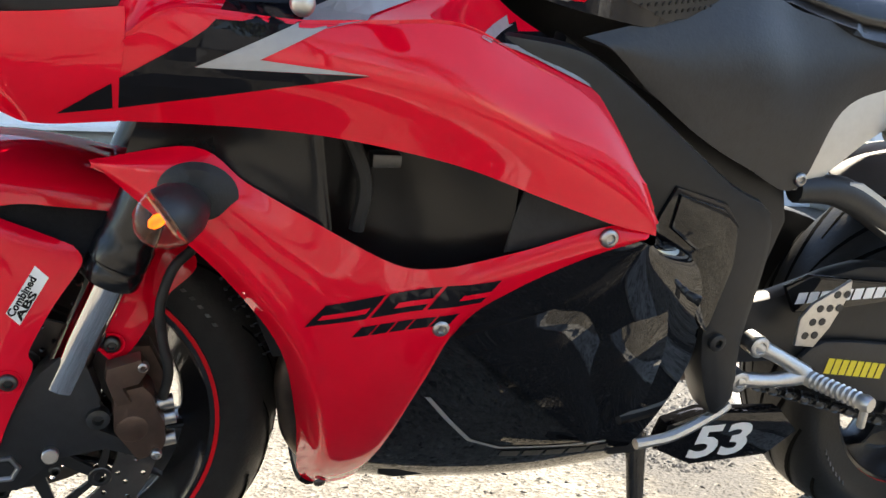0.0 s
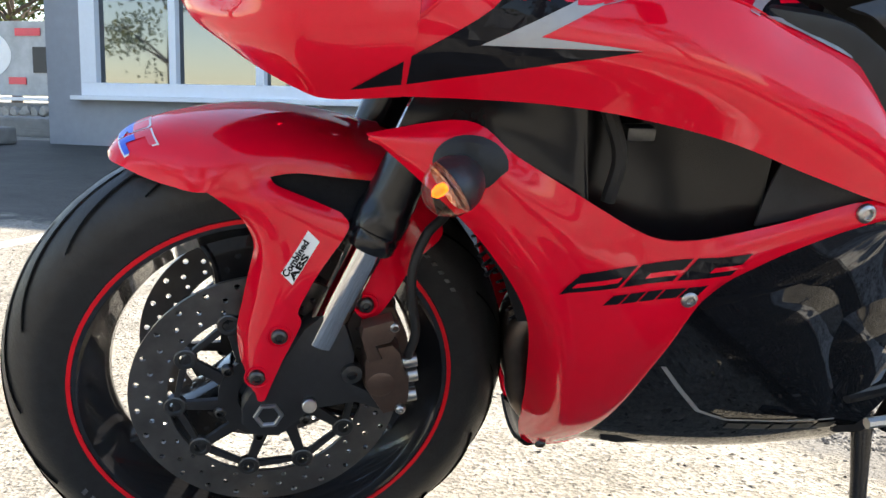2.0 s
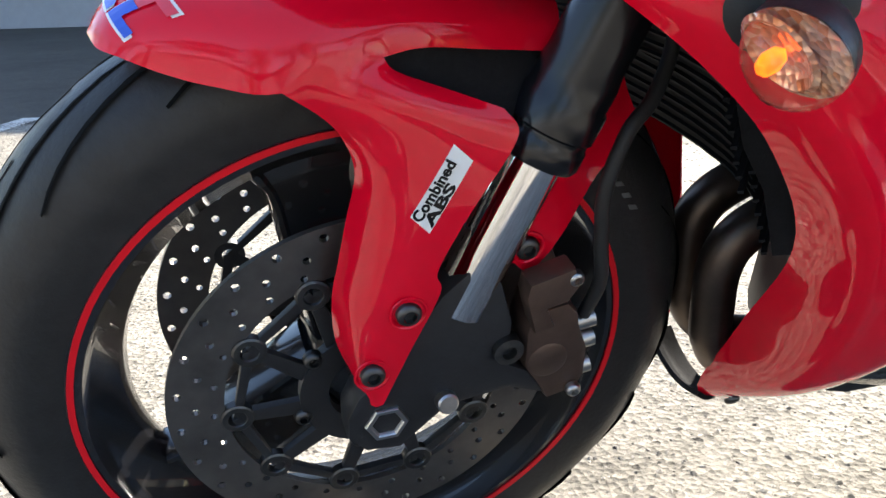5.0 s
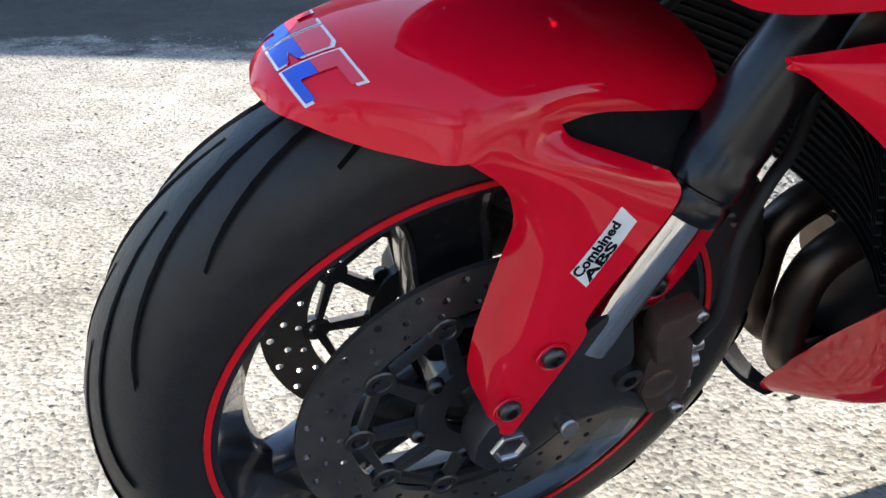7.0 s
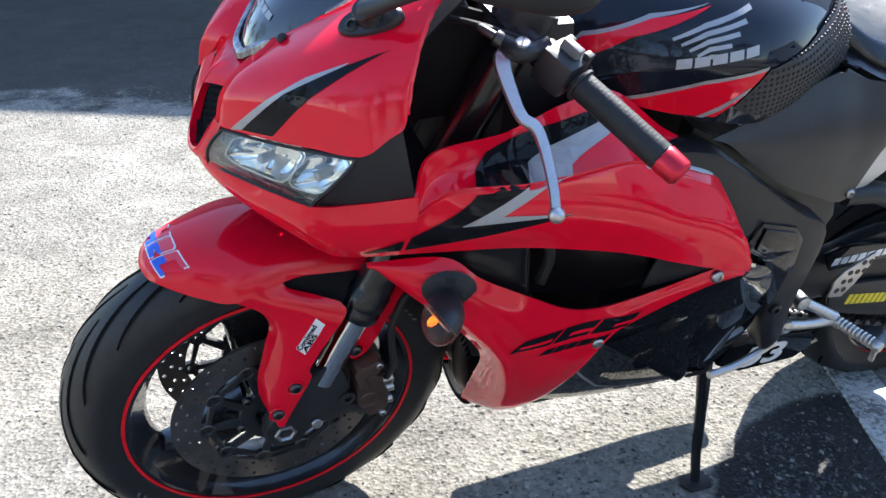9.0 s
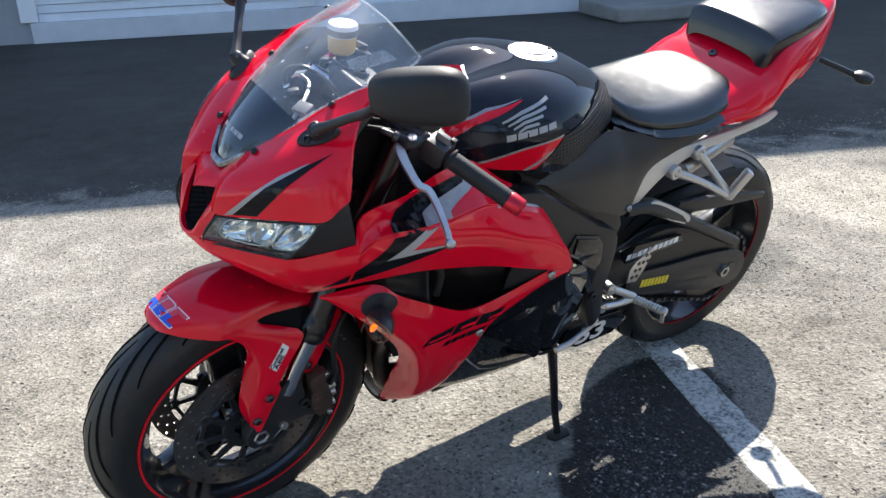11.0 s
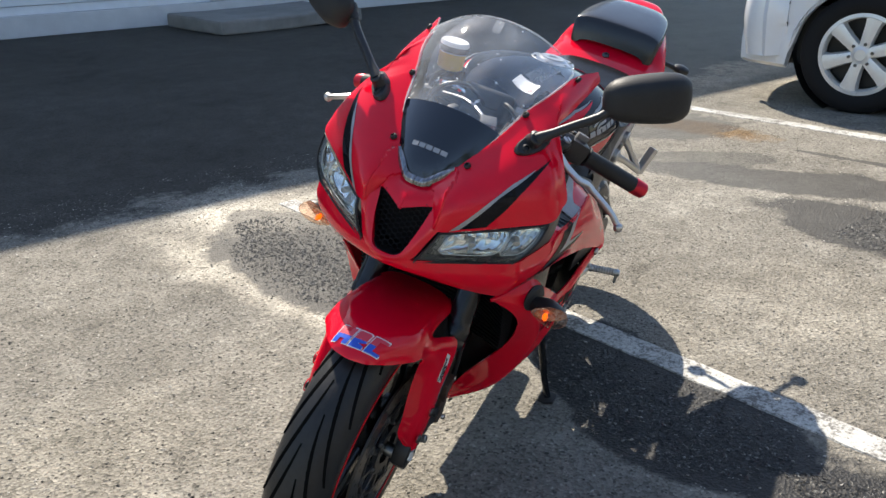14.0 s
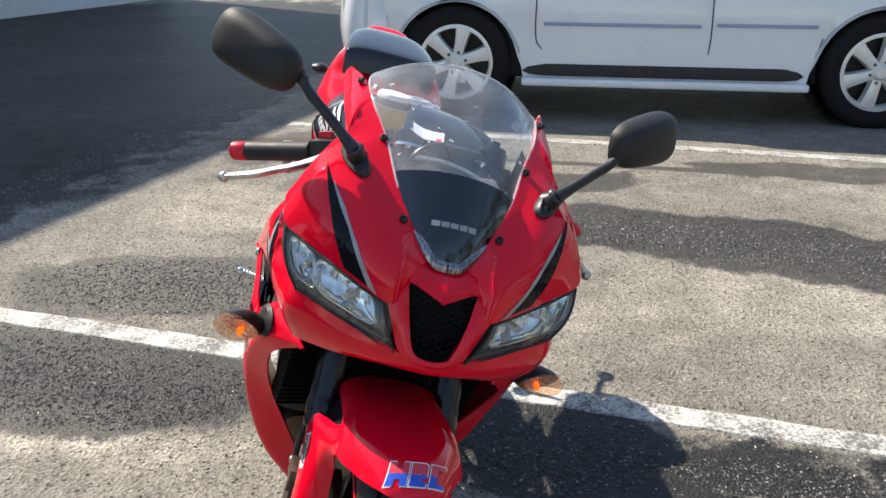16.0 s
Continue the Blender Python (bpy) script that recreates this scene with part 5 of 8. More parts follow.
# added black sheet blocking sun from the fender; its gap lets one small patch through
bm = bmesh.new()
blocker = [bm.verts.new((x, y, 0.764)) for x, y in ((-0.060, -0.030), (-0.030, -0.095), (0.020, -0.160), (0.070, -0.185), (0.200, -0.180), (0.200, 0.180), (0.070, 0.185), (0.020, 0.160), (-0.030, 0.095), (-0.060, 0.030))]
gap = [bm.verts.new((x, y, 0.764)) for x, y in ((0.124, 0.112), (0.132, 0.094), (0.145, 0.103))]
a, b, c = gap
for f in ((blocker[0], blocker[1], blocker[2], blocker[3], blocker[4], b, a, blocker[8], blocker[9]), (blocker[4], blocker[5], c, b), (blocker[5], blocker[6], blocker[7], blocker[8], a, c)):
    bm.faces.new(f)
bmesh.ops.triangulate(bm, faces=bm.faces[:])
bmesh.ops.solidify(bm, geom=bm.faces[:], thickness=0.004)
part("nose_tray", bm, FIN, bike, "black sheet added under the nose to keep sun off the fender", False)
# black cover behind the head lamp
panel("lamp_cover", [with_mid((0.066, -0.230, 0.8735), (0.024, -0.196, 0.782), (0, -0.004, 0)), with_mid((0.090, -0.236, 0.894), (0.078, -0.213, 0.786), (0, -0.004, 0)), with_mid((0.110, -0.234, 0.905), (0.136, -0.225, 0.795), (0, -0.004, 0))], SATIN_BLACK, "satin black cover behind the head lamp", 0.006, 5, 4)
# inner shell joining the cowl's rear edge to the instruments
for s, side in SIDES:
    part("cockpit_liner", prism([(0.075, 0.800), (0.300, 0.820), (0.345, 0.890), (0.300, 0.935), (0.170, 0.975), (0.105, 0.950)], s * 0.076, s * 0.084, 0.003), FIN, bike, "black liner beside the instruments")
panel("cowl_liner", [with_mid((0.03, -0.06, 0.915), (0.06, -0.20, 0.875), (0, 0, 0), 1), with_mid((0.14, -0.09, 0.96), (0.098, -0.190, 0.93), (0, 0, 0), 1), with_mid((0.24, -0.122, 1.035), (0.17, -0.155, 0.985), (0, 0, 0), 1)], FIN, "", 0.003, 4, 4)

# windscreen: lower smoked part and clear upper part
ws_rows = []
for u in range(9):
    k = u / 8
    edge = catmull([(-0.013, -0.024, 0.889), (0.015, -0.055, 0.922), (0.075, -0.090, 0.978), (0.137, -0.108, 1.020), (0.205, -0.126, 1.056), (0.262, -0.136, 1.078), (0.290, -0.128, 1.090)], 8)
    mid = catmull([(-0.016, 0, 0.887), (0.006, 0, 0.936), (0.052, 0, 0.990), (0.105, 0, 1.043), (0.165, 0, 1.087), (0.220, 0, 1.118), (0.262, 0, 1.139)], 8)
    i = int(k * 48)
    e, c = edge[i], mid[i]
    row = []
    for j in range(-4, 5):
        t = j / 4
        y = -e.y * t
        f = abs(t) ** 2.2
        row.append(Vector((c.x + (e.x - c.x) * f, y, c.z + (e.z - c.z) * f)))
    ws_rows.append(row)
full = net(ws_rows, 4, 3)
cut = int(len(full) * 0.33)
base_grid = []
for i in range(cut + 5):
    row = []
    for j, q in enumerate(full[i]):
        t = j / (len(full[i]) - 1) * 2 - 1
        lim = 12.4 - 0.7 * abs(t) ** 2
        k = min(i, lim)
        lo = int(k)
        row.append(full[lo][j].lerp(full[min(lo + 1, len(full) - 1)][j], k - lo))
    base_grid.append(row)
up = lambda p: (-1, 0, 1)
ws = part("windscreen", sheet(full, 0.003, up), CLEAR, bike, "clear curved windscreen with dust specks and painted sky sheen")
ws.visible_shadow = False
lift = [[q + Vector((-0.7, 0, 0.7)) * 0.0012 for q in r] for r in base_grid]
SCREEN_BASE = part("screen_base", sheet(lift, 0.0008, up), SMOKE, bike, "glossy smoked black base of the windscreen")
rim = [full[i][0] for i in range(cut, len(full))] + full[-1][1:-1] + [full[i][-1] for i in range(len(full) - 1, cut - 1, -1)]
# whitish tube whose pale colour paints the highlight on the screen's rim
part("screen_edge", tube(rim, 0.0019, 8, 1, None, True, False), EDGE_HIGHLIGHT, bike, "whitish edge of the windscreen with its highlight painted in")
# small position lamp in a V under the screen
for s, side in SIDES:
    rows = [with_mid((-0.020, -0.001, 0.883), (-0.013, -0.001, 0.897), (-0.003, 0, 0.002), 1), with_mid((-0.018, -0.020, 0.886), (-0.011, -0.017, 0.899), (-0.003, 0, 0.002), 1), with_mid((-0.003, -0.042, 0.903), (0.002, -0.035, 0.914), (-0.003, 0, 0.002), 1), with_mid((0.014, -0.058, 0.920), (0.016, -0.053, 0.926), (-0.003, 0, 0.002), 1)]
    if s > 0:
        rows = flip(rows)
    g = [[q + Vector((-0.7, 0, 0.7)) * 0.004 for q in r] for r in net(rows, 8, 3)]
    part("position_lamp", sheet(g, 0.004, up), RIBBED, bike, "slim clear position lamp below the screen")

# head lamps: bowl, reflectors, lens
for s, side in SIDES:
    f = (lambda r: r) if s < 0 else flip
    lens_rows = [
        with_mid((-0.053, -0.081, 0.829), (-0.068, -0.051, 0.759), (-0.008, -0.004, 0.002)),
        with_mid((-0.019, -0.128, 0.842), (-0.034, -0.120, 0.776), (-0.012, -0.008, 0.002)),
        with_mid((0.024, -0.184, 0.859), (-0.004, -0.164, 0.782), (-0.012, -0.010, 0.002)),
        with_mid((0.064, -0.231, 0.8735), (0.021, -0.199, 0.788), (-0.006, -0.008, 0)),
    ]
    out = lambda p: (-1, s * 0.6, 0.2)
    # one silvered shell with two deep bowls, the outer one fluted
    face = net(f(lens_rows), 30, 16)
    n, m = len(face) - 1, len(face[0]) - 1
    shell, cups = [], ((0.37, 0.41, 0.27, 0.37), (0.80, 0.41, 0.15, 0.36))
    for i, r in enumerate(face):
        row = []
        for j, q in enumerate(r):
            u, v = i / n, j / m
            rim = min(1.0, 14 * min(u, 1 - u, v, 1 - v))
            deep = 0.003 + 0.009 * rim
            for cu, cv, ru, rv in cups:
                k = (abs((u - cu) / ru) ** 4 + abs((v - cv) / rv) ** 4) ** 0.25
                if k < 1:
                    deep += 0.028 * (1 - k * k) ** 0.5 + 0.0042 * math.asin(math.sin((u - cu) * 62)) * (1 if v < cv else 0.1) * min(1, 4 * (1 - k))
            row.append(q + Vector((0.97, -s * 0.18, -0.02)) * deep)
        shell.append(row)
    def inside(i, j):
        u, v = (i + 0.5) / n, (j + 0.5) / m
        return [k for k, (cu, cv, ru, rv) in enumerate(cups) if abs((u - cu) / ru) ** 4 + abs((v - cv) / rv) ** 4 < 1]

    def patch(want):
        b = bmesh.new()
        vs = {}
        for i in range(n):
            for j in range(m):
                if want(inside(i, j)):
                    b.faces.new([vs.setdefault(q, b.verts.new(shell[q[0]][q[1]]) if q not in vs else vs[q]) for q in ((i, j), (i + 1, j), (i + 1, j + 1), (i, j + 1))])
        return b

    lamp = part("head_lamp", patch(lambda k: not k), LAMP_GREY, bike, "clear slanting head lamp with twin reflectors")
    for which in (0, 1):
        part("reflector", patch(lambda k: which in k), LAMP_CHROME, lamp, "silvered fluted reflector bowl")
    for cu, cv, ru, rv in cups:
        ring = []
        for k in range(24):
            w = 2 * math.pi * k / 24
            cw, sw = math.cos(w), math.sin(w)
            u = cu + ru * math.copysign(abs(cw) ** 0.5, cw)
            v = cv + rv * math.copysign(abs(sw) ** 0.5, sw)
            i, j = min(n, max(0, round(u * n))), min(m, max(0, round(v * m)))
            ring.append(face[i][j] + Vector((0.97, -s * 0.18, -0.02)) * 0.010)
        part("reflector_rim", tube(ring + [ring[0]], 0.0011, 6, 3), SILVER_PAINT, lamp, "bright rim of the reflector")
        c = face[round(cu * n)][round((cv + 0.06) * m)]
        d = Vector((-1, s * 0.45, 0.0)).normalized()
        part("bulb", rod(c - d * 0.040, c - d * 0.016, 0.0065), STEEL, lamp, "bulb shield")
    strip = [[q + Vector((0.97, -s * 0.18, 0)) * 0.004 for q in r[round(0.87 * m):]] for r in face]
    part("lamp_bezel", sheet(strip, 0.0015, out), LAMP_GREY, lamp, "grey lower bezel")
    ln = part("lens", sheet(net(f(lens_rows), 8, 6), 0.0025, out), LENS, lamp, "clear lens")
    ln.visible_shadow = False
    # dark rubber edge round the lens
    edge = [r[0] for r in face[::6]] + face[-1][4:-1:4] + [r[-1] for r in face[::-6]] + face[0][-5:0:-4]
    bm = tube(edge + [edge[0]], 0.0021, 6, 1)
    part("lamp_seal", bm, SOFT_BLACK, lamp)

# air intake with a honeycomb grille
bm = bmesh.new()
rows = [[(-0.030, -0.052, 0.868), (-0.050, -0.02, 0.850), (-0.050, 0.02, 0.850), (-0.030, 0.052, 0.868)], [(-0.030, -0.046, 0.818), (-0.030, -0.015, 0.816), (-0.030, 0.015, 0.816), (-0.030, 0.046, 0.818)], [(-0.055, -0.030, 0.760), (-0.052, -0.010, 0.757), (-0.052, 0.010, 0.757), (-0.055, 0.030, 0.760)]]
intake = part("air_intake", sheet([[Vector(p) + Vector((0.035, 0, 0)) for p in r] for r in net(rows, 4, 4)], 0.003, (-1, 0, 0)), SATIN_BLACK, bike, "black air intake with honeycomb grille")
bm = bmesh.new()
a = 0.0062
for i in range(-5, 6):
    for j in range(0, 11):
        cy, cz = i * a * 1.5, 0.765 + j * a * math.sqrt(3) + (a * math.sqrt(3) / 2 if i % 2 else 0)
        u = (cz - 0.757) / 0.105
        if abs(cy) > 0.022 + 0.027 * u or cz > 0.862:
            continue
        x = -0.066 + 0.028 * u
        for k in range(6):
            p, q = (Vector((x, cy + a * math.cos(math.pi * w / 3), cz + a * math.sin(math.pi * w / 3))) for w in (k, k + 1))
            rod(p, q, 0.0009, None, 4, 0.0003, bm)
panel("intake_liner", [[(-0.030, -0.055, 0.870), (0.030, -0.055, 0.870)], [(-0.052, -0.048, 0.820), (0.030, -0.052, 0.820)], [(-0.067, -0.038, 0.782), (0.030, -0.045, 0.780)], [(-0.072, -0.020, 0.762), (0.030, -0.030, 0.757)], [(-0.076, 0.002, 0.760), (0.030, 0.002, 0.757)]], FIN, "black lining of the air intake", 0.002, 5, 4)
part("intake_duct", box((0.05, 0.106, 0.125), (0.0, 0, 0.803), 0.004), FIN, intake, "black duct behind the grille")
part("honeycomb_grille", bm, FIN, intake, "black honeycomb mesh")


# -- front end: fender, forks, calipers --
# crest line and lower edge from the tip back over the fork
fend_crest = [(-0.166, 0, 0.587), (-0.157, 0, 0.600), (-0.138, 0, 0.6135), (-0.112, 0, 0.625), (-0.080, 0, 0.632), (-0.040, 0, 0.636), (0.002, 0, 0.6375), (0.040, 0, 0.634), (0.085, 0, 0.626), (0.135, 0, 0.612)]
fend_edge = [(-0.166, -0.003, 0.5865), (-0.160, -0.030, 0.5865), (-0.148, -0.046, 0.5860), (-0.124, -0.063, 0.5800), (-0.096, -0.080, 0.5760), (-0.058, -0.099, 0.5760), (0.006, -0.0905, 0.5895), (0.034, -0.0880, 0.5925), (0.070, -0.0865, 0.5880), (0.120, -0.0850, 0.5820)]
crest, edge = run(fend_crest, 54), run(fend_edge, 54)
dome = []
for c, e in zip(crest, edge):
    row = []
    for j in range(-12, 13):
        t = abs(j) / 12
        ang = t * math.pi / 2
        side = 1 if j > 0 else -1
        row.append(Vector((c.x + (e.x - c.x) * t ** 2.2, side * abs(e.y) * math.sin(ang) ** 0.86, e.z + (c.z - e.z) * max(0.0, math.cos(ang)) ** 0.80)))
    dome.append(row)
fend_parts = [dome]
for s in (-1, 1):
    # each leg grows out of the dome's edge, passes under the slot and runs down to the fork foot
    seam = [row[0] if s < 0 else row[-1] for row in dome[30:37]]
    slot = [Vector((x, s * y, z)) for x, y, z in run([tuple(abs(c) if k == 1 else c for k, c in enumerate(seam[-1])), (0.013, 0.0945, 0.5815), (0.045, 0.103, 0.570), (0.078, 0.115, 0.559)], 12)]
    legs = [
        [(-0.034, 0.097, 0.556), (-0.014, 0.107, 0.566), (0.010, 0.109, 0.570), (0.030, 0.111, 0.567), (0.052, 0.115, 0.559), (0.086, 0.122, 0.548)],
        [(-0.020, 0.090, 0.535), (-0.006, 0.109, 0.538), (0.015, 0.115, 0.540), (0.035, 0.119, 0.540), (0.056, 0.123, 0.538), (0.080, 0.127, 0.534)],
        [(-0.0125, 0.085, 0.508), (-0.004, 0.109, 0.506), (0.012, 0.119, 0.506), (0.030, 0.124, 0.507), (0.046, 0.127, 0.507), (0.061, 0.130, 0.506)],
        [(-0.019, 0.085, 0.475), (-0.009, 0.111, 0.472), (0.006, 0.122, 0.472), (0.020, 0.127, 0.473), (0.034, 0.129, 0.475), (0.046, 0.130, 0.479)],
        [(-0.0265, 0.087, 0.440), (-0.015, 0.114, 0.438), (-0.001, 0.125, 0.438), (0.012, 0.129, 0.440), (0.023, 0.130, 0.444), (0.033, 0.130, 0.450)],
        [(-0.0325, 0.090, 0.411), (-0.023, 0.116, 0.409), (-0.008, 0.127, 0.409), (0.008, 0.130, 0.412), (0.022, 0.131, 0.420), (0.0355, 0.130, 0.432)],
        [(-0.0305, 0.089, 0.370), (-0.025, 0.114, 0.367), (-0.015, 0.125, 0.366), (-0.003, 0.128, 0.368), (0.006, 0.130, 0.374), (0.014, 0.130, 0.383)],
        [(-0.018, 0.105, 0.338), (-0.016, 0.114, 0.334), (-0.013, 0.119, 0.331), (-0.010, 0.122, 0.330), (-0.007, 0.124, 0.331), (-0.004, 0.126, 0.334)],
    ]
    top = seam + slot[1:]
    n = len(top) - 1
    lines = [top] + [[Vector((p.x, s * p.y, p.z)) for p in run(r, n)] for r in legs]
    cols = [run([l[j] for l in lines], 48) for j in range(n + 1)]
    fend_parts.append([[cols[j][i] for j in range(n + 1)] for i in range(49)])
FENDER = part("front_fender", steered(skin(fend_parts, 0.003, 16)), RED, bike, "glossy red front fender with legs bolted to the forks")
for s, side in SIDES:
    # dark inner guard seen through the slot
    r = [[Vector((-0.002, -0.083, 0.590)), Vector((0.05, -0.079, 0.590)), Vector((0.118, -0.076, 0.584))], [Vector((0.0, -0.085, 0.572)), Vector((0.05, -0.088, 0.566)), Vector((0.100, -0.094, 0.560))], [Vector((0.004, -0.087, 0.556)), Vector((0.055, -0.097, 0.548)), Vector((0.088, -0.104, 0.545))]]
    if s > 0:
        r = flip(r)
    part("fender_slot", steered(sheet(net(r, 4, 4), 0.002, (0, s, 0.1))), FIN, FENDER, "dark inner guard behind the slot")
    # rear stay behind the fork
    r = [[(0.118, -0.074, 0.600), (0.152, -0.068, 0.592), (0.180, -0.062, 0.578)], [(0.120, -0.088, 0.548), (0.155, -0.082, 0.552), (0.187, -0.074, 0.548)], [(0.124, -0.094, 0.505), (0.156, -0.088, 0.510), (0.198, -0.078, 0.514)], [(0.118, -0.098, 0.478), (0.142, -0.094, 0.478), (0.166, -0.090, 0.486)], [(0.105, -0.101, 0.448), (0.124, -0.100, 0.446), (0.144, -0.097, 0.450)], [(0.100, -0.102, 0.428), (0.114, -0.102, 0.417), (0.130, -0.100, 0.430)]]
    r = [[Vector(p) for p in row] for row in r]
    if s > 0:
        r = flip(r)
    part("fender_stay", steered(sheet(net(r, 5, 4), 0.003, (0, s, 0.1))), RED, FENDER, "red rear stay of the fender")
    for at in ((0.013, -0.1310, 0.4195), (-0.012, -0.1275, 0.366), (0.110, -0.104, 0.440)):
        at = Vector((at[0], at[1] * -s, at[2])) if s > 0 else Vector(at)
        if s > 0:
            at.y = abs(at.y)
        part("bolt_cup", steered(lathe([(0.0142, -0.0006), (0.0138, 0.0006), (0.0125, 0.0006), (0.0112, -0.0006)], 24, aim(at, at + Vector((0, s, 0))), None, True)), RED, FENDER)
        part("bolt", steered(bolt(at, (0, s, 0), 0.0088, 0.0045)), DARK_STEEL, FENDER, "dark steel bolt")

    y = s * 0.102
    fx = lambda z: (z - 0.27) * 0.43
    P = lambda z: Vector((fx(z) + 0.004, y, z))
    fork = part("fork", steered(rod(P(0.395), P(0.530), 0.0215)), CHROME, bike, "telescopic fork leg with bright chrome tube")
    part("fork_tube", steered(lathe([(0.020, 0), (0.0285, 0.0), (0.0300, 0.003), (0.0300, 0.016), (0.0285, 0.018), (0.0285, 0.022), (0.0305, 0.024), (0.0305, 0.044), (0.0285, 0.047), (0.0285, 0.062), (0.0270, 0.072), (0.0265, 0.52), (0.0, 0.52)], 28, aim(P(0.515), P(0.99)))), FORK_BLACK, fork, "black outer fork tube")
    part("fork_cap", steered(lathe([(0.024, 0.52), (0.024, 0.528), (0.012, 0.53), (0.012, 0.54), (0, 0.54)], 12, aim(P(0.515), P(0.99)))), DARK_STEEL, fork)
    bm = prism([(-0.030, 0.318), (-0.030, 0.296), (-0.016, 0.280), (0.012, 0.277), (0.026, 0.290), (0.050, 0.312), (0.100, 0.318), (0.130, 0.305), (0.133, 0.322), (0.096, 0.345), (0.098, 0.385), (0.086, 0.425), (0.060, 0.438), (0.040, 0.420), (0.010, 0.372), (-0.022, 0.336)], s * 0.088, s * 0.120, 0.006)
    part("fork_foot", steered(bm), SATIN_BLACK, fork, "black cast fork foot")
    part("axle_nut", steered(lathe([(0.0175, -0.002), (0.0175, 0.003), (0.0165, 0.0045), (0.0135, 0.0045), (0.0120, 0.003), (0.0112, -0.006), (0, -0.006)], 6 if s < 0 else 24, aim((0.0, s * 0.119, 0.309), (0.0, s, 0.309)))), STEEL, fork, "steel axle end")
    part("pinch_bolt", steered(rod((0.046, s * 0.131, 0.325), (0.046, s * 0.112, 0.320), 0.0085)), STEEL, fork)
    # caliper
    cal = part("brake_caliper", steered(prism([(0.112, 0.393), (0.140, 0.398), (0.150, 0.386), (0.153, 0.372), (0.162, 0.350), (0.163, 0.322), (0.158, 0.308), (0.132, 0.302), (0.124, 0.316), (0.109, 0.341), (0.108, 0.374)], s * 0.084, s * 0.124, 0.006)), BRONZE, bike, "bronze-coloured four-piston brake caliper")
    part("caliper_back", steered(prism([(0.110, 0.412), (0.150, 0.412), (0.170, 0.365), (0.172, 0.310), (0.145, 0.298), (0.120, 0.340)], s * 0.034, s * 0.062, 0.005)), BRONZE, cal)
    for q in ((0.158, 0.364), (0.160, 0.344), (0.160, 0.316)):
        part("caliper_bolt", steered(lathe([(0.0, -0.012), (0.0075, -0.012), (0.0085, 0.0), (0.0085, 0.014), (0, 0.014)], 12, aim((q[0], s * 0.106, q[1]), (q[0] + 1, s * 0.106, q[1] + 0.15)))), STEEL, cal)
    part("caliper_bridge", steered(prism([(0.102, 0.412), (0.104, 0.425), (0.138, 0.434), (0.146, 0.420), (0.136, 0.404), (0.120, 0.400), (0.128, 0.382), (0.112, 0.378)], s * 0.108, s * 0.130, 0.004)), BRONZE, cal)
    for q in ((0.140, 0.424), (0.152, 0.312)):
        part("caliper_pin", steered(bolt(Vector((q[0], s * 0.127, q[1])), (0, s, 0), 0.006, 0.005)), STEEL, cal)
    part("caliper_cap", steered(lathe([(0.0165, 0.0), (0.0165, 0.002), (0.014, 0.0035), (0, 0.0038)], 24, aim((0.128, s * 0.122, 0.345), (0.128, s, 0.345)))), BRONZE, cal)
    part("caliper_lug", steered(lathe([(0.012, 0.0), (0.012, 0.012), (0.006, 0.013), (0.006, 0.006), (0, 0.006)], 18, aim((0.094, s * 0.114, 0.362), (0.094, s, 0.362)))), DARK_STEEL, cal)
    hose = tube([(0.160, s * 0.112, 0.375), (0.166, s * 0.118, 0.410), (0.160, s * 0.120, 0.450), (0.158, s * 0.118, 0.490), (0.172, s * 0.112, 0.530), (0.196, s * 0.10, 0.552), (0.215, s * 0.08, 0.60), (0.22, s * 0.05, 0.75)], 0.0056, 10, 6)
    part("brake_hose", steered(hose), SOFT_BLACK, cal, "black rubber brake hose")

part("front_axle", steered(rod((0, -0.118, 0.297), (0, 0.118, 0.297), 0.014)), STEEL, bike)
# ABS sensor ring
part("sensor_ring", steered(lathe([(0.040, -0.052), (0.048, -0.052), (0.048, -0.050), (0.040, -0.050)], 40, Matrix.Translation(FRONT_C), None, True)), DARK_STEEL, bike)
# triple clamps and steering head
part("lower_clamp", steered(prism([(0.15, 0.72), (0.24, 0.72), (0.26, 0.69), (0.17, 0.69)], -0.135, 0.135, 0.006)), FRAME_BLACK, bike)
part("upper_clamp", steered(prism([(0.255, 0.955), (0.345, 0.955), (0.35, 0.930), (0.25, 0.930)], -0.135, 0.135, 0.006)), FRAME_BLACK, bike, "black upper fork clamp")
part("steering_head", rod((0.24, 0, 0.70), (0.345, 0, 0.95), 0.035), FRAME_BLACK, bike)

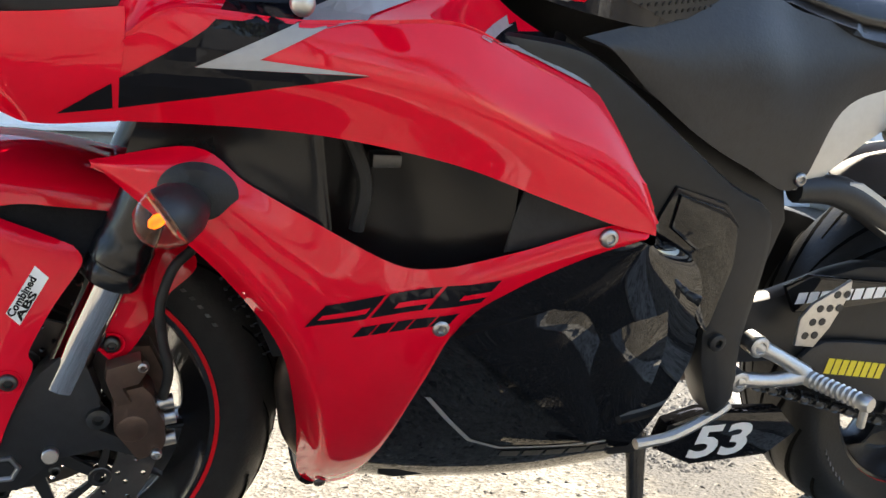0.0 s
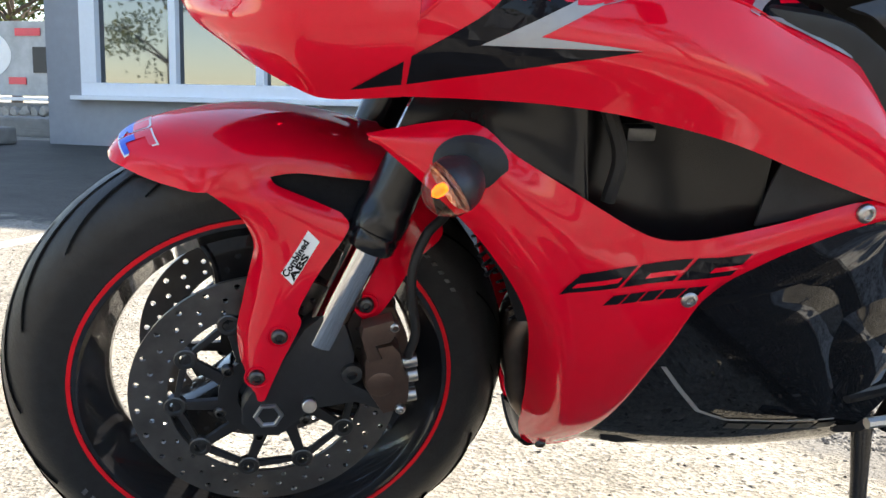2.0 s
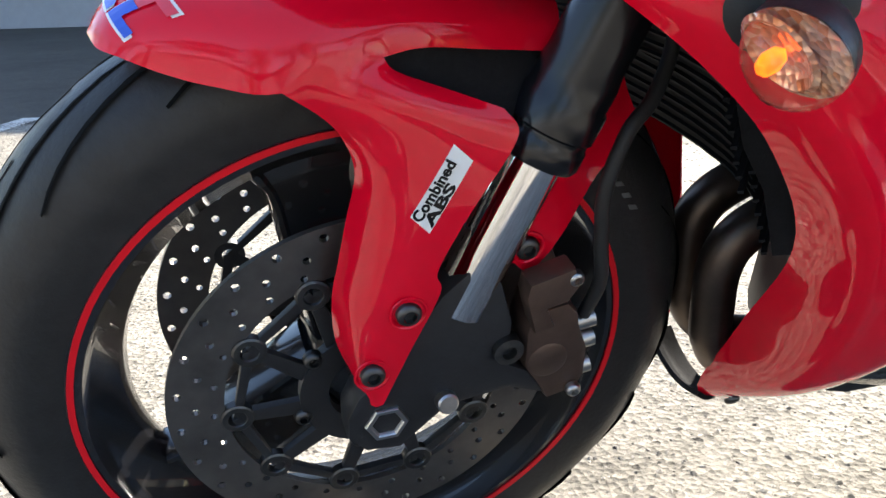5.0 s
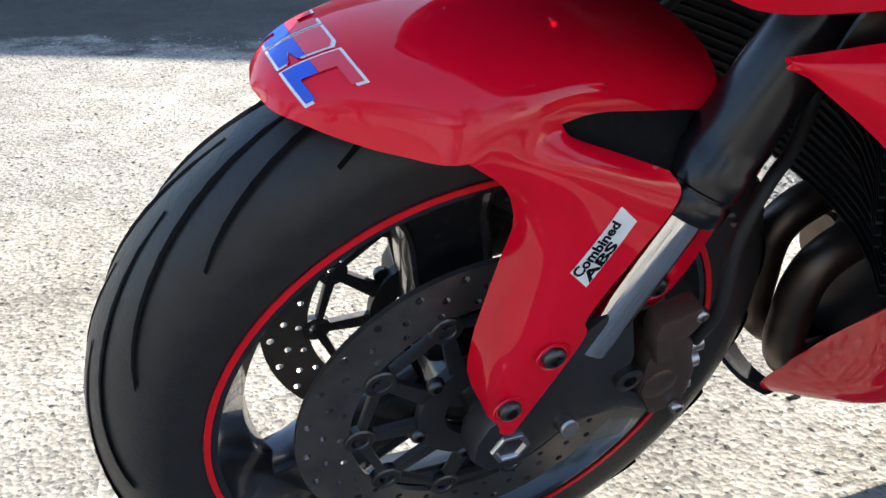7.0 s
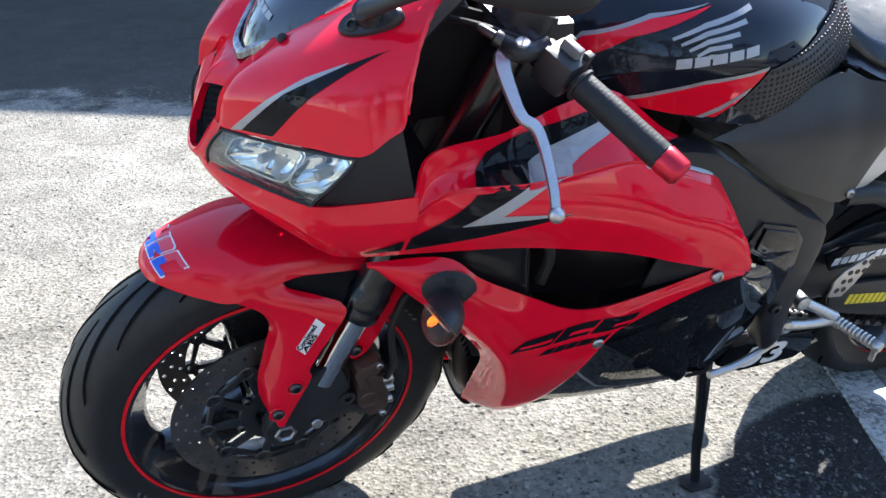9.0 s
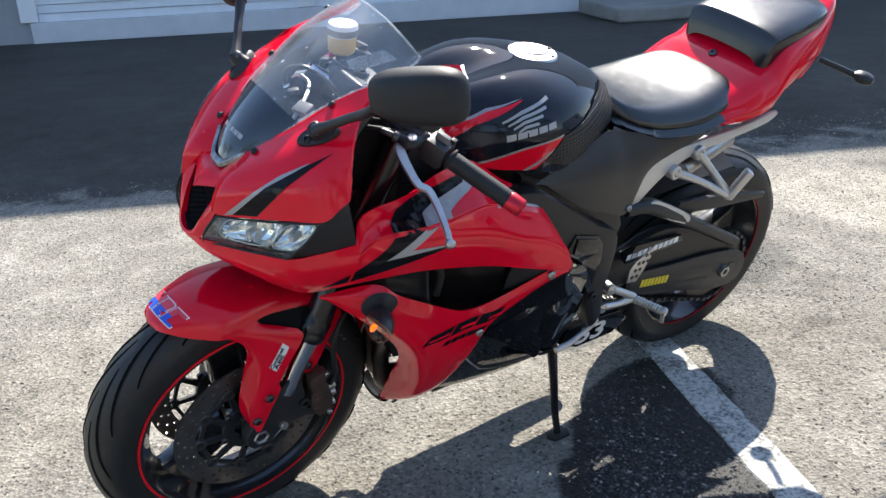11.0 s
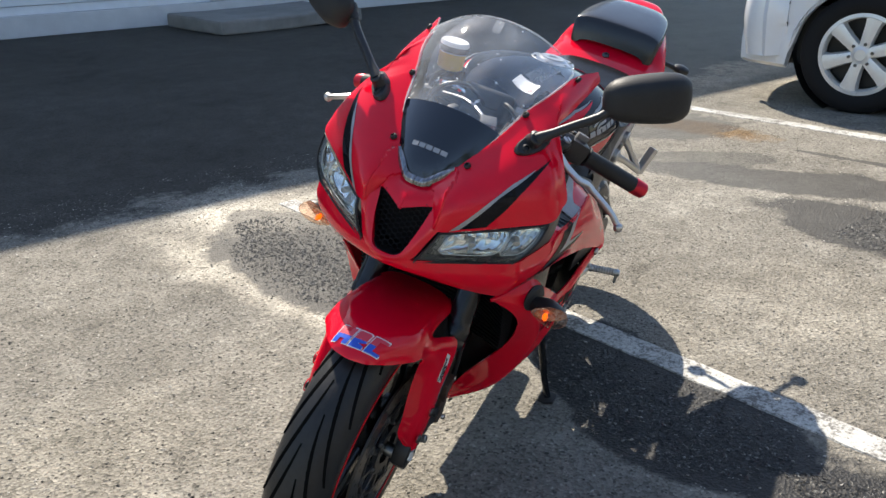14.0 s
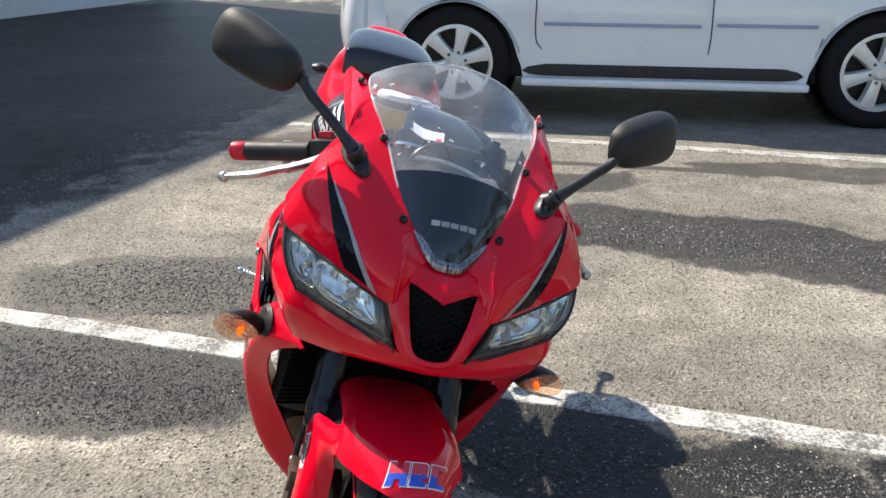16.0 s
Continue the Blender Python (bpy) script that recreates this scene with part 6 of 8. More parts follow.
# -- handlebars, levers, mirrors, controls --
for s, side in SIDES:
    yy = lambda p: Vector((p[0], p[1] * (1 if s < 0 else -1), p[2]))
    bar = part("handlebar", steered(rod(yy((0.262, -0.098, 0.958)), yy((0.372, -0.318, 0.875)), 0.011)), SATIN_BLACK, bike, "black clip-on handlebar with rubber grip")
    part("bar_clamp", steered(lathe([(0.030, -0.02), (0.038, -0.02), (0.038, 0.02), (0.030, 0.02)], 24, aim(yy((0.294, -0.102, 0.95)), yy((0.304, -0.102, 0.975))), None, True)), SATIN_BLACK, bar)
    a, b = Vector((0.318, -0.205, 0.918)), Vector((0.374, -0.309, 0.878))
    prof, L = [(0.011, 0.0), (0.0185, 0.0), (0.0205, 0.002), (0.0205, 0.005)], (b - a).length
    for k in range(22):
        t = 0.006 + k * (L - 0.012) / 22
        prof += [(0.0169, t), (0.0170, t + 0.002), (0.01675, t + 0.0035)]
    prof += [(0.017, L), (0.011, L)]
    part("grip", steered(lathe(prof, 24, aim(yy(a), yy(b)))), SOFT_BLACK, bar, "black ribbed rubber grip")
    d = (b - a).normalized()
    part("bar_end", steered(lathe([(0.011, 0), (0.0165, 0.0), (0.0175, 0.002), (0.0165, 0.026), (0.013, 0.030), (0, 0.030)], 24, aim(yy(b + d * 0.001), yy(b + d * 0.05)))), RED_METAL, bar, "red anodised bar end")
    # switch block
    M = aim(yy(a - d * 0.045), yy(b))
    part("switch_block", steered(box((0.050, 0.046, 0.046), (0, 0.018, 0), 0.010, M)), SATIN_BLACK, bar, "black switch block")
    part("switch_rocker", steered(box((0.012, 0.026, 0.016), (0.0, 0.018, 0.027), 0.003, M)), GREY_PLUG if s < 0 else RED_METAL, bar, "grey switch lever")
    for k in (-0.012, 0.016):
        part("switch_button", steered(box((0.012, 0.010, 0.008), (0.016 if s > 0 else -0.016, 0.018 + k, 0.024), 0.002, M)), GREY_PLASTIC, bar)
    # lever with a round ball end
    if s < 0:
        lv = [(0.272, -0.152, 0.940), (0.252, -0.160, 0.933), (0.2455, -0.171, 0.9255), (0.248, -0.194, 0.906), (0.251, -0.2235, 0.890), (0.262, -0.238, 0.8845), (0.266, -0.254, 0.873), (0.264, -0.280, 0.859), (0.261, -0.303, 0.845), (0.259, -0.322, 0.8265)]
    else:
        lv = [(0.300, -0.150, 0.940), (0.280, -0.168, 0.936), (0.262, -0.186, 0.930), (0.248, -0.210, 0.918), (0.239, -0.238, 0.905), (0.236, -0.258, 0.897), (0.228, -0.285, 0.886), (0.231, -0.304, 0.878), (0.238, -0.322, 0.870), (0.252, -0.340, 0.860)]
    # a flat blade, broad at its root and nearly round at the ball
    line, bm, rings = catmull([yy(p) for p in lv], 5), bmesh.new(), []
    for i, q in enumerate(line):
        f = i / (len(line) - 1)
        tan = (line[min(i + 1, len(line) - 1)] - line[max(i - 1, 0)]).normalized()
        flat_n = yy((-0.25, -0.35, 0.9)).normalized()
        side = tan.cross(flat_n).normalized()
        flat_n = side.cross(tan).normalized()
        wide = 0.0125 - 0.0050 * min(1, f / 0.40) - 0.0022 * max(0, (f - 0.4) / 0.6)
        deep = 0.0040 + 0.0008 * f
        rings.append([bm.verts.new(q + side * wide * cx + flat_n * deep * cz) for cx, cz in ((1.0, 0.35), (0.80, 0.95), (0.3, 1.0), (-0.3, 1.0), (-0.80, 0.95), (-1.0, 0.35), (-1.0, -0.35), (-0.8, -0.95), (0.8, -0.95), (1.0, -0.35))])
    for p, q in zip(rings[:-1], rings[1:]):
        for k in range(10):
            bm.faces.new((p[k], p[(k + 1) % 10], q[(k + 1) % 10], q[k]))
    bm.faces.new(rings[0]), bm.faces.new(rings[-1][::-1])
    bmesh.ops.create_uvsphere(bm, u_segments=14, v_segments=10, radius=0.0095, matrix=Matrix.Translation(yy(lv[-1])))
    part("lever", bm, ALUMINIUM, bar, "polished aluminium lever with ball end")
    # perch: a cast arm that holds the lever's pivot, clamped round the bar
    piv = yy((0.2665, -0.170, 0.9415)) if s < 0 else yy((0.292, -0.160, 0.942))
    hold = yy((0.300, -0.168, 0.944)) if s < 0 else yy((0.300, -0.172, 0.944))
    arm_bm = tube([piv + Vector((-0.012, -s * 0.022, 0.002)), piv + Vector((-0.004, 0, -0.001)), piv.lerp(hold, 0.5) + Vector((0, 0, -0.003)), hold], [0.009, 0.0125, 0.0115, 0.013], 10, 5)
    part("lever_perch", arm_bm, SATIN_BLACK, bar, "black cast lever perch")
    part("perch_clamp", steered(lathe([(0.0, 0.0), (0.0185, 0.0), (0.0195, 0.002), (0.0195, 0.022), (0.0185, 0.024), (0.0, 0.024)], 20, aim(yy((0.292, -0.158, 0.935)), yy((0.372, -0.318, 0.875))))), SATIN_BLACK, bar)
    up_n = Vector((-0.2, s * 0.3, 0.93)).normalized()
    pin = lathe([(0.0, 0.0), (0.0085, 0.0), (0.0085, 0.0030), (0.0070, 0.0042), (0.0, 0.0042)], 18, aim(piv + up_n * 0.0105, piv + up_n))
    part("perch_bolt", pin, STEEL, bar, "steel pivot screw with a slot")
    part("screw_slot", box((0.0020, 0.0012, 0.0150), (0, 0.0042, 0), 0.0, aim(piv + up_n * 0.0105, piv + up_n)), DARK_STEEL, bar)
    if s < 0:
        part("cable_adjuster", lathe([(0.0, 0.0), (0.008, 0.0), (0.0095, 0.003), (0.0095, 0.010), (0.006, 0.012), (0.006, 0.030), (0.004, 0.034), (0, 0.034)], 16, aim(piv + Vector((-0.014, 0.020, 0.002)), piv + Vector((-0.060, 0.060, 0.020)))), DARK_STEEL, bar, "knurled cable adjuster")
    # mirror
    # an oval foot lies on the cowl, with a raised boss that carries the stalk
    foot_n, foot_u = yy((-0.625, -0.395, 0.674)).normalized(), yy((0.76, -0.50, 0.41)).normalized()
    foot_v = foot_n.cross(foot_u)
    foot_at = yy((0.0826, -0.1453, 0.9781)) + foot_n * 0.003
    F = Matrix(((foot_u.x, foot_n.x, foot_v.x, foot_at.x), (foot_u.y, foot_n.y, foot_v.y, foot_at.y), (foot_u.z, foot_n.z, foot_v.z, foot_at.z), (0, 0, 0, 1)))
    up = 1 if s < 0 else -1
    mir = part("mirror", lathe([(0.0, -0.010), (1.0, -0.010), (1.04, 0.002), (0.93, 0.0065), (0.0, 0.0075)], 32, F @ Matrix.Translation((0.018, 0, up * 0.003)) @ Matrix.Diagonal((0.036, 1, 0.0165, 1))), SATIN_BLACK, bike, "black mirror on a slim stalk")
    boss = yy((0.0879, -0.1542, 1.0080))
    root = foot_at + foot_u * 0.020 + foot_v * up * 0.006
    part("mirror_joint", lathe([(0.017, 0.0), (0.0145, 0.008), (0.0125, 0.014), (0.0125, 0.022), (0.0105, 0.0245), (0.0, 0.025)], 20, aim(root, root + foot_n)), SATIN_BLACK, mir, "black round mirror joint")
    knee = root + foot_n * 0.017
    part("mirror_stalk", tube([knee, knee.lerp(yy((0.122, -0.225, 1.052)), 0.35), yy((0.122, -0.225, 1.052)), yy((0.150, -0.275, 1.082))], [0.0115, 0.0082, 0.0078, 0.0125], 12, 6), SATIN_BLACK, mir)
    part("stalk_boot", lathe([(0.009, 0.0), (0.0120, 0.004), (0.0105, 0.008), (0.0130, 0.012), (0.0115, 0.017), (0.0140, 0.022), (0.016, 0.034), (0.0, 0.036)], 18, aim(yy((0.135, -0.248, 1.066)), yy((0.150, -0.275, 1.082)))), SOFT_BLACK, mir, "rubber boot of the stalk")
    part("mirror_screw", bolt(foot_at + foot_n * 0.006, foot_n, 0.0075, 0.004), SOFT_BLACK, mir)
    part("mirror_screw", bolt(boss, foot_n, 0.0085, 0.005), DARK_STEEL, mir, "dark steel pivot bolt")
    ctr, ax, upv = yy((0.180 if s < 0 else 0.170, -0.301 if s < 0 else -0.324, 1.099 if s < 0 else 1.086)), yy((0.090, -0.124, 0.034)).normalized(), Vector((0.10, 0, 1))
    upv = (upv - ax * upv.dot(ax)).normalized()
    dep = ax.cross(upv)
    if dep.x > 0:
        dep = -dep
    bm = bmesh.new()
    rings = []
    for i in range(13):
        v = i / 12 * math.pi
        ring = []
        for j in range(28):
            u = 2 * math.pi * j / 28
            cs, sn = math.cos(u), math.sin(u)
            e = 0.62
            x = abs(cs) ** e * (1 if cs > 0 else -1)
            y2 = abs(sn) ** e * (1 if sn > 0 else -1)
            taper = 1 - 0.13 * -x * (1 if y2 < 0 else 0.8)
            rr = math.sin(v) ** 0.55 if v <= math.pi / 2 else 1.0 - 0.02 * (v - math.pi / 2)
            depth = 0.036 * math.cos(v) if v <= math.pi / 2 else -0.008 * (v / (math.pi / 2) - 1)
            ring.append(bm.verts.new(ctr + ax * 0.080 * x * rr + upv * 0.043 * y2 * rr * taper + dep * depth))
        rings.append(ring)
    for p, q in zip(rings[:-1], rings[1:]):
        for j in range(28):
            bm.faces.new((p[j], p[(j + 1) % 28], q[(j + 1) % 28], q[j]))
    bm.faces.new(rings[-1])
    bmesh.ops.remove_doubles(bm, verts=bm.verts, dist=1e-5)
    part("mirror_housing", bm, SOFT_BLACK, mir, "grained black mirror housing")
    # front turn signal: a teardrop cut by a slanting plane into a black body and a clear lens
    sb, st = yy((0.198, -0.214, 0.637)), yy((0.148, -0.305, 0.647))
    sig = part("turn_signal", lathe([(0.033, 0.0), (0.036, 0.004), (0.028, 0.010), (0.0, 0.012)], 28, aim(yy((0.194, -0.2195, 0.648)), yy((0.161, -0.35, 0.663))) @ Matrix.Diagonal((0.98, 1, 0.76, 1))), SOFT_BLACK, bike, "black turn signal with lit amber lens")
    sq = aim(sb, st) @ Matrix.Diagonal((1.0, 1, 1.02, 1))
    drop = [(0.012, 0.0), (0.013, 0.012), (0.0185, 0.024), (0.0240, 0.040), (0.0262, 0.055), (0.0250, 0.071), (0.0200, 0.086), (0.012, 0.098), (0.0045, 0.104), (0.0, 0.105)]
    cut_at, cut_no = sq @ Vector((0, 0.052, 0)) + Vector((-0.006, 0, 0)), Vector((-0.80, s * 0.20, -0.52)).normalized()
    body, lens_bm = lathe(drop, 32, sq), lathe(drop, 32, sq)
    for b, inner in ((body, False), (lens_bm, True)):
        bmesh.ops.bisect_plane(b, geom=b.verts[:] + b.edges[:] + b.faces[:], plane_co=cut_at, plane_no=cut_no, clear_inner=inner, clear_outer=not inner)
    rim = [e for e in body.edges if e.is_boundary]
    bmesh.ops.holes_fill(body, edges=rim)
    part("signal_body", body, SATIN_BLACK, sig, "black rear shell")
    face = lens_bm.copy()
    made = bmesh.ops.holes_fill(face, edges=[e for e in face.edges if e.is_boundary])["faces"]
    bmesh.ops.delete(face, geom=[q for q in face.faces if q not in made], context="FACES")
    bmesh.ops.translate(face, vec=cut_no * 0.0008, verts=face.verts)
    part("signal_plate", face, SIGNAL_MIRROR, sig, "silvered reflector plate")
    part("signal_mirror", lathe([(0.0238, 0.0), (0.021, 0.0015), (0.012, -0.004), (0, -0.005)], 24, aim(cut_at + cut_no * 0.004, cut_at + cut_no) @ Matrix.Diagonal((1, 1, 1.0, 1))), SIGNAL_MIRROR, sig, "silvered reflector")
    part("signal_bulb", lathe([(0, -0.004), (0.0045, 0.0), (0.0058, 0.006), (0.0042, 0.012), (0, 0.015)], 18, aim(cut_at + cut_no * 0.004, cut_at + cut_no)), AMBER_BULB, sig, "lit amber bulb")
    ln = part("signal_lens", lens_bm, AMBER_LENS, sig, "clear amber-tinted lens")
    ln.visible_shadow = False

# clutch cable, hoses and cockpit
part("clutch_cable", tube([(0.275, -0.150, 0.945), (0.225, -0.110, 0.950), (0.20, -0.05, 0.93), (0.24, 0.03, 0.86), (0.35, 0.06, 0.78)], 0.0042, 8, 8), SOFT_BLACK, bike, "black control cable")
part("wiring_loop", tube([(0.16, -0.09, 0.90), (0.18, -0.10, 0.97), (0.215, -0.05, 0.99), (0.25, -0.06, 0.93), (0.31, -0.08, 0.86)], 0.005, 8, 8), SOFT_BLACK, bike, "black cable")
cock = part("instrument_panel", box((0.045, 0.105, 0.062), (0, 0, 0), 0.012, pose(0.225, -0.012, 0.972, 0, 35, 0), None, 3), SATIN_BLACK, bike, "black instrument panel with round tachometer")
part("display", box((0.004, 0.072, 0.040), (0.0225, 0.0, 0.002), 0.003, pose(0.225, -0.012, 0.972, 0, 35, 0)), GREY_PLASTIC, cock, "grey display")
part("display_glass", box((0.003, 0.060, 0.028), (-0.0225, 0.0, 0.004), 0.002, pose(0.225, -0.012, 0.972, 0, 35, 0)), DIAL, cock, "dark glossy front of the display")
part("tachometer", lathe([(0.0, 0.0), (0.036, 0.0), (0.039, 0.006), (0.036, 0.030), (0.030, 0.038), (0, 0.040)], 32, aim((0.205, 0.062, 0.950), (0.255, 0.062, 1.02))), DIAL, cock, "round dark tachometer")
part("tachometer_ring", lathe([(0.0385, 0.026), (0.041, 0.030), (0.0385, 0.036), (0.036, 0.032)], 36, aim((0.205, 0.062, 0.950), (0.255, 0.062, 1.02)), None, True), CHROME, cock, "bright tachometer ring")
part("plug", box((0.026, 0.030, 0.012), (0, 0, 0), 0.002, pose(0.115, -0.058, 0.980, 0, -20, 25)), GREY_PLUG, bike, "pale plastic plug behind the screen")
part("plug", box((0.020, 0.014, 0.012), (0, 0, 0), 0.002, pose(0.135, 0.020, 0.975, 0, -10, -20)), GREY_PLASTIC, bike, "grey plastic plug behind the screen")
part("screen_stay", tube([(0.085, -0.070, 0.962), (0.125, -0.040, 0.985), (0.160, 0.010, 0.990), (0.170, 0.060, 0.985)], 0.004, 8, 5), STEEL, bike, "bent steel screen stay")
part("cable_loop", tube([(0.150, 0.075, 0.950), (0.140, 0.060, 1.000), (0.160, 0.020, 1.018), (0.200, -0.010, 0.985), (0.215, -0.030, 0.940)], 0.0038, 8, 7), DARK_STEEL, bike, "dark sheathed cable")
part("ignition_switch", rod((0.245, 0, 0.950), (0.262, 0, 0.985), 0.020), DARK_STEEL, bike)
res = part("fluid_reservoir", lathe([(0, 0), (0.022, 0), (0.026, 0.004), (0.027, 0.030), (0.027, 0.034), (0, 0.034)], 28, pose(0.272, 0.098, 1.003, -90, 0, 0) @ Matrix.Diagonal((1, -1, 1, 1))), AMBER, bike, "amber brake fluid reservoir with white cap")
part("reservoir_cap", lathe([(0.0, 0.034), (0.028, 0.034), (0.029, 0.038), (0.029, 0.052), (0.026, 0.056), (0, 0.056)], 28, pose(0.272, 0.098, 1.003, -90, 0, 0) @ Matrix.Diagonal((1, -1, 1, 1))), WHITE_DECAL, res, "white cap with dark rim")
part("reservoir_band", lathe([(0.0292, 0.036), (0.0300, 0.037), (0.0300, 0.047), (0.0292, 0.048)], 28, pose(0.272, 0.098, 1.003, -90, 0, 0) @ Matrix.Diagonal((1, -1, 1, 1)), None, True), SATIN_BLACK, res)
part("reservoir_arm", rod((0.272, 0.098, 1.004), (0.29, 0.15, 0.955), 0.006), SATIN_BLACK, res)

# -- engine bay seen through gaps --
# the radiator is bowed round the wheel, its sides further forward than its middle
def bowed(y, z):
    return Vector((0.250 + (0.66 - z) * 0.40 - 2.75 * y * y, y, z + (0.9 * y * y if z < 0.5 else 0)))


bow = [-0.168 + 0.336 * k / 8 for k in range(9)]
part("radiator", sheet([[bowed(y, z) + Vector((0.006, 0, 0)) for y in bow] for z in (0.66, 0.60, 0.54, 0.48, 0.425)], 0.026, (-1, 0, 0)), FIN, bike, "black radiator core")
for k in range(21):
    z = 0.652 - 0.0112 * k
    part("radiator_fin", sheet([[bowed(y, z + dz) - Vector((0.003, 0, 0)) for y in bow] for dz in (-0.0012, 0.0012)], 0.004, (-1, 0, 0)), FIN, bike)

part("engine_block", box((0.27, 0.32, 0.30), (0.605, 0.0, 0.46), 0.04), FRAME_BLACK, bike, "black engine block")
part("crankcase_cover", lathe([(0, 0), (0.085, 0), (0.10, -0.012), (0.10, -0.05), (0, -0.05)], 36, aim((0.66, -0.16, 0.43), (0.66, -1, 0.43))), FRAME_BLACK, bike)
for y, back in ((-0.064, 0.0), (0.0, 0.008)):
    part("exhaust_header", tube([(0.420 + back, y, 0.440), (0.356 + back, y, 0.416), (0.322 + back, y, 0.394), (0.311 + back, y, 0.366), (0.315 + back, y * 0.98, 0.325), (0.325 + back, y * 0.95, 0.280), (0.360 + back, y * 0.8, 0.240), (0.430, y * 0.6, 0.222), (0.55, y * 0.4, 0.23)], 0.0195, 16, 6), EXHAUST, bike, "heat-stained exhaust header pipe")
    part("header_collar", lathe([(0.0198, 0.0), (0.0225, 0.001), (0.0225, 0.009), (0.0198, 0.010)], 20, aim((0.356 + back, y, 0.416), (0.420 + back, y, 0.440)), None, True), DARK_STEEL, bike, "dark collar on the header pipe")
part("exhaust_collector", tube([(0.50, 0.09, 0.258), (0.70, 0.09, 0.256), (0.90, 0.10, 0.250), (1.02, 0.105, 0.250)], [0.036, 0.041, 0.041, 0.034], 18, 5), EXHAUST, bike, "heat-stained collector under the engine")
part("oil_sump", box((0.30, 0.15, 0.17), (0.555, -0.055, 0.325), 0.03), FRAME_BLACK, bike, "black sump behind the header pipes")
part("engine_core", box((0.14, 0.20, 0.30), (0.36, 0, 0.74), 0.03), FRAME_BLACK, bike)

# -- frame and rear --
for s, side in SIDES:
    part("frame_spar", prism([(0.470, 0.800), (0.552, 0.790), (0.601, 0.766), (0.681, 0.712), (0.770, 0.652), (0.828, 0.622), (0.842, 0.560), (0.836, 0.454), (0.845, 0.373), (0.815, 0.350), (0.780, 0.430), (0.765, 0.520), (0.735, 0.575), (0.66, 0.610), (0.56, 0.690), (0.46, 0.720)], s * 0.150, s * 0.200, 0.012, None, None, 3), FRAME_BLACK, bike, "black twin-spar frame")
    part("frame_inner", prism([(0.56, 0.795), (0.66, 0.745), (0.882, 0.640), (0.90, 0.590), (0.87, 0.45), (0.76, 0.45), (0.70, 0.60), (0.55, 0.69)], s * 0.115, s * 0.146, 0.006), FRAME_BLACK, bike, "black inner frame casting")
    part("pivot_cover", prism([(0.677, 0.621), (0.691, 0.653), (0.761, 0.634), (0.784, 0.607), (0.790, 0.558), (0.775, 0.470), (0.742, 0.500), (0.722, 0.570), (0.669, 0.594)], s * 0.188, s * 0.206, 0.007), GLOSS_BLACK, bike, "gloss black pivot cover")
    part("cover_facet", prism([(0.694, 0.645), (0.756, 0.628), (0.766, 0.590), (0.728, 0.580), (0.690, 0.606)], s * 0.203, s * 0.211, 0.004), GLOSS_BLACK, bike, "raised gloss black facet")
    part("frame_bolt", lathe([(0.011, 0), (0.011, 0.006), (0.008, 0.008), (0.005, 0.008), (0.005, 0.003), (0, 0.003)], 20, aim((0.795, s * 0.199, 0.456), (0.795, s, 0.456))), FRAME_BLACK, bike, "black frame bolt")
    rows = [
        [(0.560, -0.186, 0.800), (0.590, -0.190, 0.790), (0.640, -0.186, 0.752)],
        [(0.650, -0.172, 0.822), (0.680, -0.190, 0.775), (0.720, -0.184, 0.702)],
        [(0.776, -0.146, 0.856), (0.775, -0.184, 0.780), (0.800, -0.176, 0.665)],
        [(0.850, -0.142, 0.838), (0.860, -0.170, 0.760), (0.884, -0.164, 0.638)],
        [(0.960, -0.150, 0.822), (0.945, -0.162, 0.785), (0.924, -0.160, 0.732)],
        [(1.090, -0.156, 0.818), (1.040, -0.158, 0.794), (0.990, -0.157, 0.762)],
        [(1.140, -0.152, 0.806), (1.120, -0.154, 0.798), (1.080, -0.154, 0.782)],
    ]
    r = [[Vector(p) for p in row] for row in rows]
    if s > 0:
        r = flip(r)
    part("side_cover", sheet(net(r, 6, 6), 0.005, (0, s, 0.1)), SATIN_BLACK, bike, "satin black side cover below the seat")
    yy = lambda p: Vector((p[0], p[1] * (1 if s < 0 else -1), p[2]))
    part("cover_bolt", bolt(yy((0.885, -0.166, 0.650)), (0, s, 0), 0.008, 0.004), STEEL, bike)
    part("fairing_bolt", bolt(yy((0.588, -0.2555, 0.614)), (0, s, 0.05), 0.0095, 0.004), STEEL, bike, "steel fairing bolt")
    part("fairing_bolt", bolt(yy((0.424, -0.2475, 0.517)), (0, s, -0.05), 0.0085, 0.004), STEEL, bike, "steel fairing bolt")
    part("fairing_bolt", bolt(yy((0.352, -0.078, 0.214)), (0, s, -0.6), 0.007, 0.003), DARK_STEEL, bike)
    for q, ax in (((0.019, -0.073, 0.938), (-0.6, -0.3, 0.8)), ((0.137, -0.1135, 1.0215), (-0.5, -0.5, 0.7)), ((0.271, -0.1475, 1.0775), (-0.3, -0.8, 0.5))):
        part("screen_bolt", bolt(yy(q), (ax[0], ax[1] * -s * -1 if s < 0 else -ax[1], ax[2]), 0.0060, 0.004), SOFT_BLACK, bike, "black screen screw")
    # silver subframe wedge
    part("subframe", prism([(0.888, 0.632), (0.902, 0.690), (0.932, 0.738), (0.985, 0.762), (1.06, 0.774), (1.24, 0.788), (1.36, 0.808), (1.34, 0.780), (1.20, 0.758), (1.08, 0.742), (1.00, 0.708), (0.950, 0.668), (0.912, 0.634)], s * 0.144, s * 0.155, 0.005, None, None, 3), SILVER_PAINT, bike, "silver painted subframe rail")
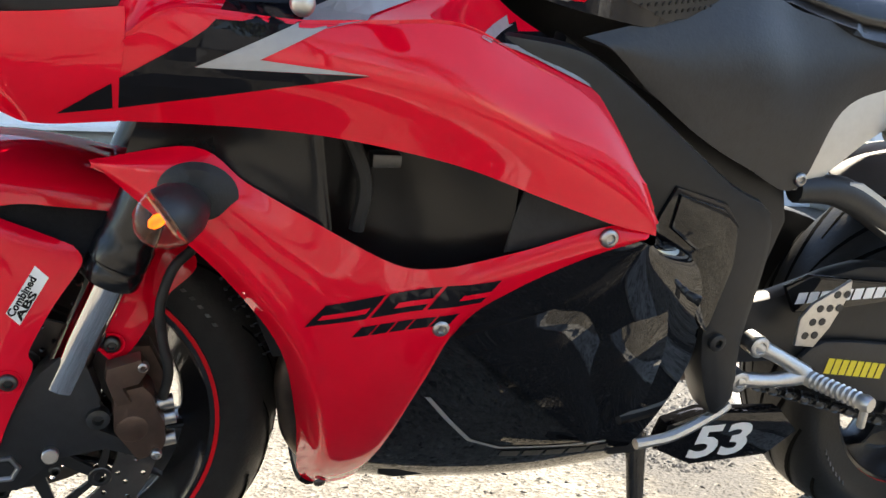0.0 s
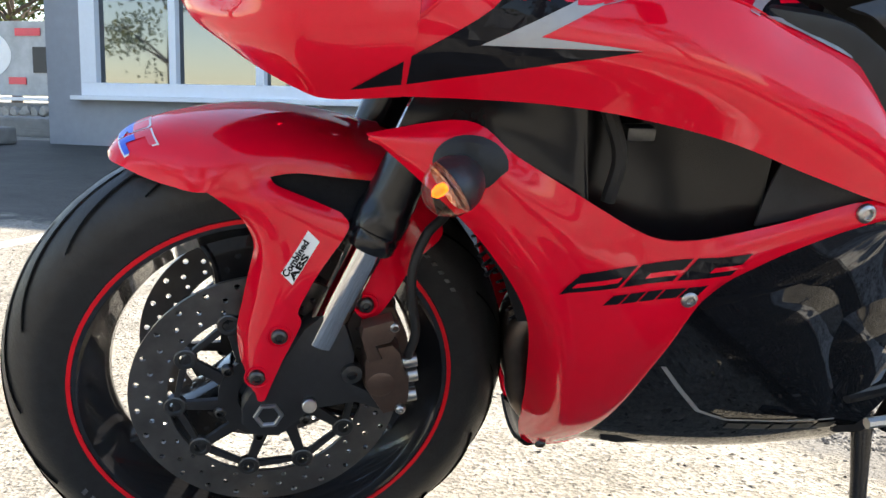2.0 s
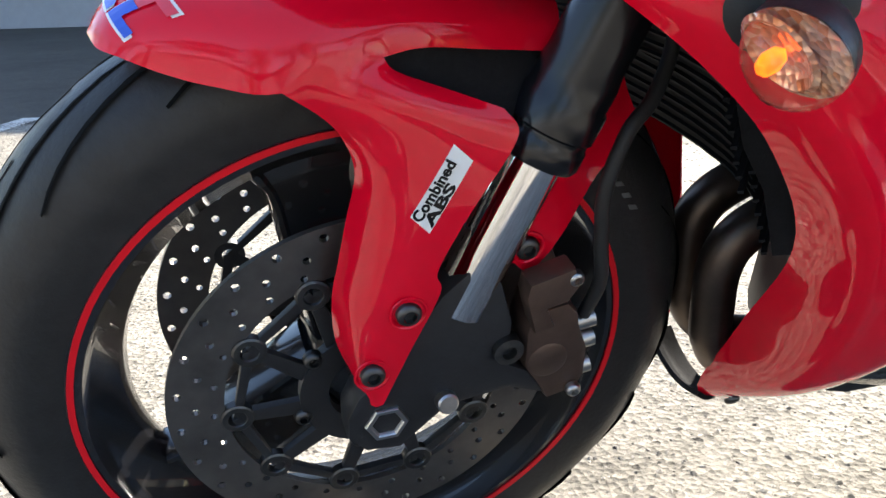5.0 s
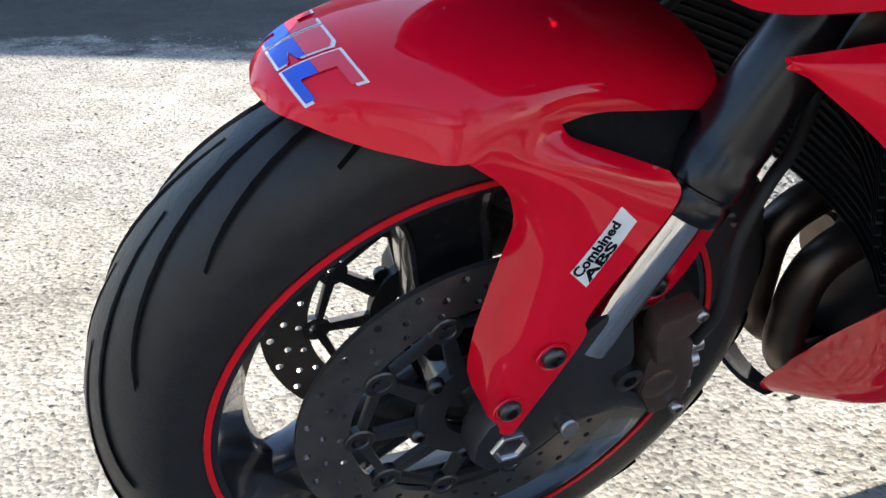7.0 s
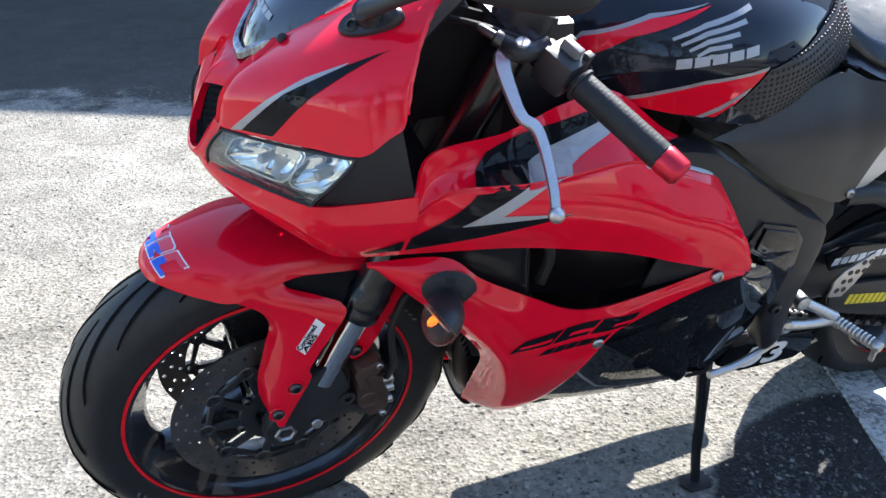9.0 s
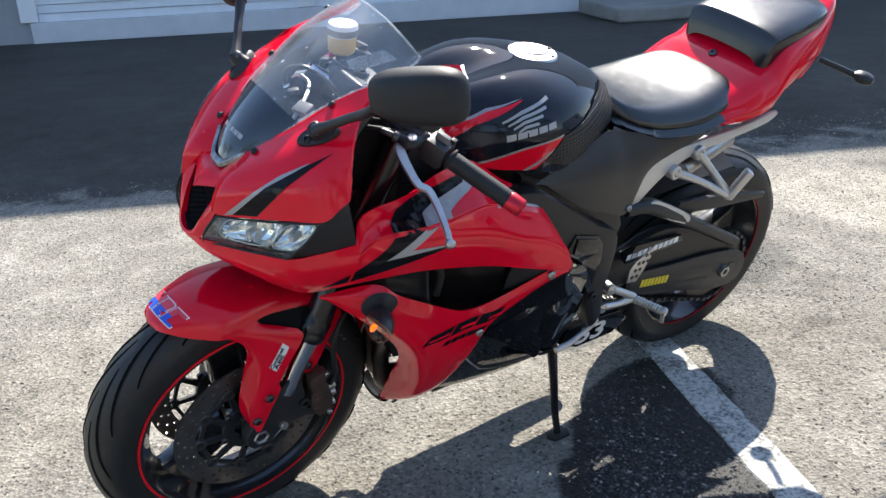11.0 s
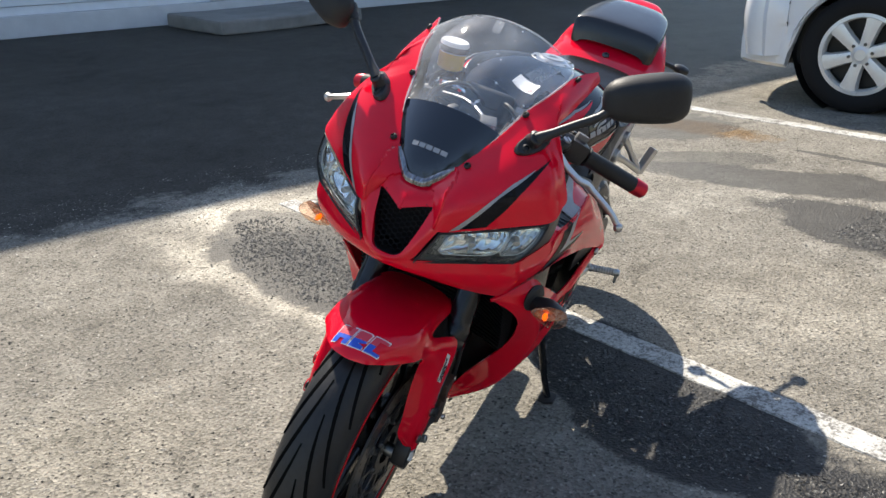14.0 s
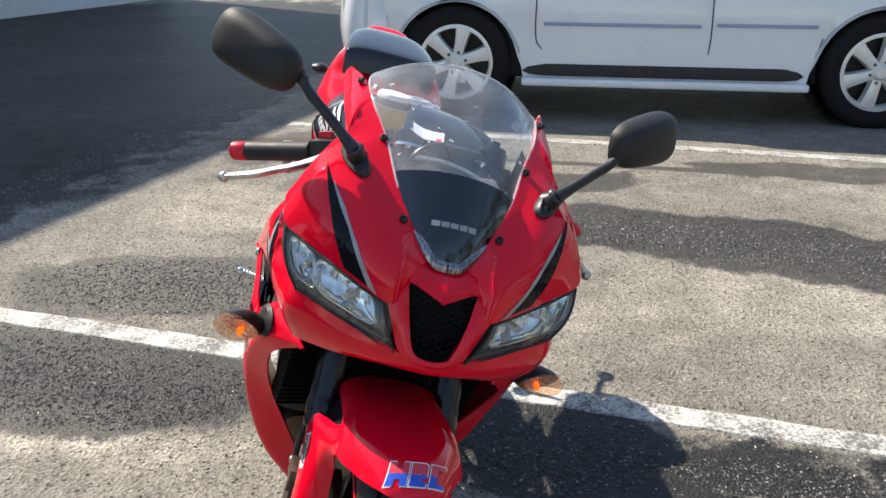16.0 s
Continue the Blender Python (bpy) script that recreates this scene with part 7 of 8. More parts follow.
    # passenger peg hanger
    hang = part("passenger_peg_hanger", tube([yy((1.088, -0.156, 0.750)), yy((1.135, -0.180, 0.700)), yy((1.180, -0.216, 0.640))], [0.012, 0.009, 0.011], 10, 4), ALUMINIUM, bike, "cast aluminium passenger footpeg hanger")
    part("hanger_arm", tube([yy((1.020, -0.156, 0.712)), yy((1.100, -0.180, 0.680)), yy((1.180, -0.216, 0.640))], [0.012, 0.009, 0.011], 10, 4), ALUMINIUM, hang)
    for q in ((1.088, -0.150, 0.750), (1.020, -0.150, 0.712)):
        part("hanger_boss", lathe([(0.018, 0), (0.018, 0.016), (0.015, 0.019), (0.009, 0.019), (0.008, 0.012), (0, 0.012)], 20, aim(yy(q), yy((q[0], -1, q[2])))), ALUMINIUM, hang)
    part("passenger_peg", box((0.026, 0.085, 0.018), (0, 0.042, 0), 0.005, aim(yy((1.178, -0.214, 0.636)), yy((1.206, -0.236, 0.720)))), ALUMINIUM, hang, "folded ribbed aluminium footpeg")
    # rider peg hanger
    hang = part("rider_peg_hanger", tube([yy((0.873, -0.178, 0.437)), yy((0.912, -0.192, 0.420)), yy((0.945, -0.200, 0.400))], [0.011, 0.0095, 0.013], 10, 5), ALUMINIUM, bike, "cast aluminium rider footpeg hanger")
    part("hanger_arm", tube([yy((0.851, -0.186, 0.392)), yy((0.900, -0.195, 0.392)), yy((0.945, -0.200, 0.400))], [0.011, 0.0095, 0.013], 10, 5), ALUMINIUM, hang)
    for q in ((0.873, -0.166, 0.437), (0.851, -0.172, 0.392)):
        part("hanger_boss", lathe([(0.014, 0), (0.014, 0.024), (0.011, 0.026), (0.008, 0.026), (0.007, 0.018), (0, 0.018)], 20, aim(yy(q), yy((q[0], -1, q[2])))), ALUMINIUM, hang)
    peg = part("rider_peg", lathe([(0.0, 0), (0.010, 0), (0.0115, 0.01)] + [v for k in range(9) for v in ((0.0115, 0.012 + k * 0.0075), (0.0098, 0.014 + k * 0.0075), (0.0098, 0.017 + k * 0.0075))] + [(0.0115, 0.082), (0.009, 0.090), (0, 0.091)], 14, aim(yy((0.945, -0.203, 0.398)), yy((0.968, -0.293, 0.408)))), ALUMINIUM, hang, "knurled aluminium footpeg")
    part("peg_feeler", rod(yy((0.966, -0.283, 0.402)), yy((0.966, -0.285, 0.374)), 0.005), ALUMINIUM, hang)
    # drilled heel plate
    b2 = bmesh.new()
    out_pts = [(0.935, 0.432), (0.965, 0.428), (0.982, 0.455), (1.000, 0.505), (0.996, 0.522), (0.975, 0.508), (0.945, 0.490), (0.932, 0.470)]
    heel = part("heel_plate", prism(out_pts, s * 0.176, s * 0.181, 0.001), ALUMINIUM, hang, "drilled bright aluminium heel plate")
    for i, j in ((0, 0), (1, 0), (0, 1), (1, 1), (0, 2), (1, 2), (2, 2), (1, 3), (2, 3)):
        c = (0.946 + i * 0.015 + j * 0.006, 0.446 + j * 0.019)
        part("drilled_hole", lathe([(0.0, 0.0), (0.0052, 0.0), (0.0052, 0.0012), (0, 0.0012)], 14, aim((c[0], s * 0.1808, c[1]), (c[0], s, c[1]))), SATIN_BLACK, heel)

# swingarm with brace, chain, guards
for s, side in SIDES:
    part("swingarm", prism([(0.840, 0.470), (0.930, 0.480), (1.060, 0.520), (1.180, 0.500), (1.300, 0.440), (1.400, 0.380), (1.450, 0.330), (1.445, 0.290), (1.330, 0.286), (1.230, 0.330), (1.100, 0.370), (0.95, 0.380), (0.85, 0.390)], s * 0.105, s * 0.135, 0.010, None, None, 3), FRAME_BLACK, bike, "black aluminium swingarm")
    part("axle_block", box((0.07, 0.016, 0.045), (1.395, s * 0.140, 0.315), 0.005), FRAME_BLACK, bike)
    part("rear_axle_nut", lathe([(0.018, 0), (0.018, 0.012), (0.010, 0.012), (0.009, 0.004), (0, 0.004)], 6, aim((1.375, s * 0.147, 0.315), (1.375, s, 0.315))), STEEL, bike)
part("swingarm_brace", tube([(0.895, -0.150, 0.632), (0.965, -0.152, 0.630), (1.060, -0.150, 0.585), (1.180, -0.146, 0.520), (1.300, -0.142, 0.455), (1.400, -0.140, 0.400)], [0.016, 0.020, 0.020, 0.017, 0.016, 0.015], 10, 5), SATIN_BLACK, bike, "black hugger brace")
part("brace_plate", prism([(0.955, 0.640), (0.985, 0.645), (1.100, 0.585), (1.130, 0.560), (1.110, 0.548), (1.000, 0.600)], -0.166, -0.158, 0.003, None, None, 2), SILVER_PAINT, bike, "silver worn plate")
part("hugger", sheet(net([[(1.05, -0.09, 0.60), (1.05, 0, 0.63), (1.05, 0.09, 0.60)], [(1.18, -0.10, 0.62), (1.18, 0, 0.655), (1.18, 0.10, 0.62)], [(1.34, -0.10, 0.63), (1.34, 0, 0.668), (1.34, 0.10, 0.63)]], 5, 4), 0.003, (0, 0, 1)), SATIN_BLACK, bike, "black rear hugger")
part("hugger_arm", prism([(1.12, 0.540), (1.30, 0.520), (1.500, 0.505), (1.505, 0.520), (1.30, 0.560), (1.14, 0.575)], -0.118, -0.104, 0.004), SATIN_BLACK, bike, "black chain guard")
part("chain_guard", prism([(0.925, 0.500), (0.960, 0.515), (1.060, 0.505), (1.140, 0.498), (1.150, 0.478), (1.050, 0.468), (0.950, 0.462)], -0.150, -0.140, 0.004), GLOSS_BLACK, bike, "black swingarm guard with white lettering bars")
part("swingarm_plate", prism([(0.985, 0.392), (1.020, 0.415), (1.130, 0.405), (1.290, 0.395), (1.420, 0.370), (1.470, 0.325), (1.462, 0.262), (1.380, 0.250), (1.210, 0.296), (1.020, 0.345)], -0.148, -0.138, 0.005, None, None, 2), SATIN_BLACK, bike, "black swingarm side plate with stickers")
spr = part("rear_sprocket", lathe([(0.0, -0.118), (0.030, -0.118), (0.050, -0.120), (0.108, -0.120), (0.108, -0.114), (0.0, -0.112)], 44, Matrix.Translation(REAR_C)), DARK_STEEL, bike, "steel rear sprocket")
bm = bmesh.new()
for k in range(43):
    a = 2 * math.pi * k / 43
    box((0.007, 0.006, 0.010), (0.110, -0.117, 0), 0.002, Matrix.Translation(REAR_C) @ Matrix.Rotation(a, 4, "Y"), bm, 1)
tagged(part("sprocket_teeth", bm, DARK_STEEL, spr), kind="stuff")
bm = bmesh.new()
loop = []
for k in range(30):
    a = -math.pi / 2 + math.pi * k / 29
    loop.append((1.372 + 0.112 * math.cos(a), 0.3125 + 0.112 * math.sin(a)))
loop2 = [(0.80 - 0.035 * math.sin(math.pi * k / 9), 0.425 + 0.04 * math.cos(math.pi * k / 9)) for k in range(10)]
path = loop + loop2
tot, chain_pts = 0.0, []
for p, q in zip(path, path[1:] + path[:1]):
    l = math.hypot(q[0] - p[0], q[1] - p[1])
    n = 0
    while tot <= l:
        chain_pts.append((p[0] + (q[0] - p[0]) * tot / l, p[1] + (q[1] - p[1]) * tot / l, math.atan2(q[1] - p[1], q[0] - p[0])))
        tot += 0.0159
    tot -= l
for k, (x, z, a) in enumerate(chain_pts):
    m = pose(x, -0.117, z, 0, -math.degrees(a), 0)
    box((0.019, 0.0025, 0.012), (0, -0.008 - 0.002 * (k % 2), 0), 0.0035, m, bm, 1)
    box((0.019, 0.0025, 0.012), (0, 0.008 + 0.002 * (k % 2), 0), 0.0035, m, bm, 1)
    lathe([(0.0045, -0.011), (0.0045, 0.011)], 6, pose(x, -0.117, z), bm)
tagged(part("drive_chain", bm, DARK_STEEL, bike, "oily steel drive chain"), kind="stuff")
# under-cover with the number, stand, exhaust
part("lower_cover", prism([(0.800, 0.300), (0.850, 0.315), (0.985, 0.305), (1.020, 0.270), (0.975, 0.235), (0.850, 0.232), (0.79, 0.262)], -0.145, -0.120, 0.005), GLOSS_BLACK, bike, "black lower cover with racing number")
part("shift_lever", tube([(0.715, -0.200, 0.318), (0.770, -0.196, 0.322), (0.830, -0.190, 0.345), (0.85, -0.186, 0.355)], 0.007, 8, 5), ALUMINIUM, bike, "aluminium gear lever")
stand = part("side_stand", tube([(0.748, -0.150, 0.300), (0.745, -0.185, 0.215), (0.740, -0.222, 0.125), (0.738, -0.247, 0.076)], [0.014, 0.0105, 0.009, 0.009], 12, 5), FORK_BLACK, bike, "black steel side stand")
part("stand_foot", prism([(0.706, 0.0), (0.716, 0.022), (0.759, 0.022), (0.771, 0.0), (0.759, -0.022), (0.716, -0.022)], 0.0, 0.007, 0.002, Matrix.Translation((0, -0.250, 0.0655)) @ Matrix.Rotation(radians(-15.4), 4, "X") @ Matrix.Translation((0, 0.0, 0.004)) @ Matrix.Rotation(radians(90), 4, "X") @ Matrix.Scale(1, 4)), SATIN_BLACK, stand, "flat black stand foot")
part("stand_bracket", box((0.05, 0.05, 0.05), (0.722, -0.145, 0.305), 0.008), SATIN_BLACK, bike)
part("rear_shock", lathe([(0.02, 0)] + [v for k in range(9) for v in ((0.030, 0.01 + k * 0.02), (0.022, 0.02 + k * 0.02))] + [(0.02, 0.2), (0, 0.2)], 20, aim((0.90, -0.02, 0.42), (0.87, -0.02, 0.70))), SATIN_BLACK, bike)
part("silencer", lathe([(0, 0), (0.040, 0.0), (0.050, 0.01), (0.052, 0.36), (0.045, 0.38), (0.03, 0.38), (0.028, 0.34), (0, 0.34)], 32, aim((1.05, -0.03, 0.715), (1.47, -0.01, 0.86))), STEEL, bike, "brushed steel under-seat silencer")
part("exhaust_tube", tube([(0.62, 0, 0.24), (0.80, 0.03, 0.30), (0.90, 0.04, 0.50), (0.98, 0.0, 0.66), (1.06, -0.03, 0.718)], 0.024, 14, 6), STEEL, bike)
part("silver_tube", lathe([(0.0, 0), (0.020, 0.0), (0.023, 0.003), (0.023, 0.16), (0.020, 0.165), (0, 0.165)], 24, aim((1.075, -0.134, 0.694), (1.24, -0.130, 0.758))), STEEL, bike, "polished steel tube beside the rear peg")

# -- tank, seat, tail --
tank_x = [(0.345, 0.905, 0.085, 0.845), (0.40, 0.957, 0.135, 0.842), (0.47, 0.986, 0.172, 0.838), (0.56, 0.996, 0.198, 0.822), (0.64, 0.991, 0.196, 0.812), (0.73, 0.975, 0.160, 0.812), (0.80, 0.950, 0.118, 0.815), (0.855, 0.900, 0.090, 0.820), (0.872, 0.845, 0.080, 0.815)]
rows = []
for x, top, w, low in tank_x:
    dip = 0.028 if x < 0.5 else (0.014 if x < 0.6 else 0.0)
    half = [(0.0, top - dip * 0.8), (0.45 * w, top - 0.004), (0.80 * w, top - 0.030), (0.985 * w, top - 0.075), (0.99 * w, (top + low) / 2 - 0.02), (0.90 * w, low)]
    rows.append([Vector((x, -y, z)) for y, z in half[::-1]] + [Vector((x, y, z)) for y, z in half[1:]])
TANK = part("fuel_tank", sheet(net(rows, 6, 4), 0.006, lambda p: (0, p.y * 4, 1)), NAVY_BLACK, bike, "gloss black fuel tank with red and silver flash")
cap = part("filler_cap", lathe([(0, 0.012), (0.030, 0.012), (0.034, 0.009), (0.036, 0.009), (0.050, 0.008), (0.0535, 0.004), (0.0535, -0.006), (0, -0.006)], 40, aim((0.662, 0, 0.984), (0.664, 0, 1.1))), STEEL, TANK, "bright round filler cap")
part("cap_lid", lathe([(0.012, 0.0125), (0.028, 0.0125), (0.028, 0.014), (0.012, 0.014)], 32, aim((0.662, 0, 0.984), (0.664, 0, 1.1)), None, True), ALUMINIUM, TANK)
for k in range(6):
    a = 2 * math.pi * k / 6
    part("cap_bolt", bolt((0.662 + 0.044 * math.cos(a), 0.044 * math.sin(a), 0.9915), (0, 0, 1), 0.0042, 0.003), DARK_STEEL, TANK)
seat_x = [(0.835, 0.905, 0.070, 0.850), (0.880, 0.882, 0.120, 0.838), (0.950, 0.870, 0.148, 0.822), (1.050, 0.870, 0.162, 0.820), (1.130, 0.880, 0.158, 0.830), (1.190, 0.892, 0.138, 0.850), (1.225, 0.896, 0.105, 0.868)]
rows = []
for x, top, w, low in seat_x:
    half = [(0.0, top), (0.5 * w, top - 0.001), (0.80 * w, top - 0.006), (0.95 * w, top - 0.022), (1.0 * w, (top + low) / 2 - 0.012), (0.94 * w, low)]
    rows.append([Vector((x, -y, z)) for y, z in half[::-1]] + [Vector((x, y, z)) for y, z in half[1:]])
part("rider_seat", sheet(net(rows, 6, 4), 0.02, lambda p: (0, p.y * 4, 1)), VINYL, bike, "black vinyl rider seat shining in the sun")
tail_x = [(1.120, 0.868, 0.160, 0.800), (1.190, 0.886, 0.176, 0.800), (1.250, 0.910, 0.182, 0.802), (1.300, 0.928, 0.178, 0.808), (1.345, 0.968, 0.166, 0.816), (1.420, 0.992, 0.146, 0.834), (1.500, 1.008, 0.122, 0.862), (1.560, 1.026, 0.098, 0.892), (1.610, 1.040, 0.070, 0.925), (1.655, 1.030, 0.036, 0.962)]
rows = []
for x, top, w, low in tail_x:
    half = [(0.0, top), (0.45 * w, top - 0.001), (0.80 * w, top - 0.010), (0.96 * w, top - 0.040), (1.0 * w, (top + low) / 2 - 0.015), (0.82 * w, low)]
    rows.append([Vector((x, -y, z)) for y, z in half[::-1]] + [Vector((x, y, z)) for y, z in half[1:]])
part("tail_cowl", sheet(net(rows, 6, 4), 0.005, lambda p: (0, p.y * 4, 1)), RED, bike, "glossy red tail cowl")
ps_x = [(1.282, 0.936, 0.108, 0.926), (1.287, 0.966, 0.124, 0.932), (1.297, 0.992, 0.130, 0.938), (1.312, 1.003, 0.131, 0.944), (1.390, 1.019, 0.126, 0.955), (1.490, 1.034, 0.108, 0.972), (1.550, 1.034, 0.082, 0.984), (1.580, 1.024, 0.046, 0.990)]
rows = []
for x, top, w, low in ps_x:
    half = [(0.0, top), (0.6 * w, top - 0.002), (0.9 * w, top - 0.010), (1.0 * w, top - 0.024), (0.98 * w, low - 0.02)]
    rows.append([Vector((x, -y, z)) for y, z in half[::-1]] + [Vector((x, y, z)) for y, z in half[1:]])
part("passenger_seat", sheet(net(rows, 6, 4), 0.015, lambda p: (0, p.y * 4, 1)), VINYL, bike, "black vinyl passenger seat pad")
part("tail_bolt", bolt((1.252, 0, 0.914), (-0.5, 0, 0.8), 0.010, 0.004), DARK_STEEL, bike, "dark bolt below the passenger pad")
part("tail_lamp", box((0.02, 0.08, 0.03), (1.640, 0, 0.945), 0.006), RED_TAPE, bike, "red tail lamp")
for s, side in SIDES:
    yy = lambda p: Vector((p[0], p[1] * (1 if s < 0 else -1), p[2]))
    part("tail_bolt", bolt(yy((1.380, -0.144, 0.920)), (0, s, 0.3), 0.007, 0.004), SATIN_BLACK, bike)
    sig = part("rear_turn_signal", tube([yy((1.600, -0.075, 0.880)), yy((1.635, -0.120, 0.868)), yy((1.655, -0.155, 0.860))], 0.008, 10, 4), SATIN_BLACK, bike, "black rear turn signal on a rubber stalk")
    part("signal_body", lathe([(0.010, 0), (0.021, 0.012), (0.023, 0.030), (0.016, 0.048), (0, 0.056)], 20, aim(yy((1.653, -0.152, 0.861)), yy((1.690, -0.215, 0.853))) @ Matrix.Diagonal((1.2, 1, 0.75, 1))), SATIN_BLACK, sig)
part("rear_fender", sheet(net([[(1.42, -0.06, 0.845), (1.42, 0.06, 0.845)], [(1.54, -0.055, 0.862), (1.54, 0.055, 0.862)], [(1.62, -0.04, 0.885), (1.62, 0.04, 0.885)]], 5, 4), 0.004, (0, 0, 1)), SATIN_BLACK, bike, "black undertail and plate holder")


# -- decals: thin films laid on the panels --
from mathutils.bvhtree import BVHTree


def tree_of(*obs):
    vs, fs = [], []
    for ob in obs:
        k = len(vs)
        vs += [v.co.copy() for v in ob.data.vertices]
        fs += [[i + k for i in f.vertices] for f in ob.data.polygons]
    return BVHTree.FromPolygons(vs, fs)


def film(name, loops, way, tree, material, parent, label="", lift=0.0012, step=0.012):
    """Films cut to the outlines `loops` (3D points), dropped along `way` onto the panel in `tree`."""
    if len(loops) > 1:
        for one in loops:
            last = film(name, [one], way, tree, material, parent, label, lift, step)
        return last
    way = Vector(way).normalized()
    bm = bmesh.new()
    for loop in loops:
        vs = [bm.verts.new(p) for p in loop]
        bm.faces.new(vs)
    bm.normal_update()
    bmesh.ops.triangulate(bm, faces=bm.faces[:])
    lo = [min(v.co[k] for v in bm.verts) for k in range(3)]
    hi = [max(v.co[k] for v in bm.verts) for k in range(3)]
    for k in range(3):
        n = int((hi[k] - lo[k]) / step)
        for i in range(1, n + 1):
            co, no = Vector((0, 0, 0)), Vector((0, 0, 0))
            co[k], no[k] = lo[k] + i * (hi[k] - lo[k]) / (n + 1), 1
            bmesh.ops.bisect_plane(bm, geom=bm.verts[:] + bm.edges[:] + bm.faces[:], plane_co=co, plane_no=no)
    lost = []
    for v in bm.verts:
        hit, no, _, _ = tree.ray_cast(v.co - way * 0.15, way, 0.4)
        if hit is None:
            hit, no, _, d = tree.find_nearest(v.co)
            if d > 0.03:
                lost.append(v)
        if no.dot(way) > 0:
            no = -no
        v.co = hit + no * lift
    bmesh.ops.delete(bm, geom=lost, context="VERTS")
    return part(name, bm, material, parent, label, False)


def xz(points, y):
    return [(x, y, z) for x, z in points]


def blocks(a, b, height, widths, gap=0.12, shear=0.35, up=(0, 0, 1)):
    """Slanted bars in a row from a to b, standing for lettering."""
    a, b, up = Vector(a), Vector(b), Vector(up).normalized()
    d = (b - a)
    tot = sum(widths) + gap * (len(widths) - 1)
    out, s = [], 0.0
    for w in widths:
        p, q = a + d * (s / tot), a + d * ((s + w) / tot)
        sh = d.normalized() * height * shear
        out.append([p, q, q + up * height + sh, p + up * height + sh])
        s += w + gap
    return out


def lettering(text, m, size, way, tree, material, name, parent, label="", lift=0.0016, width=1.0, bold=0.0):
    """Readable lettering with the built-in font, laid on a panel; m places its baseline."""
    cu = bpy.data.curves.new("text", "FONT")
    cu.body, cu.size, cu.resolution_u = text, size, 3
    cu.offset = bold
    ob = bpy.data.objects.new("text", cu)
    me = bpy.data.meshes.new_from_object(ob)
    bm = bmesh.new()
    bm.from_mesh(me)
    bpy.data.objects.remove(ob)
    bpy.data.meshes.remove(me)
    bm.transform(m @ Matrix.Diagonal((width, 1, 1, 1)))
    way = Vector(way).normalized()
    for v in bm.verts:
        hit, no, _, _ = tree.ray_cast(v.co - way * 0.15, way, 0.4)
        if hit is None:
            hit, no, _, _ = tree.find_nearest(v.co)
        if no.dot(way) > 0:
            no = -no
        v.co = hit + no * lift
    return part(name, bm, material, parent, label, False)


fair_l, fair_r = FAIR
for fair, s in ((fair_l, -1), (fair_r, 1)):
    T, w, y = tree_of(fair), (0, -s, 0), s * 0.3
    film("black_flash", [xz([(0.1302, 0.7205), (0.1318, 0.7478), (0.187, 0.783), (0.198, 0.791), (0.216, 0.810), (0.232, 0.824), (0.300, 0.838), (0.360, 0.850), (0.394, 0.854), (0.384, 0.839), (0.314, 0.819), (0.258, 0.794), (0.189, 0.761), (0.332, 0.762), (0.259, 0.749), (0.170, 0.730)], y)], w, T, BLACK_DECAL, fair, "black lightning flash", 0.0010)
    film("silver_flash", [xz([(0.189, 0.7610), (0.258, 0.794), (0.314, 0.819), (0.384, 0.839), (0.395, 0.854), (0.412, 0.851), (0.400, 0.828), (0.340, 0.808), (0.293, 0.797), (0.240, 0.770), (0.332, 0.7625)], y)], w, T, SILVER_DECAL, fair, "silver lightning flash", 0.0013)
    film("black_wedge", [xz([(0.447, 0.794), (0.500, 0.810), (0.530, 0.793), (0.556, 0.776), (0.500, 0.785)], y)], w, T, BLACK_DECAL, fair, "black rear wedge", 0.0010)
    film("silver_wedge", [xz([(0.455, 0.7925), (0.501, 0.785), (0.557, 0.776), (0.567, 0.753), (0.501, 0.778)], y)], w, T, SILVER_DECAL, fair, "silver rear wedge", 0.0013)
    film("silver_line", [xz([(0.437, 0.797), (0.492, 0.816), (0.502, 0.809), (0.447, 0.7925)], y)], w, T, SILVER_DECAL, fair, "silver line", 0.0013)
for lip in [o for o in bike.children if o.name.startswith("cowl_lip")]:
    s = -1 if sum(v.co.y for v in lip.data.vertices) < 0 else 1
    film("black_tip", [xz([(0.082, 0.710), (0.108, 0.730), (0.1368, 0.7500), (0.1345, 0.7215)], s * 0.3)], (0, -s, 0), tree_of(lip), BLACK_DECAL, lip, "black tip of the flash", 0.001)
for mid, s in zip(MID, (-1, 1)):
    T, w, y = tree_of(mid), (0, -s, 0), s * 0.3
    a, b = (0.290, y, 0.520), (0.462, y, 0.545)
    if s > 0:
        a, b = b, a
    up = (0, 0, 1)
    film("model_mark", blocks(a, b, 0.021, (1.35, 1.2, 1.25), 0.10, 0.9, up), w, T, BLACK_DECAL, mid, "large black slanted marks", 0.0011)
    film("model_cut", [[Vector(p) + Vector((0.012 * (1 if s < 0 else -1), 0, 0.0075)) for p in l] for l in blocks(a, b, 0.005, (0.9, 0.7, 0.7), 0.55, 0.9, up)], w, T, RED, mid, "red cut in the mark", 0.0017)
    a, b = (0.336, y, 0.5085), (0.432, y, 0.5225)
    if s > 0:
        a, b = b, a
    film("model_number", blocks(a, b, 0.010, (1, 1, 1, 1.3, 1.3), 0.15, 0.9, up), w, T, BLACK_DECAL, mid, "small black slanted marks", 0.0011)
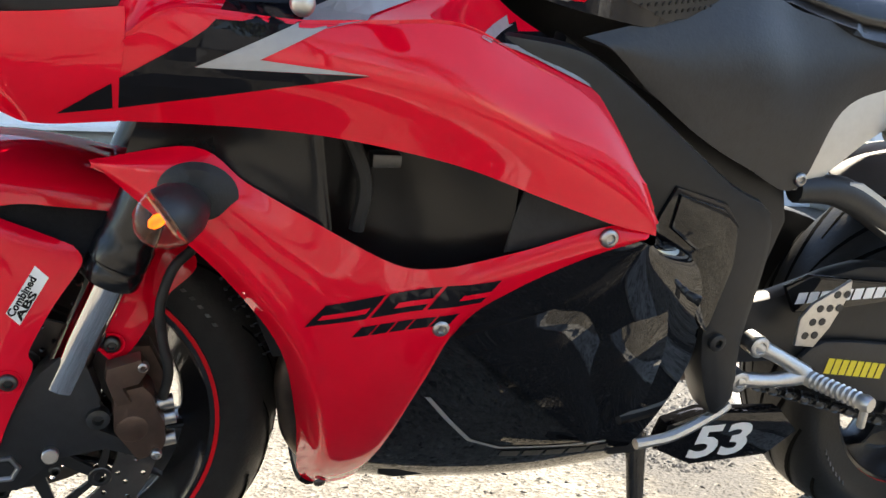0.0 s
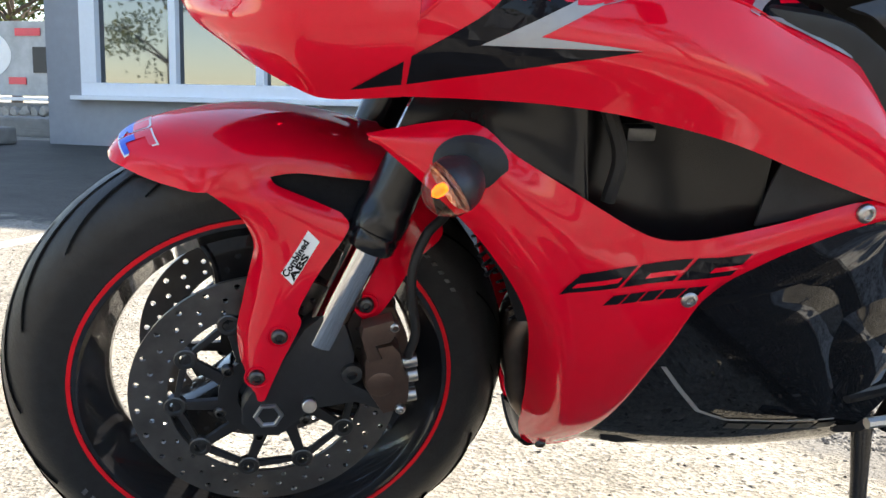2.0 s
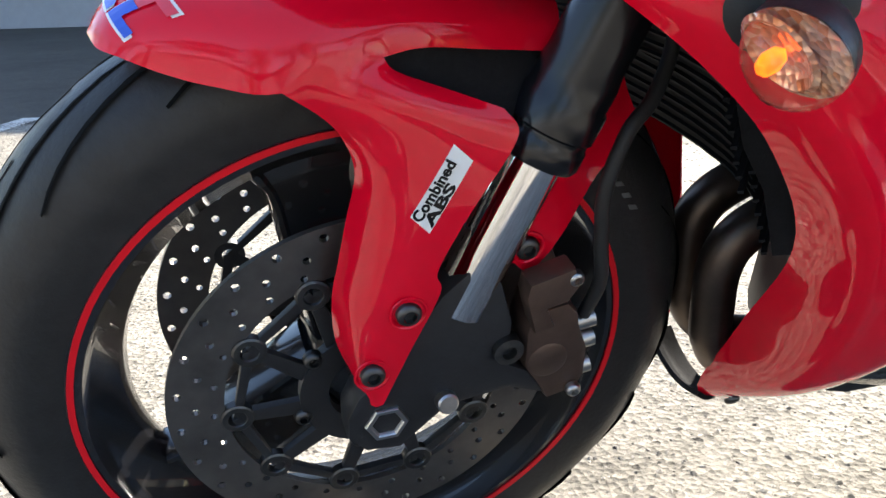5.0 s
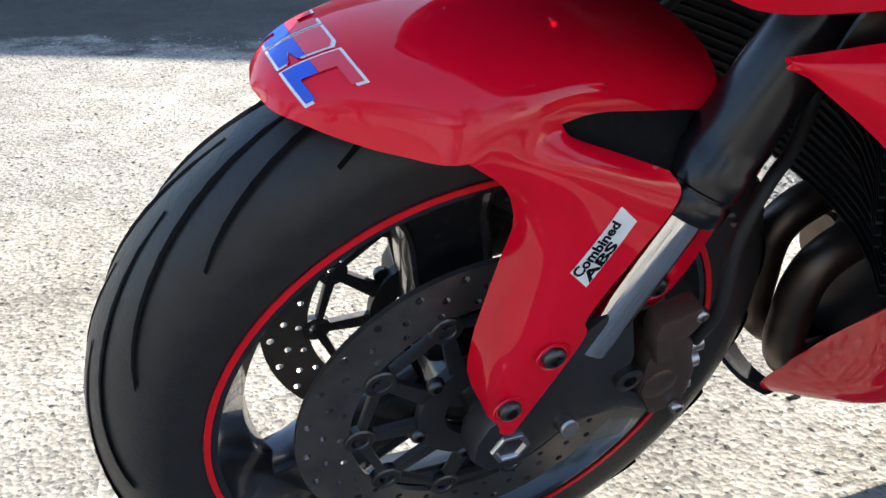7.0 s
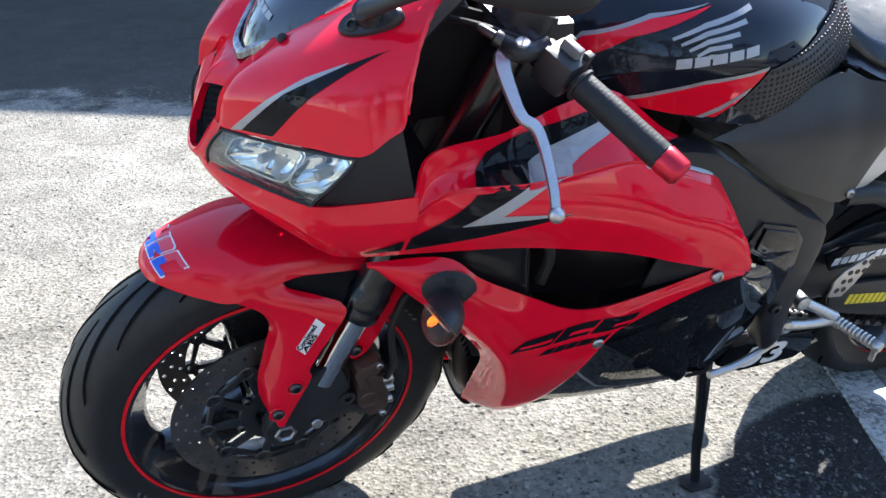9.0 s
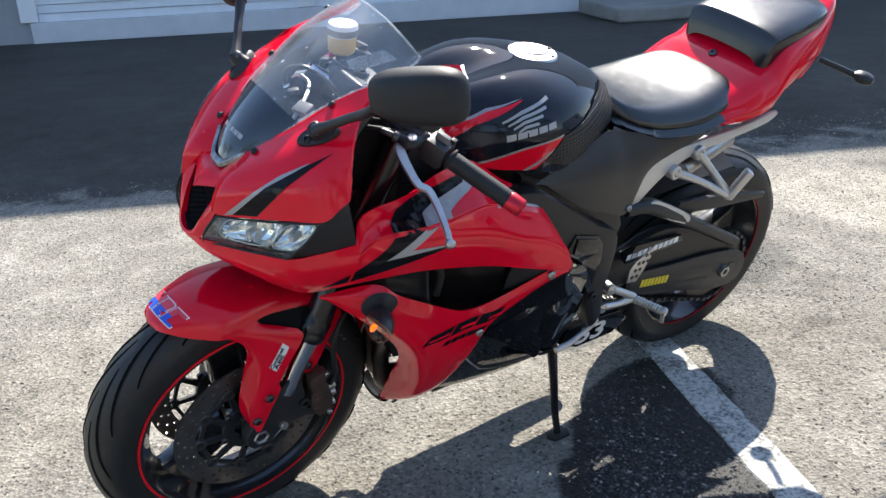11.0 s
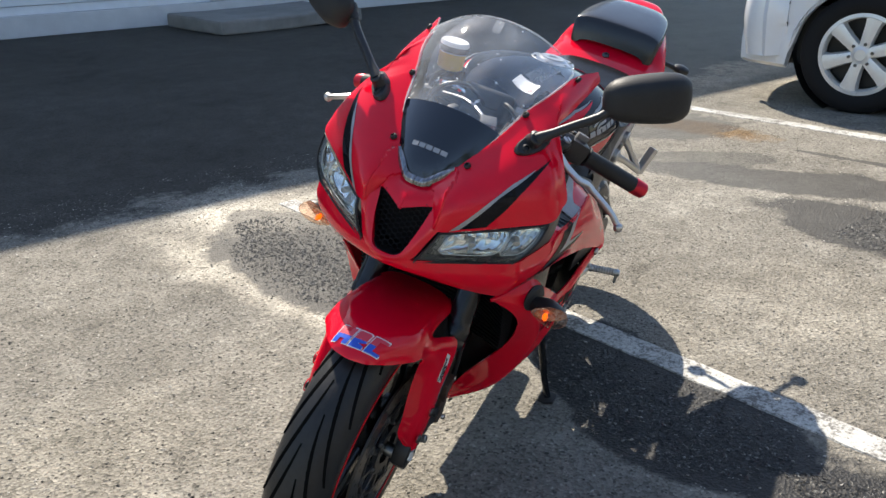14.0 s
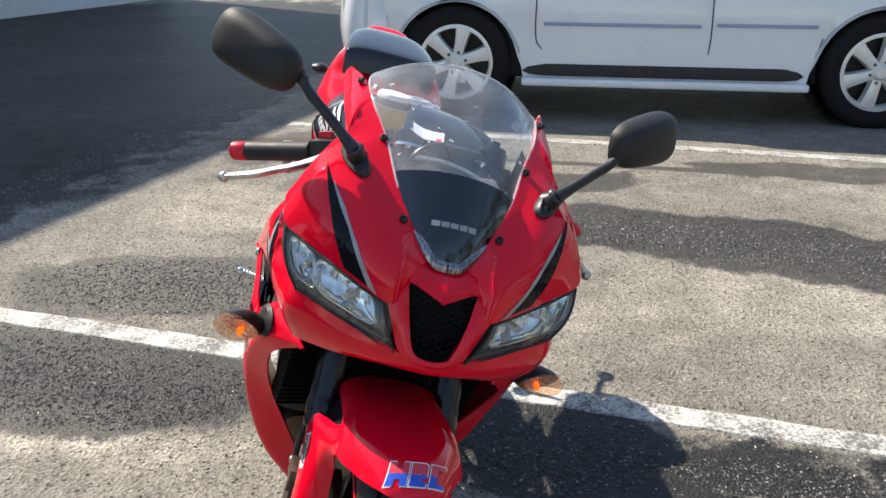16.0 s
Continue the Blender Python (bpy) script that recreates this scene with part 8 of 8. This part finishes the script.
for belly, s in zip(BELLY, (-1, 1)):
    T = tree_of(belly)
    film("grey_swoosh", [xz([(0.434, 0.408), (0.440, 0.408), (0.468, 0.374), (0.504, 0.334), (0.544, 0.3175), (0.600, 0.3165), (0.684, 0.3155), (0.684, 0.3125), (0.600, 0.3135), (0.542, 0.3140), (0.500, 0.331), (0.464, 0.371)], s * 0.3)], (0, -s, 0), T, SILVER_DECAL, belly, "thin silver curved line", 0.001)
    film("belly_mark", blocks((0.548, s * 0.3, 0.262), (0.690, s * 0.3, 0.262), 0.014, (1, 1, 1, 1, 1), 0.2, 0.1), (0, -s, 0.25), T, GREY_PLASTIC, belly, "dark lettering bars", 0.001)
# cowl flashes
for cowl, s in zip(COWL, (-1, 1)):
    T = tree_of(cowl)
    F = lambda pts: [[(x, y * -s, z - nose_drop((x, y, z))) for x, y, z in pts]]
    film("black_cowl_flash", F([(-0.035, -0.106, 0.844), (0.004, -0.149, 0.911), (0.058, -0.180, 0.954), (0.101, -0.194, 0.976), (0.062, -0.189, 0.952), (0.025, -0.176, 0.919), (0.001, -0.157, 0.879), (-0.008, -0.143, 0.856)]), (0.75, -s * 0.6, -0.25), T, BLACK_DECAL, cowl, "black wedge on the cowl", 0.001)
    film("silver_cowl_flash", F([(-0.045, -0.092, 0.837), (-0.012, -0.134, 0.897), (0.025, -0.158, 0.933), (0.065, -0.181, 0.959), (0.058, -0.180, 0.954), (0.004, -0.149, 0.911), (-0.035, -0.106, 0.844)]), (0.75, -s * 0.6, -0.25), T, SILVER_DECAL, cowl, "thin silver line on the cowl", 0.0013)
# fender mark: white-edged red over blue bars
T = tree_of(FENDER)
# a white-edged mark of three slanted shapes, red above and blue below
fa, fb = Vector((-0.145, 0.030, 0.590)), Vector((-0.135, -0.060, 0.590))
up = Vector((0.80, 0, 0.60))
way = (0.62, 0.10, -0.78)


def on_mark(pts):
    d = fb - fa
    return [fa + d * (u + 0.08 * v) * 0.95 + up * 0.035 * v for u, v in pts]


strokes = {
    "blue": ([(0.00, 0.0), (0.11, 0.0), (0.11, 0.26), (0.20, 0.26), (0.20, 0.0), (0.31, 0.0), (0.31, 0.50), (0.0, 0.50)],
             [(0.36, 0.0), (0.64, 0.0), (0.64, 0.20), (0.50, 0.28), (0.64, 0.36), (0.64, 0.50), (0.36, 0.50)],
             [(0.70, 0.0), (1.0, 0.0), (1.0, 0.18), (0.84, 0.18), (0.84, 0.50), (0.70, 0.50)]),
    "red": ([(0.0, 0.51), (0.31, 0.51), (0.31, 1.0), (0.20, 1.0), (0.20, 0.74), (0.11, 0.74), (0.11, 1.0), (0.0, 1.0)],
            [(0.36, 0.51), (0.64, 0.51), (0.64, 0.92), (0.58, 1.0), (0.36, 1.0)],
            [(0.70, 0.51), (0.84, 0.51), (0.84, 0.80), (1.0, 0.80), (1.0, 1.0), (0.70, 1.0)]),
}
for tone, mt in (("blue", BLUE_DECAL), ("red", PINK_DECAL)):
    for pts in strokes[tone]:
        mu, mv = sum(p[0] for p in pts) / len(pts), sum(p[1] for p in pts) / len(pts)
        fat = [(u + 0.018 * (1 if u > mu else -1), v + (0.055 if v > mv else -0.055) * (0 if (abs(v - 0.505) < 0.02) else 1)) for u, v in pts]
        film("mark_edge", [on_mark(fat)], way, T, WHITE_DECAL, FENDER, "white edge of the mark", 0.0008, 0.008)
        film("mark_" + tone, [on_mark(pts)], way, T, mt, FENDER, tone + " shape of the mark", 0.0013, 0.008)
# sticker on the fender legs
for s in (-1, 1):
    leg = FENDER
    w = (0, -s, 0)
    c = Vector((0.0405, s * 0.2, 0.509))
    d, u = Vector((0.50, 0, 0.866)), Vector((-0.866, 0, 0.50))
    Q = [c - d * 0.0300 - u * 0.0080, c + d * 0.0262 - u * 0.0080, c + d * 0.0300 + u * 0.0080, c - d * 0.0262 + u * 0.0080]
    film("sticker", [Q], w, T, WHITE_DECAL, leg, "white sticker", 0.0008)
    if s < 0:
        M = lambda q: Matrix(((d.x, u.x, 0, q.x), (d.y, u.y, 1, q.y), (d.z, u.z, 0, q.z), (0, 0, 0, 1)))
    else:
        d2 = -d
        M = lambda q: Matrix(((-d.x, u.x, 0, q.x), (-d.y, u.y, 1, q.y), (-d.z, u.z, 0, q.z), (0, 0, 0, 1)))
    st = -1 if s < 0 else 1
    lettering("Combined", M(c + d * st * 0.0265 + u * 0.0006), 0.0098, w, T, BLACK_DECAL, "sticker_text", leg, "", 0.0012, 1.12, 0.0004)
    lettering("ABS", M(c + d * st * 0.0250 - u * 0.0070), 0.0094, w, T, BLACK_DECAL, "sticker_text", leg, "", 0.0012, 2.0, 0.0004)
# tank marks
T = tree_of(TANK)
for s in (-1, 1):
    w = (0, -s, 0)
    y = s * 0.3
    F = lambda pts: [[(x, y, z) for x, z in pts]]
    film("tank_flash_red", F([(0.365, 0.890), (0.386, 0.917), (0.454, 0.951), (0.527, 0.969), (0.431, 0.929), (0.385, 0.895)]), w, T, RED, TANK, "red flash on the tank", 0.001)
    film("tank_flash_silver", F([(0.365, 0.894), (0.386, 0.921), (0.454, 0.955), (0.527, 0.971), (0.454, 0.951), (0.386, 0.917)]), w, T, SILVER_DECAL, TANK, "silver line on the tank", 0.0012)
    film("tank_lower_red", F([(0.425, 0.845), (0.456, 0.857), (0.518, 0.886), (0.594, 0.906), (0.574, 0.856), (0.556, 0.832), (0.500, 0.834)]), w, T, RED, TANK, "red lower flash on the tank", 0.001)
    film("tank_lower_silver", F([(0.420, 0.848), (0.456, 0.863), (0.518, 0.891), (0.596, 0.911), (0.594, 0.906), (0.518, 0.885), (0.456, 0.856), (0.425, 0.844)]), w, T, SILVER_DECAL, TANK, "silver line on the tank", 0.0014)
    film("tank_rear_silver", F([(0.530, 0.832), (0.552, 0.850), (0.583, 0.882), (0.580, 0.870), (0.556, 0.842), (0.540, 0.831)]), w, T, SILVER_DECAL, TANK, "silver line on the tank", 0.0014)
    a, b = (0.477, y, 0.9035), (0.578, y, 0.9245)
    if s > 0:
        a, b = b, a
    film("tank_mark", blocks(a, b, 0.0105, (1, 1, 1, 1, 1), 0.18, 0.05), w, T, SILVER_DECAL, TANK, "silver bar on the tank", 0.0013)
    for k in range(5):
        u = k / 4
        p0, p1 = Vector((0.474 + 0.036 * u, y, 0.934 - 0.019 * u)), Vector((0.577 - 0.046 * u, y, 0.969 - 0.047 * u))
        mid_p, th = p0.lerp(p1, 0.4) + Vector((-0.002, 0, 0.003)), Vector((-0.0008, 0, 0.0026))
        film("wing_feather", [[p0 - th * 0.4, p0 + th * 0.7, mid_p + th, p1 + th * 0.9, p1 - th * 0.7, mid_p - th * 0.75]], w, T, SILVER_DECAL, TANK, "silver feather shape on the tank", 0.0013)
    # grip pad with raised dots
    P = [(0.572, 0.848), (0.597, 0.907), (0.660, 0.922), (0.721, 0.938), (0.790, 0.944), (0.830, 0.920), (0.840, 0.880), (0.800, 0.845), (0.730, 0.826), (0.650, 0.822)]
    film("grip_pad", F(P), w, T, GREY_PLASTIC, TANK, "black rubber tank grip pad", 0.0025)
    dots = bmesh.new()
    wv = Vector(w).normalized()
    for i in range(32):
        for j in range(13):
            x, z = 0.585 + i * 0.0085 + (0.00425 if j % 2 else 0), 0.822 + j * 0.0098 + i * 0.0010
            inside = False
            for (x0, z0), (x1, z1) in zip(P, P[1:] + P[:1]):
                if (z0 > z) != (z1 > z) and x < (x1 - x0) * (z - z0) / (z1 - z0) + x0:
                    inside = not inside
            if not inside:
                continue
            hit, no, _, _ = T.ray_cast(Vector((x, y, z)) - wv * 0.1, wv, 0.4)
            if hit is None:
                continue
            if no.dot(wv) > 0:
                no = -no
            lathe([(0.0026, 0.0024), (0.0020, 0.0038), (0, 0.0040)], 7, aim(hit, hit + no), dots)
    tagged(part("grip_dots", dots, SOFT_BLACK, TANK, "small raised dots"), kind="stuff")
film("tank_label", [[(0.435, -0.036, 1.05), (0.475, -0.040, 1.05), (0.505, 0.020, 1.05), (0.465, 0.024, 1.05)]], (0, 0, -1), T, WHITE_DECAL, TANK, "white sticker at the front of the tank", 0.0012)
film("label_mark", [[(0.440, -0.032, 1.05), (0.454, -0.033, 1.05), (0.457, -0.024, 1.05), (0.444, -0.021, 1.05)]], (0, 0, -1), T, PINK_DECAL, TANK, "small red mark", 0.0018)
# screen mark
T = tree_of(SCREEN_BASE)
film("screen_mark", blocks((-0.01, -0.0335, 0.946), (-0.01, 0.0335, 0.946), 0.0085, (1, 1, 1, 1, 1), 0.15, 0.0, (0.5, 0, 0.8)), (0.7, 0, -0.5), T, SILVER_DECAL, SCREEN_BASE, "silver bars on the screen base", 0.0012)
T = tree_of(bpy.data.objects["windscreen.001"] if "windscreen.001" in bpy.data.objects else bpy.data.objects["windscreen"])
film("screen_label", [[(0.177, -0.084, 1.071), (0.235, -0.106, 1.090), (0.252, -0.128, 1.078), (0.179, -0.106, 1.055)]], (0.6, 0.3, -0.7), T, LABEL_FILM, bike, "pale warning label on the screen", 0.0012)
film("screen_label", [[(0.214, 0.015, 1.114), (0.250, 0.022, 1.132), (0.248, 0.004, 1.132), (0.218, -0.001, 1.117)]], (0.6, 0, -0.7), T, LABEL_FILM, bike, "pale mark at the top of the screen", 0.0012)
# rear stickers
for name, a, b, h, widths, mt, lab in (("chain_guard", (0.945, -0.3, 0.476), (1.125, -0.3, 0.482), 0.016, (1,) * 10, WHITE_DECAL, "white lettering bars"), ("swingarm_plate", (1.030, -0.3, 0.366), (1.135, -0.3, 0.350), 0.024, (1,) * 8, YELLOW_DECAL, "yellow lettering bars"), ("swingarm_plate", (1.20, -0.3, 0.352), (1.31, -0.3, 0.335), 0.018, (1,), GREY_PLASTIC, "grey label"), ("swingarm_plate", (1.18, -0.3, 0.315), (1.31, -0.3, 0.300), 0.016, (1,), GREY_PLASTIC, "grey label"), ("swingarm_plate", (1.36, -0.3, 0.300), (1.42, -0.3, 0.292), 0.036, (1, 1), DARK_STEEL, "grey marks")):
    ob = [o for o in bike.children if o.name == name][0]
    film("sticker", blocks(a, b, h, widths, 0.22, 0.12), (0, 1, 0), tree_of(ob), mt, ob, lab, 0.001)
ob = [o for o in bike.children if o.name == "lower_cover"][0]
lettering("53", Matrix(((1, 0.22, 0, 0.838), (0, 0, -1, -0.3), (0, 1, 0, 0.246), (0, 0, 0, 1))), 0.068, (0, 1, 0), tree_of(ob), WHITE_DECAL, "racing_number", ob, "white racing number", 0.0012, 1.45, 0.0022)
# dust specks on the windscreen are part of its surface
